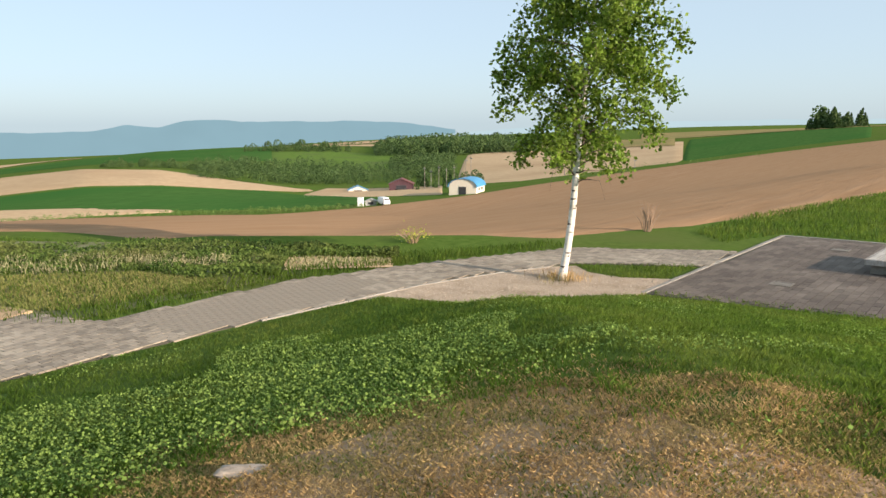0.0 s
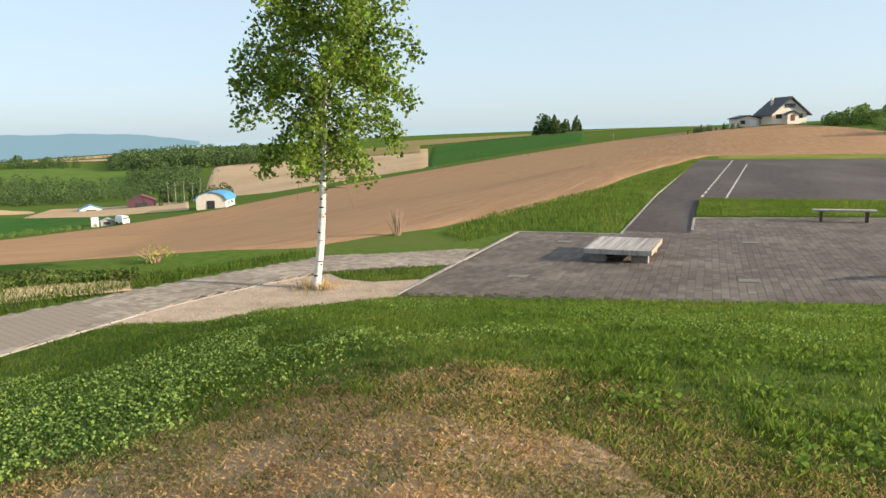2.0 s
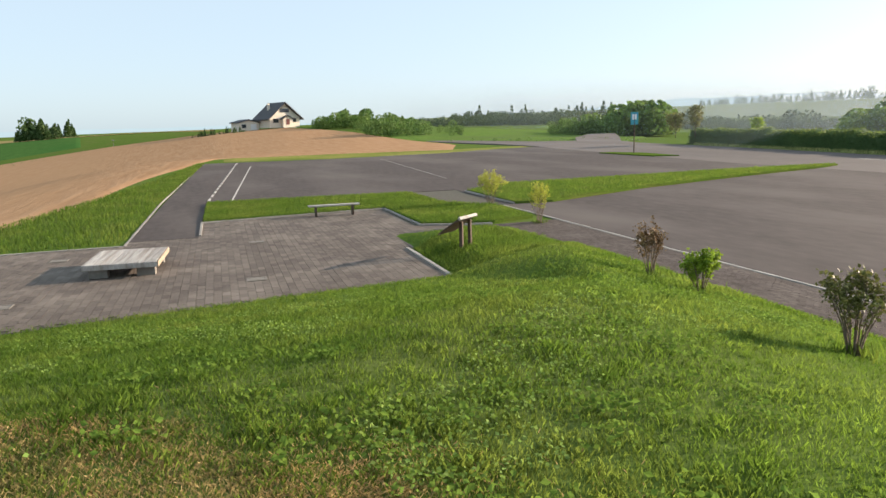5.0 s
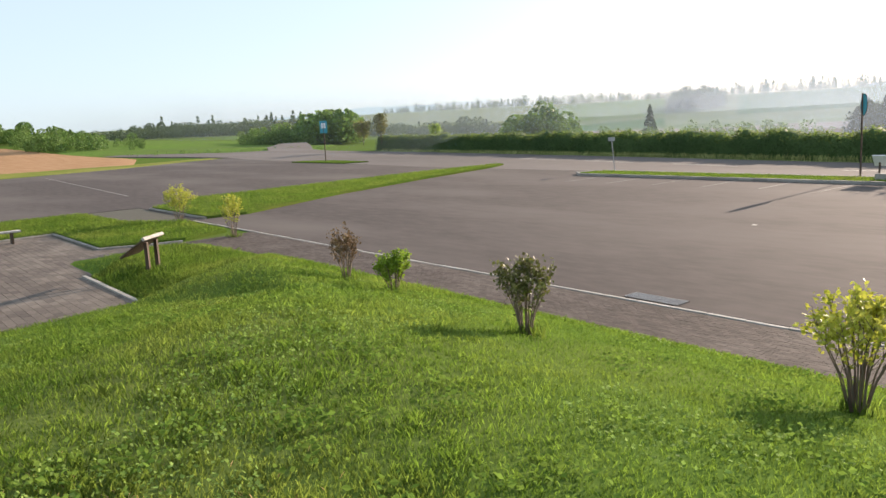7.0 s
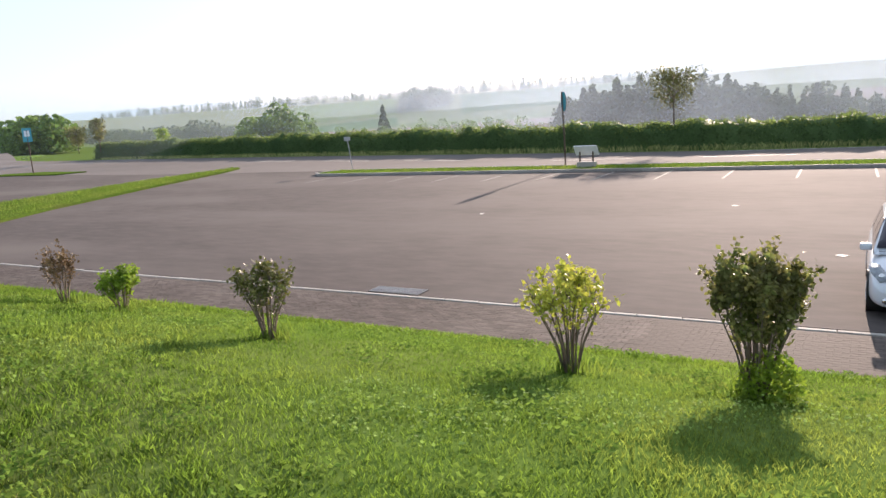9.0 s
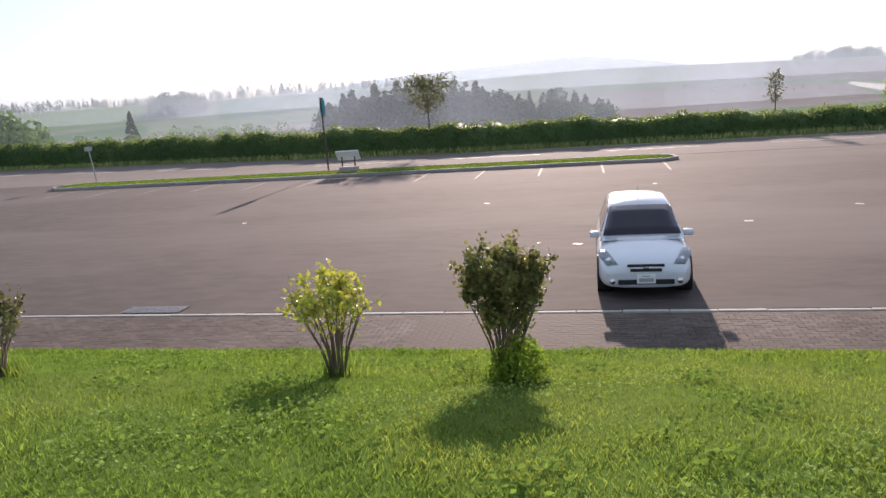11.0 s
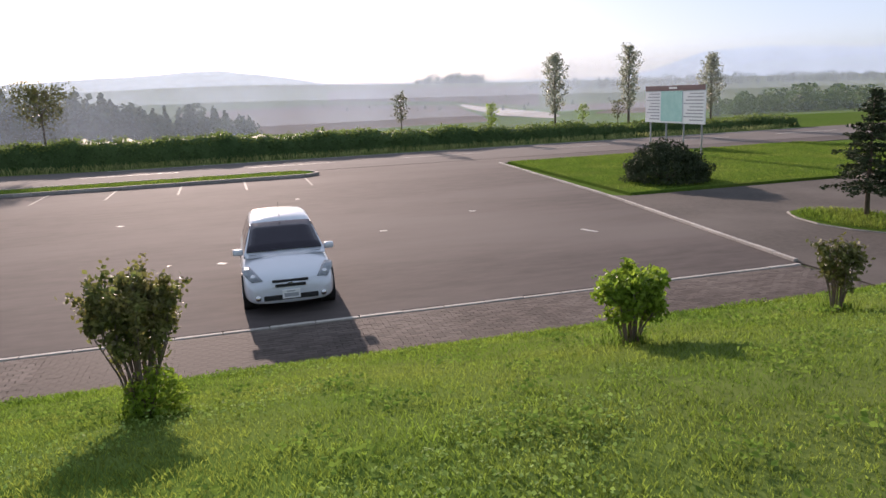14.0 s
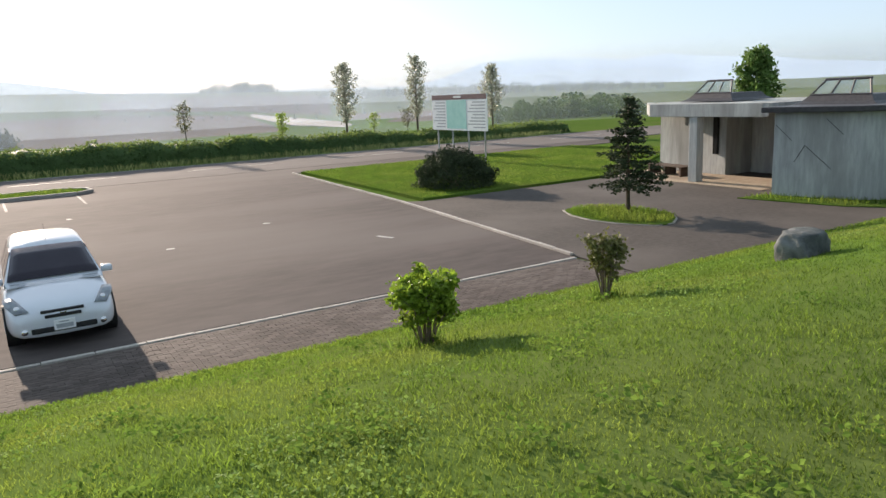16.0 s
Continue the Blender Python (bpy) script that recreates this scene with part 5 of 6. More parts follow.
def rest_table():
    t = tagged(empty("rest_platform", (-2.3, 23.1, 0), -3), "low square rest bench of weathered grey planks", "bench")
    for k in range(11):
        x = -0.93 + 1.86 * k / 11
        part("plank", block(x + 0.006, x + 0.163, -1.28, 1.28, 0.36, 0.41, 0.006), M["wood_grey"], t)
    part("fascia", block(-0.95, 0.95, -1.33, -1.285, 0.26, 0.405, 0.006), M["wood_grey"], t, "grey front board")
    part("fascia", block(-0.95, 0.95, 1.285, 1.33, 0.26, 0.405, 0.006), M["wood_grey"], t)
    # Sunlight on this side is put into a warmer wood tone.
    part("fascia", block(0.95, 0.985, -1.33, 1.33, 0.26, 0.405, 0.006), M["wood_light"], t, "side board coloured warmer as if sunlit")
    part("fascia", block(-0.985, -0.95, -1.33, 1.33, 0.26, 0.405, 0.006), M["wood_grey"], t)
    for x in (-0.62, 0.62):
        for y in (-0.95, 0.95):
            part("foot_block", block(x - 0.24, x + 0.24, y - 0.17, y + 0.17, -0.01, 0.357, 0.01), M["kerb"], t, "concrete foot block")


def plank_bench(x, y, rz, L, label):
    b = tagged(empty("plank_bench", (x, y, 0), rz), label, "bench")
    part("seat", block(-L / 2, L / 2, -0.19, 0.19, 0.44, 0.51, 0.012), M["wood_grey"], b)
    for s in (-1, 1):
        part("leg", block(s * L * 0.36 - 0.045, s * L * 0.36 + 0.045, -0.14, 0.14, -0.01, 0.438, 0.008), M["wood_brown"], b)


def view_sign():
    z = float(height(7.45, 21.3))
    s = tagged(empty("view_sign", (7.45, 21.3, z), 43), "slanting wooden view board on two dark posts", "sign")
    for x in (-0.27, 0.27):
        part("post", block(x - 0.05, x + 0.05, -0.05, 0.05, -0.1, 0.80, 0.006), M["wood_brown"], s)
    bm = block(-0.52, 0.52, -0.02, 0.85, 0, 0.05, 0.006)
    bmesh.ops.transform(bm, matrix=pose(0, -0.05, 0.86, -34, 0, 0), verts=bm.verts)
    part("panel", bm, M["wood_brown"], s)
    bm = block(-0.55, 0.55, -0.10, -0.025, -0.02, 0.075, 0.006)
    bmesh.ops.transform(bm, matrix=pose(0, -0.05, 0.86, -34, 0, 0), verts=bm.verts)
    part("top_rail", bm, M["wood_grey"], s, "weathered top rail")
    bm = block(-0.47, 0.47, 0.06, 0.78, 0.052, 0.058)
    bmesh.ops.transform(bm, matrix=pose(0, -0.05, 0.86, -34, 0, 0), verts=bm.verts)
    part("picture", bm, M["print"], s, "faded printed panel")


def info_sign():
    s = tagged(empty("info_sign", (40.9, 13.95, 0.12), 90), "white slanted information panel on a concrete plinth", "sign")
    part("plinth", block(-0.5, 0.5, -0.28, 0.28, -0.1, 0.30, 0.03), M["kerb"], s, "pale concrete plinth")
    for x in (-0.38, 0.38):
        part("post", block(x - 0.035, x + 0.035, -0.035, 0.035, 0.3, 0.85, 0.004), M["wood_brown"], s)
    tilt = pose(0, 0, 0.93, 52, 0, 0)
    bm = block(-0.68, 0.68, -0.34, 0.34, -0.03, 0.03, 0.008)
    bmesh.ops.transform(bm, matrix=tilt, verts=bm.verts)
    p = part("panel", bm, M["white"], s)
    for k in range(5):
        bm = block(-0.55, 0.1 + 0.08 * (k % 3), 0.2 - 0.1 * k, 0.235 - 0.1 * k, 0.031, 0.034)
        bmesh.ops.transform(bm, matrix=tilt, verts=bm.verts)
        part("text_bar", bm, M["print"], p)


def oval_pole():
    s = tagged(empty("oval_sign", (42.25, 15.7, 0.1)), "tall dark pole with a narrow oval sign", "sign")
    part("pole", tube(bmesh.new(), [(0, 0, -0.2), (0, 0.02, 1.6), (0, 0.06, 3.0), (0, 0.10, 4.3)], [0.05, 0.05, 0.045, 0.04], 10), M["wood_brown"], s)
    bm = bmesh.new()
    ring = [bm.verts.new((0.05, 0.02 + 0.15 * math.cos(a), 3.72 + 0.55 * math.sin(a))) for a in (2 * math.pi * k / 28 for k in range(28))]
    f = bm.faces.new(ring)
    ex = bmesh.ops.extrude_face_region(bm, geom=[f])
    bmesh.ops.translate(bm, verts=[v for v in ex["geom"] if isinstance(v, bmesh.types.BMVert)], vec=(0.04, 0, 0))
    bmesh.ops.recalc_face_normals(bm, faces=bm.faces)
    part("plate", bm, M["blue"], s, "blue oval plate")
    bm = bmesh.new()
    pts = [(0.07, 0.02 + 0.15 * math.cos(a), 3.72 + 0.55 * math.sin(a)) for a in (2 * math.pi * k / 28 for k in range(29))]
    part("rim", tube(bm, pts, [0.022] * 29, 6), M["black"], s)


def route_sign():
    s = tagged(empty("route_sign", (46.0, 75.0, 0.1)), "white and teal route sign on a dark pole", "sign")
    part("pole", cyl(bmesh.new(), (0, 0, -0.2), (0, 0, 4.4), 0.06), M["wood_brown"], s)
    p = part("plate", block(-0.42, 0.42, -0.05, 0.0, 3.2, 4.6, 0.01), M["blue"], s)
    part("emblem", block(-0.25, 0.25, -0.054, -0.051, 3.75, 4.35), M["white"], p, "plain white emblem")
    s.matrix_basis = pose(46.0, 75.0, 0.1, 0, 0, -32)
    q = tagged(empty("leaning_marker", (43.7, 32.4, 0.05)), "thin leaning grey snow pole", "road marker")
    part("pole", tube(bmesh.new(), [(0, 0, -0.2), (-0.02, 0.25, 2.1)], [0.035, 0.035], 8), M["steel"], q)
    part("arrow", block(-0.02, 0.02, 0.0, 0.55, 2.0, 2.28, 0.01), M["steel"], q, "grey arrow plate")


def notice_board():
    b = tagged(empty("notice_board", (37.1, -23.5, 0.05)), "large white tourist map board on four steel posts", "notice board")
    for x in (-2.5, -0.85, 0.85, 2.5):
        part("post", cyl(bmesh.new(), (x, -0.06, -0.2), (x, -0.06, 3.7), 0.05, 0.05, 10), M["steel"], b)
    p = part("panel", block(-2.9, 2.9, 0.0, 0.06, 1.75, 3.8, 0.01), M["white"], b)
    part("header", block(-2.9, 2.9, 0.062, 0.075, 3.52, 3.8), M["maroon"], p, "dark header strip")
    part("map", block(-0.85, 1.25, 0.062, 0.07, 1.85, 3.5), M["teal"], p, "teal printed map")
    for side, x0, x1 in ((0, -2.75, -1.0), (1, 1.4, 2.75)):
        for k in range(9):
            w = x1 - x0
            part("text_bar", block(x0, x0 + w * (0.7 + 0.3 * ((k * 7 + side) % 4) / 3), 0.062, 0.067, 1.92 + 0.175 * k, 1.985 + 0.175 * k), M["print"], p)
    part("header_bar", block(-0.35, 0.45, 0.077, 0.082, 3.62, 3.72), M["white"], p)


rest_table()
plank_bench(5.25, 33.25, 1.0, 2.3, "plank bench with two dark legs at the grass edge")
view_sign()
info_sign()
oval_pole()
route_sign()
notice_board()


# ---- toilet building ----
M["slate"] = mat("dark_slate_roof", (0.035, 0.033, 0.036), (0.065, 0.06, 0.062), 8.0, 0.5, 0.4)
M["glass"] = bpy.data.materials.new("window_glass")
M["glass"].use_nodes = True
gb = M["glass"].node_tree.nodes["Principled BSDF"]
gb.inputs["Base Color"].default_value, gb.inputs["Roughness"].default_value, gb.inputs["Transmission Weight"].default_value = (0.8, 0.86, 0.86, 1), 0.05, 0.9


def prism(pts, z0, z1, bevel=0.0):
    bm = bmesh.new()
    top, low = [bm.verts.new((x, y, z1)) for x, y in pts], [bm.verts.new((x, y, z0)) for x, y in pts]
    n = len(pts)
    bm.faces.new(top)
    bm.faces.new(low[::-1])
    for i in range(n):
        bm.faces.new((top[i], low[i], low[(i + 1) % n], top[(i + 1) % n]))
    bmesh.ops.recalc_face_normals(bm, faces=bm.faces)
    if bevel:
        bmesh.ops.bevel(bm, geom=bm.edges[:], offset=bevel, segments=2, affect="EDGES")
    return bm


def lantern(parent, x0, x1, y0, y1, z):
    """A roof lantern: tiled skirt, dark frame and sloping panes."""
    lan = part("roof_lantern", loft_box([(x0, x1, y0, y1, z), (x0 + 0.25, x1 - 0.25, y0 + 0.25, y1 - 0.25, z + 0.12), (x0 + 0.42, x1 - 0.42, y0 + 0.42, y1 - 0.42, z + 0.32)]), M["slate"], parent, "dark tiled roof lantern")
    a0, a1, b1, zt = x0 + 0.44, x1 - 0.44, y1 - 0.44, z + 0.84
    n = 3
    bm = bmesh.new()
    for k in range(n + 1):
        f = k / n
        xa, xb = a0 + (a1 - a0) * f, a0 + 0.3 + (a1 - a0 - 0.6) * f
        cyl(bm, (xa, b1, z + 0.3), (xb, b1 - 0.45, zt), 0.035, 0.035, 6)
    cyl(bm, (a0 + 0.25, b1 - 0.45, zt), (a1 - 0.25, b1 - 0.45, zt), 0.045, 0.045, 6)
    cyl(bm, (a0, b1, z + 0.33), (a1, b1, z + 0.33), 0.04, 0.04, 6)
    part("lantern_frame", bm, M["slate"], lan)
    for k in range(n):
        f0, f1 = k / n, (k + 1) / n
        bm = bmesh.new()
        q = [(a0 + (a1 - a0) * f0 + 0.03, b1 - 0.01, z + 0.33), (a0 + (a1 - a0) * f1 - 0.03, b1 - 0.01, z + 0.33),
             (a0 + 0.3 + (a1 - a0 - 0.6) * f1 - 0.03, b1 - 0.46, zt), (a0 + 0.3 + (a1 - a0 - 0.6) * f0 + 0.03, b1 - 0.46, zt)]
        f = bm.faces.new([bm.verts.new(p) for p in q])
        ex = bmesh.ops.extrude_face_region(bm, geom=[f])
        bmesh.ops.translate(bm, verts=[v for v in ex["geom"] if isinstance(v, bmesh.types.BMVert)], vec=(0, -0.012, -0.012))
        bmesh.ops.recalc_face_normals(bm, faces=bm.faces)
        part("pane", bm, M["glass"], lan)


def loft_box(levels):
    bm = bmesh.new()
    rows = [[bm.verts.new((x, y, z)) for x, y in ((x0, y0), (x1, y0), (x1, y1), (x0, y1))] for x0, x1, y0, y1, z in levels]
    for r0, r1 in zip(rows, rows[1:]):
        for k in range(4):
            bm.faces.new((r0[k], r0[(k + 1) % 4], r1[(k + 1) % 4], r1[k]))
    bm.faces.new(rows[-1])
    bm.faces.new(rows[0][::-1])
    bmesh.ops.recalc_face_normals(bm, faces=bm.faces)
    return bm


def toilet_block():
    h = tagged(empty("toilet_building", (0, 0, 0)), "low board-marked concrete toilet building with roof lanterns", "building")
    right = [(16.07, -22.5), (13.5, -23.2), (11.0, -25.6), (11.0, -31), (17.05, -31)]
    part("wall", prism(right, 0, 2.82, 0.02), M["concrete"], h, "streaked concrete block with slanting grooves")
    part("roof", prism([(16.35, -22.15), (13.35, -22.85), (10.6, -25.4), (10.6, -31.3), (17.35, -31.3)], 2.825, 3.0, 0.02), M["slate"], h, "thin dark roof edge")
    part("beam", prism([(17.4, -23.7), (22.7, -23.7), (25.2, -26.2), (25.2, -26.6), (22.5, -24.1), (17.4, -24.1)], 2.6, 3.1, 0.015), M["concrete"], h, "deep concrete fascia beam")
    part("porch_roof", prism([(17.4, -24.12), (22.5, -24.12), (25.0, -26.6), (25.0, -31), (17.4, -31)], 2.85, 3.08), M["concrete"], h)
    part("column", block(20.28, 20.68, -24.15, -23.75, 0, 2.599, 0.02), M["concrete"], h, "square concrete column")
    part("back_wall", block(17.4, 20.9, -28.3, -28.0, 0, 2.849, 0.01), M["concrete"], h)
    part("left_wall", prism([(20.95, -26.4), (25.0, -26.9), (25.0, -31), (20.95, -31)], 0, 2.849, 0.02), M["concrete"], h)
    part("slit_window", block(21.35, 21.55, -26.5, -26.3, 0.9, 2.5), M["dark"], h, "tall dark slit window")
    part("doorway", block(17.42, 17.95, -27.99, -27.9, 0.0, 2.2), M["dark"], h, "doorway drawn as a near-black panel for its inner shade")
    part("notice", block(18.95, 19.2, -27.99, -27.96, 1.4, 1.75), M["white"], h, "small white notice")
    part("side_window", block(11.55, 11.95, -25.13, -24.7, 0.7, 2.3), M["dark"], h, "narrow louvred side window")
    # Groove shade drawn with thin dark rods on the flat wall.
    bm = bmesh.new()
    for x0, z0, x1, z1 in ((14.3, 1.0, 15.1, 1.75), (15.1, 1.75, 15.4, 1.2), (15.5, 1.9, 16.0, 2.4), (14.0, 2.1, 14.5, 2.6)):
        cyl(bm, (x0, -22.488 - 0.272 * (16.07 - x0), z0), (x1, -22.488 - 0.272 * (16.07 - x1), z1), 0.009, 0.009, 5)
    part("groove", bm, M["slate"], h, "slanting grooves drawn as dark rods for their shade")
    part("porch_floor", block(17.1, 25, -26.4, -23.4, 0.0, 0.04), M["wood_light"], h, "sandy porch floor")
    lantern(h, 20.4, 23.1, -28.8, -26.0, 3.12)
    lantern(h, 13.7, 16.7, -27.3, -24.3, 2.98)
    slab("building_verge", [(16.5, -21.3), (13.2, -21.9), (9.6, -24.2), (9.6, -27), (10.98, -25.62), (13.48, -23.22), (16.3, -22.45)], 0.05, M["mound"], "narrow grass strip below the wall", "grass")
    verge("building_grass", [(16.4, -21.4), (13.2, -22.0), (9.7, -24.3), (9.8, -26.6), (13.45, -23.15), (16.2, -22.4)], 5000, 0.14, "grass along the building wall", 91, 0.02, dz=0.05)
    b = tagged(empty("porch_bench", (22.9, -25.2, 0.04), -8), "low brown wooden bench in the porch", "bench")
    for k in range(4):
        part("slat", block(-1.2, 1.2, -0.35 + 0.18 * k, -0.19 + 0.18 * k, 0.38, 0.42, 0.005), M["wood_brown"], b)
    for x in (-1.0, 0, 1.0):
        part("leg", block(x - 0.06, x + 0.06, -0.32, 0.32, 0.0, 0.378, 0.006), M["wood_brown"], b)


toilet_block()


# ---- trees and shrubs of the site ----
def small_tree(x, y, z, tall, wide, leaf, label, seed, foot=0.25, count=1600, size=0.16, slim=False):
    r = np.random.default_rng(seed)
    t = tagged(empty("tree", (x, y, z)), label, "tree", "roadside trees")
    part("trunk", tube(bmesh.new(), [(0, 0, -0.3), (0.03, 0, tall * 0.3), (-0.02, 0.03, tall * 0.65), (0, 0, tall * 0.97)], [0.016 * tall, 0.013 * tall, 0.008 * tall, 0.002 * tall], 8), M["trunk"], t, "", True)
    cs = []
    n = 34
    for k in range(n):
        f = foot + (0.95 - foot) * (k + 0.5) / n
        a = 2.4 * k + r.uniform(-0.4, 0.4)
        g = (f - foot) / (1 - foot)
        reach = wide / 2 * (math.sin(math.pi * min(1, g ** 0.7 * 0.93 + 0.05)) ** 0.8 if slim else math.sin(math.pi * min(1, g * 0.82 + 0.16)) ** 0.6) * r.uniform(0.6, 1.1)
        rise = reach * (0.9 if slim else 0.6)
        p0 = np.array([0, 0, tall * f])
        p1 = p0 + (math.cos(a) * reach, math.sin(a) * reach, min(rise, tall - p0[2]))
        part("limb", tube(bmesh.new(), [p0, (p0 + p1) / 2 + (0, 0, 0.05), p1], [0.006 * tall, 0.004 * tall, 0.001 * tall], 4), M["trunk"], t)
        m = count // n
        w = r.uniform(0.25, 1.08, m)[:, None]
        cs.append(p0 + (p1 - p0) * w + r.normal(size=(m, 3)) * wide * 0.06)
    c = np.concatenate(cs)
    part("crown", quads("crown", c, r.uniform(size * 0.7, size * 1.3, len(c)), leaf, r), None, t)


# Whitish leaf tone imitates sun glinting on the leaves.
M["pale_leaf"] = mat("sun_glint_leaf", (0.24, 0.27, 0.18), (0.48, 0.48, 0.38), 2.0, 0.35, 0, island=0.4, translucent=0.35)
small_tree(57, -25.3, 0.6, 6.2, 2.2, M["pale_leaf"], "slender roadside tree with leaves paled for sun glint", 101, 0.2, 3000, 0.15, True)
small_tree(57, -32.0, 0.6, 6.8, 2.2, M["pale_leaf"], "slender roadside tree with leaves paled for sun glint", 102, 0.2, 3000, 0.15, True)
small_tree(57, -40.0, 0.6, 5.8, 2.2, M["pale_leaf"], "slender roadside tree with leaves paled for sun glint", 103, 0.2, 3000, 0.15, True)
small_tree(55.0, 12.2, 1.2, 4.2, 4.6, M["olive_leaf"], "spreading olive-green tree in the hedge", 104, 0.36, 1900, 0.17)
small_tree(57.0, -12.4, 0.9, 3.2, 1.6, M["olive_leaf"], "thin young tree behind the hedge", 105, 0.3, 380, 0.15)
small_tree(56.5, -19.6, 0.9, 2.1, 1.1, M["green_leaf"], "small young tree behind the hedge", 106, 0.2, 420, 0.15)
small_tree(57.0, -27.8, 0.8, 1.8, 1.2, M["green_leaf"], "small sapling behind the hedge", 107, 0.25, 240, 0.14)
small_tree(57.0, -31.0, 0.8, 2.0, 1.6, M["olive_leaf"], "small sparse shrub behind the hedge", 108, 0.2, 260, 0.14)
small_tree(66.8, 97.5, 1.2, 3.2, 3.2, M["dark_leaf"], "round young tree at the hedge end", 109, 0.25, 1500, 0.22)
small_tree(69.2, 96.0, 1.2, 4.4, 2.6, M["dark_leaf"], "young tree at the hedge end", 110, 0.3, 1300, 0.22)
small_tree(72, 86, 1.2, 2.4, 2.4, M["green_leaf"], "low leafy tree behind the hedge", 111, 0.15, 700, 0.22)
small_tree(27.5, -37.4, 0, 5.6, 2.5, M["mid_leaf"], "leafy pointed green tree behind the building", 112, 0.12, 7000, 0.2, True)
small_tree(17.0, -35.5, 0, 5.6, 3.2, M["mid_leaf"], "leafy pointed green tree behind the building", 113, 0.12, 7000, 0.2, True)


def spruce(x, y, tall, label, seed):
    r = np.random.default_rng(seed)
    t = tagged(empty("spruce_tree", (x, y, 0.12)), label, "tree")
    part("trunk", tube(bmesh.new(), [(0, 0, -0.2), (0.02, 0, tall * 0.5), (0, 0.03, tall)], [0.075, 0.045, 0.008], 9), M["trunk"], t, "", True)
    cs = []
    z = 0.75
    while z < tall - 0.1:
        f = (z - 0.7) / (tall - 0.7)
        reach = 1.2 * (1 - f) ** 0.85 + 0.06
        for k in range(7 if f < 0.75 else 5):
            a = r.uniform(0, 6.28) + k * 0.9
            R = reach * r.uniform(0.65, 1.12)
            p0, p1 = np.array([0, 0, z]), np.array([math.cos(a) * R, math.sin(a) * R, z + 0.05 - 0.16 * R + 0.1 * f])
            part("limb", tube(bmesh.new(), [p0, p1], [0.012, 0.003], 3), M["trunk"], t)
            m = int(60 * R) + 10
            w = r.uniform(0.15, 1.05, m)[:, None]
            side = np.array([-math.sin(a), math.cos(a), 0]) * r.normal(size=(m, 1)) * 0.12 * R
            cs.append(p0 + (p1 - p0) * w + side * (1.4 - w) + r.normal(size=(m, 3)) * 0.03)
        z += 0.17 * (1 - 0.4 * f) * r.uniform(0.8, 1.2)
    c = np.concatenate(cs)
    part("needles", quads("needles", c, r.uniform(0.08, 0.16, len(c)), M["needle"], r, 0.5, 0.45), None, t, "dark drooping needle sprays")


slab("spruce_bed", [(16.9 + 2.0 * math.cos(a) * (1 + 0.1 * math.sin(3 * a)), -16.3 + 1.25 * math.sin(a)) for a in np.linspace(0, 2 * math.pi, 25)[:-1]], 0.05, M["mound"], "small grass bed round a spruce", "grass bed")
verge("gravel_edge_grass", [(-7.0, 16.3), (-8.2, 14.7), (-9.9, 12.9), (-11.9, 12.0), (-12.0, 11.2), (-9.6, 12.2), (-7.6, 14.2), (-6.9, 15.6)], 2600, 0.07, "ragged grass edge beside the gravel", 93, 0.012)
verge("spruce_grass", [(16.9 + 1.9 * math.cos(a), -16.3 + 1.15 * math.sin(a)) for a in np.linspace(0, 2 * math.pi, 19)[:-1]], 5000, 0.13, "grass in the spruce bed", 92, 0.016, dz=0.05)
kerb("thin concrete edging of the spruce bed", [(16.9 + 2.05 * math.cos(a) * (1 + 0.1 * math.sin(3 * a)), -16.3 + 1.3 * math.sin(a)) for a in np.linspace(0, 2 * math.pi, 13)], 0.07, 0.04, 0.9)
spruce(17.1, -16.8, 3.45, "small dark spruce in a grass bed", 121)


def dome_shrub():
    r = np.random.default_rng(131)
    t = tagged(empty("pine_shrub", (26.9, -16.6, 0.05)), "broad dark mountain pine shrub on the lawn", "shrub")
    for k in range(9):
        a, bm = k * 0.7, bmesh.new()
        tube(bm, [(0, 0, -0.05), (math.cos(a) * 0.5, math.sin(a) * 0.5, 0.45), (math.cos(a) * 0.9, math.sin(a) * 0.9, 0.9)], [0.05, 0.03, 0.01], 5)
        part("stem", bm, M["trunk"], t)
    n = 15000
    d = r.normal(size=(n, 3))
    d /= np.linalg.norm(d, axis=1)[:, None]
    d[:, 2] = np.abs(d[:, 2])
    lump = 1 + 0.10 * np.sin(d[:, 0] * 9) * np.sin(d[:, 1] * 8 + 1) + 0.08 * np.sin(d[:, 2] * 14 + d[:, 0] * 5)
    c = d * (1.75, 1.6, 1.4) * (lump * r.uniform(0.72, 1.06, n))[:, None] + (0, 0, 0.1)
    part("needles", quads("needles", c, r.uniform(0.09, 0.17, n), M["needle"], r, -0.3, 0.3), None, t)


dome_shrub()


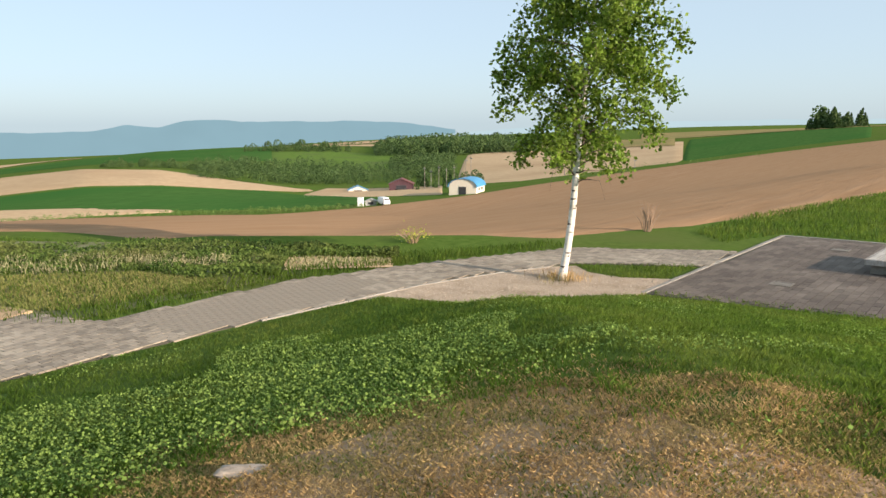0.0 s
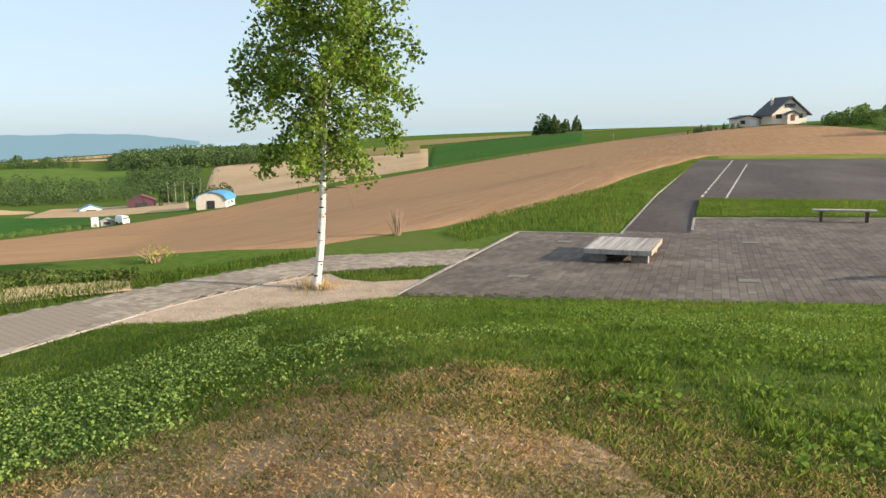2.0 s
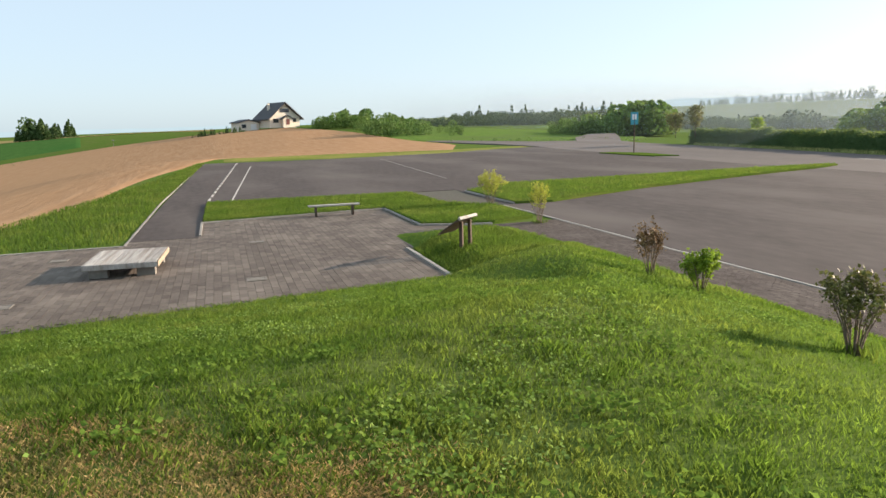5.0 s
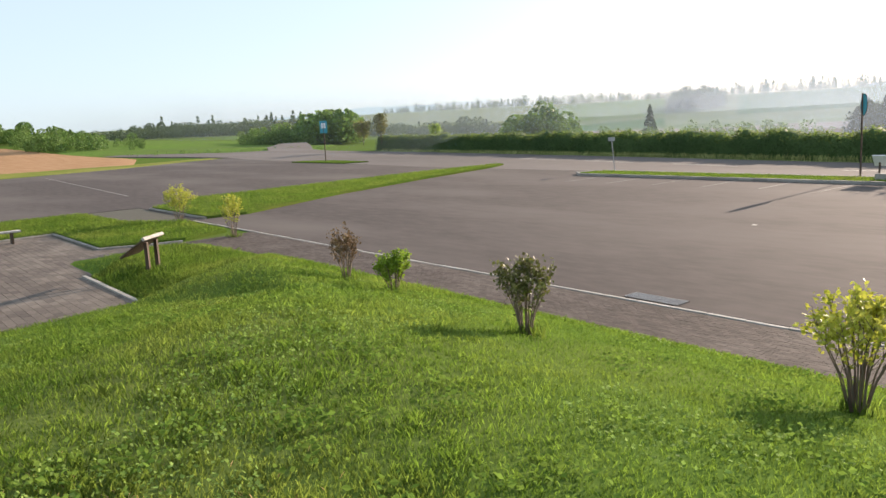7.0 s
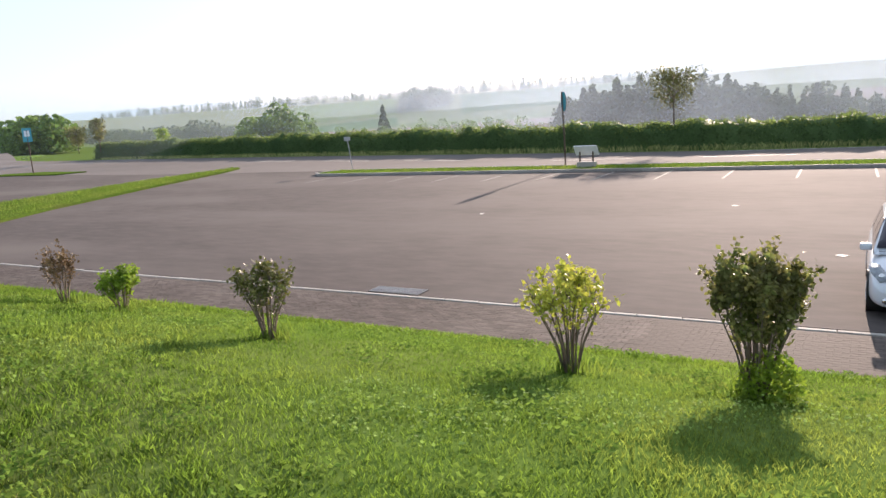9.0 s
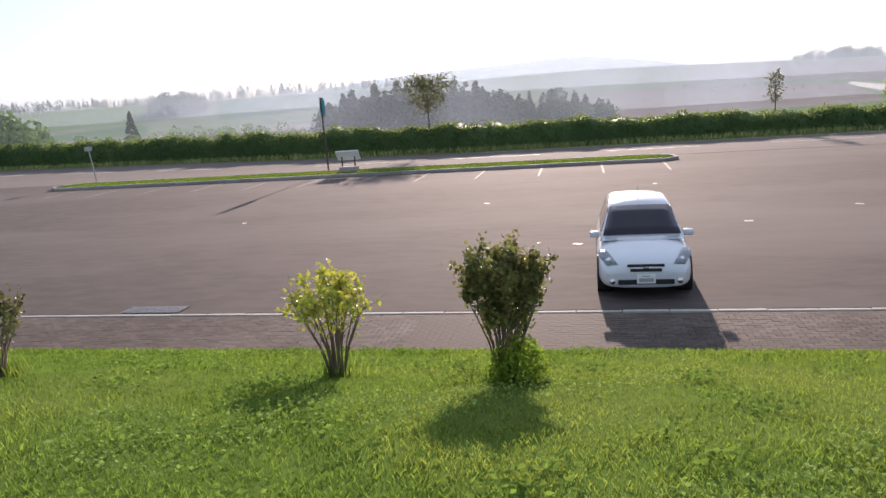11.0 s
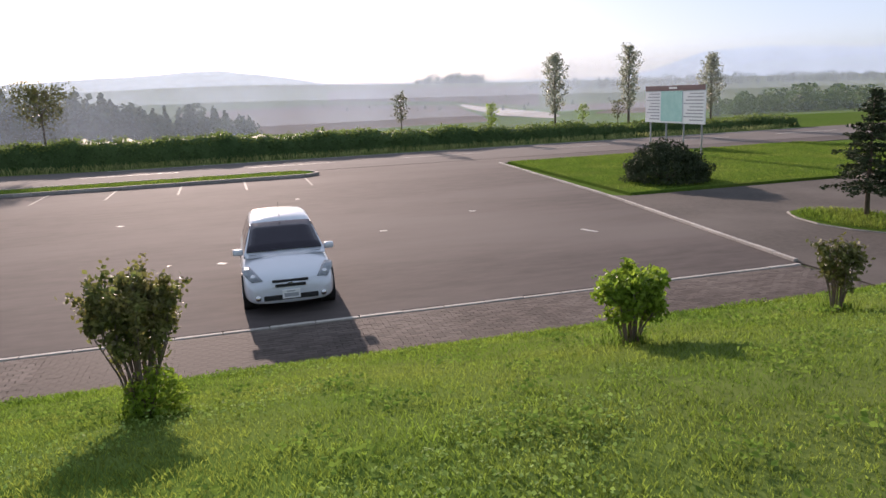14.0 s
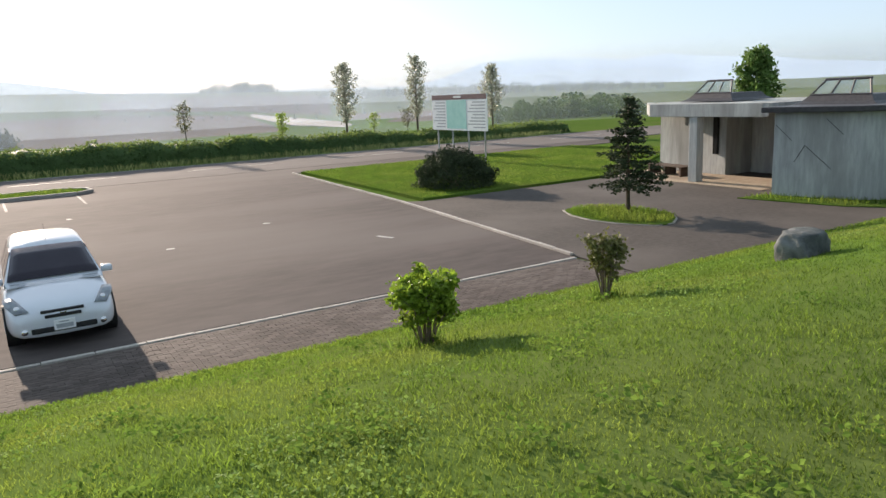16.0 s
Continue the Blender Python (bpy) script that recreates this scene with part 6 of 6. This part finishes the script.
def rock(name, x, y, z, sx, sy, sz, label, seed, rz=0.0, material=None):
    bm = bmesh.new()
    bmesh.ops.create_icosphere(bm, subdivisions=4, radius=1)
    off = Vector((seed * 3.1, 1.7, 0.4))
    for v in bm.verts:
        n1 = noise.noise(v.co * 1.1 + off) * 0.35 + noise.noise(v.co * 2.7 + off) * 0.14 + noise.noise(v.co * 7 + off) * 0.07
        v.co *= 0.9 + n1
        for ax, s in ((0, 0.66), (1, 0.68), (2, 0.62)):
            v.co[ax] = max(-s, min(s, v.co[ax])) + 0.15 * v.co[ax]
        v.co = Vector((v.co.x * sx, v.co.y * sy, v.co.z * sz))
    me = bpy.data.meshes.new(name)
    bm.to_mesh(me)
    bm.free()
    me.materials.append(material or M["boulder"])
    me.polygons.foreach_set("use_smooth", [True] * len(me.polygons))
    ob = new(name, me)
    ob.matrix_basis = pose(x, y, z, 0, 0, rz)
    return tagged(ob, label, "rock")


M["boulder"] = mat("grey_green_boulder", (0.042, 0.048, 0.046), (0.095, 0.105, 0.10), 6.0, 0.85, 1.0, (0.20, 0.21, 0.20), 0.3, bump_dist=0.04)
rock("boulder", 7.0, -10.12, float(height(7.0, -10.12)) + 0.04, 0.33, 0.48, 0.47, "large grey-green boulder on the grass", 1, 8)
rock("flat_stone", -3.72, 2.6, float(height(-3.72, 2.6)) + 0.005, 0.11, 0.25, 0.035, "flat pale stone in bare soil", 2, 125, M["stone"])


# ---- parked car ----
M["car_paint"] = mat("white_car_paint", (0.56, 0.595, 0.64), (0.60, 0.635, 0.68), 1.0, 0.28, 0, spec=0.5)
M["car_paint"].node_tree.nodes["Principled BSDF"].inputs["Coat Weight"].default_value = 0.8
M["car_glass"] = mat("tinted_car_glass", (0.022, 0.018, 0.028), (0.034, 0.03, 0.042), 1.0, 0.08, 0, spec=0.28)
M["lamp_glass"] = mat("headlamp_glass", (0.13, 0.15, 0.17), (0.26, 0.29, 0.31), 9.0, 0.12, 0.2, spec=0.6)
M["chrome"] = mat("chrome", (0.62, 0.62, 0.62), (0.7, 0.7, 0.7), 4.0, 0.15, 0, metal=1.0)
M["rim"] = mat("alloy_rim", (0.38, 0.39, 0.40), (0.48, 0.49, 0.50), 8.0, 0.35, 0, metal=0.9)


def loft(sections, close=True):
    bm = bmesh.new()
    rows = [[bm.verts.new(p) for p in s] for s in sections]
    n = len(rows[0])
    for r0, r1 in zip(rows, rows[1:]):
        for k in range(n if close else n - 1):
            bm.faces.new((r0[k], r0[(k + 1) % n], r1[(k + 1) % n], r1[k]))
    if close:
        bm.faces.new(rows[0][::-1])
        bm.faces.new(rows[-1])
    bmesh.ops.recalc_face_normals(bm, faces=bm.faces)
    return bm


def rounded(ob, levels=2):
    m = ob.modifiers.new("round", "SUBSURF")
    m.levels = m.render_levels = levels
    return ob


def sheet(pts_rows, lift):
    """A thin curved panel through rows of points, with a little thickness."""
    bm = loft(pts_rows, False)
    bmesh.ops.solidify(bm, geom=bm.faces[:], thickness=lift)
    return bm


def car():
    c = tagged(empty("car", (14.15, -0.66, 0.0)), "parked white estate car facing the walk", "car")
    X = (0.0, 0.05, 0.18, 0.42, 0.8, 1.2, 1.9, 2.8, 3.6, 4.1, 4.38, 4.48)
    HW = (0.60, 0.70, 0.79, 0.845, 0.862, 0.868, 0.87, 0.87, 0.868, 0.85, 0.80, 0.72)
    TOP = (0.56, 0.66, 0.735, 0.80, 0.88, 0.965, 0.985, 0.99, 1.0, 1.0, 0.98, 0.90)
    LOW = (0.26, 0.22, 0.20, 0.19, 0.19, 0.19, 0.19, 0.19, 0.19, 0.2, 0.24, 0.32)
    secs = []
    for x, w, t, l in zip(X, HW, TOP, LOW):
        half = [(w * 0.80, l), (w * 0.97, l + 0.06), (w, l + 0.2), (w * 1.0, 0.55 if t > 0.62 else (l + t) / 2 + 0.05), (w * 0.975, t - 0.13), (w * 0.90, t - 0.045), (w * 0.55, t + 0.005), (0, t + 0.02)]
        secs.append([(x, y, z) for y, z in half] + [(x, -y, z) for y, z in half[-2::-1]])
    rounded(part("body", loft(secs), M["car_paint"], c, "", True), 1)
    # cabin: pillars and roof
    cab = [(1.02, 0.77, 0.93, 0.93), (1.14, 0.765, 0.94, 0.985), (1.98, 0.60, 0.94, 1.385), (2.25, 0.585, 0.94, 1.445), (2.9, 0.58, 0.94, 1.47), (3.6, 0.57, 0.94, 1.43), (4.02, 0.56, 0.94, 1.37), (4.40, 0.68, 0.94, 0.99), (4.44, 0.70, 0.92, 0.95)]
    cab = [(x, w, b, b + (t - b) * 1.2) for x, w, b, t in cab]
    secs = []
    for x, w, b, t in cab:
        wb = 0.795 if 1.1 < x < 4.2 else 0.75
        f = (t - b) / 0.5
        half = [(wb, b), (wb + (w - wb) * 0.5, b + (t - b) * 0.5), (w + 0.02, t - 0.05 * f), (w - 0.06, t - 0.008), (w * 0.5, t + 0.012 * f), (0, t + 0.02 * f)]
        secs.append([(x, y, z) for y, z in half] + [(x, -y, z) for y, z in half[-2::-1]])
    part("roof", loft(secs), M["car_paint"], c, "rounded white roof", True)
    ws = []
    for f in np.linspace(0.02, 0.96, 5):
        x, z, w = 1.14 + (1.98 - 1.14) * f, 0.99 + 0.48 * f, (0.755 - 0.165 * f) * 0.985
        ws.append([(x - 0.012 - 0.035 * (1 - (y / w) ** 2) * 0.4, y, z + 0.022 + 0.014 * (1 - (y / w) ** 2)) for y in np.linspace(-w, w, 9)])
    part("windscreen", sheet(ws, 0.006), M["car_glass"], c, "dark reflecting windscreen", True)
    for s in (-1, 1):
        for x0, x1 in ((1.55, 2.42), (2.5, 3.32), (3.4, 3.95)):
            rows = []
            for f in (0.12, 0.5, 0.86):
                xa = x0 + (0.42 * f if x0 < 1.6 else 0)
                xb = x1 - (0.25 * f if x1 > 3.9 else 0)
                y = (0.795 + (0.585 - 0.795) * f) + 0.012
                rows.append([(x, s * y, 0.95 + 0.56 * f) for x in (xa, (xa + xb) / 2, xb)])
            part("side_window", sheet(rows, 0.006), M["car_glass"], c)
        # headlamp: a swept lens on the wing
        rows = []
        for f in np.linspace(0, 1, 5):
            x = 0.07 + 0.50 * f
            w0, w1 = 0.50 + 0.20 * f, 0.70 + 0.15 * min(1, f * 1.6)
            z = 0.645 + 0.17 * f
            rows.append([(x + 0.02 * k, s * (w0 + (w1 - w0) * k / 3), z + 0.040 - 0.030 * (k / 3) ** 2 * (1 - 0.3 * f)) for k in range(4)])
        lampo = part("headlight", sheet(rows, 0.012), M["lamp_glass"], c, "clear swept headlamp", True)
        bm = bmesh.new()
        bmesh.ops.create_uvsphere(bm, u_segments=12, v_segments=8, radius=0.055, matrix=pose(0.27, s * 0.66, 0.71))
        part("reflector", bm, M["chrome"], lampo, "", True)
        bm = bmesh.new()
        cyl(bm, (0.06, s * 0.60, 0.36), (-0.005 + 0.02, s * 0.60, 0.36), 0.055, 0.05, 16)
        part("fog_lamp", bm, M["chrome"], c, "round fog lamp", True)
        bm = block(1.32, 1.46, 0.80 if s > 0 else -1.0, 1.0 if s > 0 else -0.80, 0.93, 1.06, 0.04)
        part("door_mirror", bm, M["car_paint"], c, "white door mirror", True)
        for x in (0.84, 3.46):
            wheel = part("wheel", tube(bmesh.new(), [(x, s * 0.66, 0.31), (x, s * 0.70, 0.31), (x, s * 0.83, 0.31), (x, s * 0.85, 0.31)], [0.29, 0.315, 0.315, 0.285], 28), M["black"], c, "black tyre", True)
            part("rim", tube(bmesh.new(), [(x, s * 0.84, 0.31), (x, s * 0.856, 0.31)], [0.205, 0.19], 20), M["rim"], wheel, "silver alloy rim")
            bm = bmesh.new()
            for k in range(5):
                a = k * 1.257
                cyl(bm, (x, s * 0.857, 0.31), (x + math.cos(a) * 0.19, s * 0.857, 0.31 + math.sin(a) * 0.19), 0.03, 0.02, 6)
            part("spokes", bm, M["rim"], wheel)
            # Arch is not cut out; a black disc stands in for its shade.
            arch = bmesh.new()
            cyl(arch, (x, s * 0.60, 0.33), (x, s * 0.873, 0.33), 0.36, 0.36, 28)
            part("arch_shade_disc", arch, M["black"], c, "black disc in place of the shaded wheel arch")
    part("grille", block(0.02, 0.14, -0.33, 0.33, 0.628, 0.672, 0.012), M["black"], c, "upper slot grille")
    part("grille", block(-0.008, 0.14, -0.28, 0.28, 0.545, 0.60, 0.012), M["black"], c, "lower slot grille")
    part("badge", block(-0.002, 0.05, -0.05, 0.05, 0.60, 0.635, 0.01), M["chrome"], c, "plain oval badge")
    part("air_intake", block(-0.006, 0.16, -0.50, 0.50, 0.30, 0.40, 0.02), M["black"], c, "dark lower air intake")
    p = part("number_plate", block(-0.035, -0.012, -0.165, 0.165, 0.33, 0.495, 0.004), M["white"], c, "white number plate")
    part("plate_bar", block(-0.038, -0.0355, -0.07, 0.08, 0.455, 0.475), M["print"], p)
    part("plate_bar", block(-0.038, -0.0355, -0.13, 0.13, 0.36, 0.43), M["print"], p)
    part("antenna", cyl(bmesh.new(), (2.15, 0.0, 1.52), (2.35, 0.0, 1.82), 0.006, 0.003, 6), M["black"], c, "thin roof aerial")
    for y in (-0.30, 0.22):
        part("wiper", cyl(bmesh.new(), (1.16, y, 1.035), (1.32, y + 0.42, 1.115), 0.008, 0.006, 5), M["black"], c)
    part("shut_line", block(1.10, 1.11, -0.70, 0.70, 0.945, 0.972), M["black"], c, "dark bonnet gap below the windscreen")


car()

# ---- houses on the hill and in the valley ----
M["plaster"] = mat("cream_plaster", (0.66, 0.60, 0.50), (0.74, 0.68, 0.58), 2.0, 0.85, 0.1)
M["blue_roof"] = mat("blue_sheet_roof", (0.045, 0.22, 0.42), (0.06, 0.28, 0.50), 1.0, 0.4, 0.1, stretch=(6, 0.2, 1))
M["dark_roof"] = mat("dark_shingle_roof", (0.05, 0.05, 0.055), (0.085, 0.085, 0.09), 1.5, 0.7, 0.2)
M["red_roof"] = mat("dull_red_roof", (0.13, 0.045, 0.04), (0.18, 0.06, 0.05), 1.5, 0.6, 0.1)
M["pane"] = mat("dark_window_pane", (0.03, 0.035, 0.045), (0.05, 0.055, 0.065), 1.0, 0.1, 0, spec=0.6)


def polar(az, d, dz=0.0):
    x, y = d * math.sin(radians(az)), d * math.cos(radians(az))
    return x, y, float(height(x, y)) + dz


def gable_roof(w, L, z0, z1, eave, thick=0.25):
    """Two roof planes with their ridge along y."""
    bm = bmesh.new()
    sec = [(-w / 2 - eave, z0 - eave * (z1 - z0) / (w / 2)), (0, z1), (w / 2 + eave, z0 - eave * (z1 - z0) / (w / 2)), (w / 2 + eave, z0 - eave * (z1 - z0) / (w / 2) + thick), (0, z1 + thick), (-w / 2 - eave, z0 - eave * (z1 - z0) / (w / 2) + thick)]
    a, b = [bm.verts.new((x, -L / 2 - eave, z)) for x, z in sec], [bm.verts.new((x, L / 2 + eave, z)) for x, z in sec]
    for k in range(6):
        bm.faces.new((a[k], a[(k + 1) % 6], b[(k + 1) % 6], b[k]))
    bm.faces.new(a[::-1])
    bm.faces.new(b)
    bmesh.ops.recalc_face_normals(bm, faces=bm.faces)
    return bm


def gable_wall(w, L, z0, z1):
    bm = bmesh.new()
    sec = [(-w / 2, -1.0), (w / 2, -1.0), (w / 2, z0), (0, z1), (-w / 2, z0)]
    a, b = [bm.verts.new((x, -L / 2, z)) for x, z in sec], [bm.verts.new((x, L / 2, z)) for x, z in sec]
    for k in range(5):
        bm.faces.new((a[k], a[(k + 1) % 5], b[(k + 1) % 5], b[k]))
    bm.faces.new(a[::-1])
    bm.faces.new(b)
    bmesh.ops.recalc_face_normals(bm, faces=bm.faces)
    return bm


def window(parent, x0, x1, y, z0, z1):
    w = part("window", block(x0 - 0.12, x1 + 0.12, y - 0.1, y, z0 - 0.12, z1 + 0.12), M["dark_roof"], parent)
    part("pane", block(x0, x1, y - 0.13, y - 0.1, z0, z1), M["pane"], w)


def chalet():
    x, y, z = polar(4.6, 268)
    h = tagged(empty("chalet", (x, y, z + 1.3), 24), "cream house with a steep dark gable roof on the hill", "house")
    part("wall", gable_wall(11.5, 10, 2.4, 7.2), M["plaster"], h)
    part("roof", gable_roof(11.5, 10, 2.5, 7.35, 1.1, 0.35), M["dark_roof"], h, "steep dark roof")
    for x0, x1, z0, z1 in ((-1.6, 1.6, 4.3, 5.3), (-4.4, -2.6, 0.8, 2.0), (2.6, 4.2, 0.9, 2.1)):
        window(h, x0, x1, -5.0, z0, z1)
    porch = part("porch", gable_wall(3.6, 1.8, 1.9, 2.9), M["plaster"], h)
    porch.location = (0.2, -5.9, 0)
    pr = part("porch_roof", gable_roof(3.6, 1.8, 2.0, 3.0, 0.5, 0.2), M["dark_roof"], h)
    pr.location = (0.2, -5.9, 0)
    part("door", block(-0.5, 0.8, -6.9, -6.82, 0, 1.9), M["red_roof"], h, "dark red front door")
    part("chimney", block(-3.2, -2.5, 0.5, 1.2, 5, 7.4), M["plaster"], h)
    w = tagged(empty("garage_wing", polar(2.2, 268, 0.4), 24), "low cream side building with a flat dark roof", "building")
    part("wall", gable_wall(7.5, 6, 2.5, 3.4), M["plaster"], w)
    part("roof", gable_roof(7.5, 6, 2.6, 3.5, 0.5, 0.25), M["dark_roof"], w)
    part("garage_door", block(0.6, 2.8, -3.08, -3.0, 0, 2.1), M["white"], w, "white garage door")
    window(w, -2.6, -1.2, -3.0, 0.9, 1.9)


def barn():
    x, y, z = polar(-37.1, 186)
    b = tagged(empty("barn", (x, y, z), 20), "cream barn with a curved bright blue roof", "barn")
    b.scale = (0.84, 0.84, 0.84)
    secs = []
    for yy in (-4.6, 4.6):
        secs.append([(-4.2, yy, -1.0), (4.2, yy, -1.0), (4.2, yy, 2.2)] + [(4.2 * math.cos(a), yy, 2.2 + 2.3 * math.sin(a) ** 0.9) for a in np.linspace(0.15, math.pi - 0.15, 11)] + [(-4.2, yy, 2.2)])
    part("wall", loft(secs), M["plaster"], b)
    rows = []
    for yy in (-4.95, 4.95):
        rows.append([(4.45 * math.cos(a), yy, 2.1 + 2.55 * math.sin(a) ** 0.9) for a in np.linspace(0.02, math.pi - 0.02, 15)])
    part("roof", sheet(rows, -0.1), M["blue_roof"], b, "bright blue sheet roof")
    window(b, -1.0, 1.0, -4.6, 0.0, 2.2)
    for yy in (-2, 1):
        part("window", block(4.2, 4.26, yy, yy + 1.2, 1.1, 1.9), M["pane"], b)


def shed(az, d, w, L, h, wall, roof, label, rz=0.0):
    x, y, z = polar(az, d)
    s = tagged(empty("shed", (x, y, z), rz), label, "shed")
    part("wall", gable_wall(w, L, h, h + 0.2 * w), wall, s)
    part("roof", gable_roof(w, L, h + 0.05, h + 0.2 * w + 0.08, 0.3, 0.15), roof, s)
    window(s, -w * 0.2, w * 0.2, -L / 2, 0.4, h * 0.8)


chalet()
barn()
shed(-44.6, 169, 2.4, 1.8, 0.9, M["concrete"], M["concrete"], "small grey field shed", 40)
shed(-42.2, 232, 7.5, 6, 2.0, M["maroon"], M["red_roof"], "farm shed with a dull red roof", 40)
shed(-45.6, 236, 6, 3, 0.6, M["plaster"], M["blue_roof"], "low farm building with a blue roof", 50)
part("body", block(-0.6, 0.6, -0.6, 0.6, 0, 2.0, 0.05), M["white"], tagged(empty("white_cabin", polar(-45.4, 168), 30), "small white cabin beside the field", "cabin"))
x, y, z = polar(-43.6, 167)
van = tagged(empty("van", (x, y, z + 0.05), 70), "small white van parked at the field edge", "van")
part("body", loft_box([(-0.75, 0.75, -1.6, 1.6, 0.3), (-0.78, 0.78, -1.65, 1.65, 0.9), (-0.66, 0.66, -1.2, 1.5, 1.75)]), M["white"], van)
part("windscreen", block(-0.62, 0.62, -1.5, -1.35, 1.0, 1.5), M["pane"], van)
for sx in (-0.76, 0.76):
    for sy in (-1.0, 1.0):
        part("wheel", tube(bmesh.new(), [(sx - 0.08, sy, 0.28), (sx + 0.08, sy, 0.28)], [0.28, 0.28], 14), M["black"], van)
for az, d, hh in ((-40.4, 226, 7), (-39.9, 230, 6), (-39.3, 224, 7), (-38.7, 228, 6), (-38.1, 226, 6.5), (-37.2, 220, 8.5), (-36.8, 214, 9), (-29.6, 235, 5), (-24.4, 245, 3), (-6.9, 290, 3)):
    x, y, z = polar(az, d)
    u = tagged(empty("utility_pole", (x, y, z)), "thin grey utility pole", "utility pole", "poles in the valley")
    part("pole", cyl(bmesh.new(), (0, 0, -0.5), (0, 0, hh), 0.10, 0.07, 8), M["kerb"], u)
    part("crossarm", block(-0.6, 0.6, -0.05, 0.05, hh - 0.7, hh - 0.55), M["steel"], u)


# ---- vegetable plot and small growth ----
def plot_plants():
    """Rough garden growth behind the side path: leafy band, seed heads, stubble, mown strip."""
    r = np.random.default_rng(141)

    def sector(n, az0, az1, near, far):
        az = r.uniform(az0, az1, n)
        lo, hi = np.interp(az, *near), np.interp(az, *far)
        d = lo + (hi - lo) * r.uniform(0, 1, n)
        a = np.radians(az)
        return d * np.sin(a), d * np.cos(a)

    x, y = sector(26000, -76, -42.5, ((-76, -62, -58, -52, -51, -43), (23.5, 21.5, 19.6, 19.6, 22.3, 21.6)), ((-76, -65, -52, -43), (28.6, 28.4, 23.8, 22.6)))
    lump = np.sin(x * 1.9 + np.sin(y * 1.3)) * np.sin(y * 2.3 + np.sin(x))
    z = r.uniform(0.0, 1.0, len(x)) * (0.24 + 0.12 * lump)
    c = np.stack([x, y, height(x, y) + 0.03 + z], 1)
    tagged(new("vegetable_plants", quads("vegetable_plants", c, r.uniform(0.05, 0.12, len(c)), M["plot_leaf"], r, 0.2)), "rough dark green leafy vegetables and weeds", "vegetables", kind="stuff")
    x, y = sector(2600, -76, -53, ((-76, -56), (22.6, 21.2)), ((-76, -60, -53), (25.6, 23.4, 21.6)))
    k = np.sin(x * 2.2) * np.sin(y * 3.0 + x) > -0.35
    tagged(new("seed_heads", blades("seed_heads", x[k], y[k], height(x[k], y[k]) + 0.1, 0.20, M["seed"], r, 0.014, 0.5)), "pale bleached seed heads over the plot", "weeds", kind="stuff")
    x, y = sector(15000, -77, -56, ((-77, -66, -58), (18.5, 17.6, 18.4)), ((-77, -62, -57), (23.3, 21.4, 19.6)))
    tagged(new("mown_strip", blades("mown_strip", x, y, height(x, y) + 0.04, 0.07, M["mown"], r, 0.03, 1.0)), "olive mown grass strip beside the plot", "grass", kind="stuff")
    x, y = sector(1800, -51.2, -43.2, ((-51.2, -43.2), (20.4, 20.9)), ((-51.2, -43.2), (22.6, 21.9)))
    tagged(new("stubble", blades("stubble", x, y, height(x, y) + 0.06, 0.06, M["seed"], r, 0.03, 0.9)), "dry brown stubble on a garden bed", "stubble", kind="stuff")


structure(new("stubble_bed", grid_mesh("stubble_bed", *(lambda d, a: (d * np.sin(a), d * np.cos(a), 0.0 + 0.04 * np.abs(np.sin(d * 9)) + 0 * a))(*np.meshgrid(np.linspace(20.3, 22.6, 60), np.radians(np.linspace(-51.4, -43, 12)))), M["pale_soil"])), "dry ridged soil of a garden bed", "soil bed")
M["plot_leaf"] = mat("garden_leaf", (0.06, 0.11, 0.025), (0.13, 0.19, 0.045), 0.5, 0.85, 0, (0.16, 0.17, 0.06), 0.4, island=0.45, translucent=0.35, spec=0.1)
M["seed"] = mat("bleached_stalk", (0.30, 0.29, 0.15), (0.42, 0.39, 0.23), 2.0, 0.8, 0, island=0.3, translucent=0.3)
M["mown"] = mat("mown_grass", (0.17, 0.18, 0.055), (0.28, 0.27, 0.095), 0.6, 0.85, 0, (0.14, 0.19, 0.045), 0.5, island=0.3, translucent=0.3)
M["pale_flower"] = mat("cream_petals", (0.55, 0.52, 0.40), (0.68, 0.64, 0.50), 3.0, 0.8, 0, island=0.2, translucent=0.3)
M["dry_stem"] = mat("dry_stem", (0.30, 0.20, 0.14), (0.42, 0.30, 0.22), 5.0, 0.8, 0)
plot_plants()


def dead_bush(x, y, tall, label, seed, leaf=None):
    r = np.random.default_rng(seed)
    t = tagged(empty("bush", at_ground(x, y)), label, "bush")
    ends = []
    for k in range(34):
        bm = bmesh.new()
        a, w = r.uniform(0, 6.28), r.uniform(0.1, 0.6)
        p = (math.cos(a) * w, math.sin(a) * w, tall * r.uniform(0.6, 1))
        tube(bm, [(math.cos(a) * 0.08, math.sin(a) * 0.08, -0.1), (p[0] * 0.5, p[1] * 0.5, p[2] * 0.55), p], [0.02, 0.012, 0.005], 4)
        ends.append(p)
        part("stem", bm, M["dry_stem"], t)
    if leaf:
        c = np.array(ends)[r.integers(0, len(ends), 260)] + r.normal(size=(260, 3)) * 0.10
        part("foliage", quads("foliage", c, r.uniform(0.03, 0.07, 260), leaf, r), None, t)


dead_bush(-11.2, 26.0, 1.15, "dry bare reddish bush at the field edge", 151)
dead_bush(-16.4, 18.6, 0.4, "low yellow flowering bush at the field edge", 152, M["yellow_leaf"])
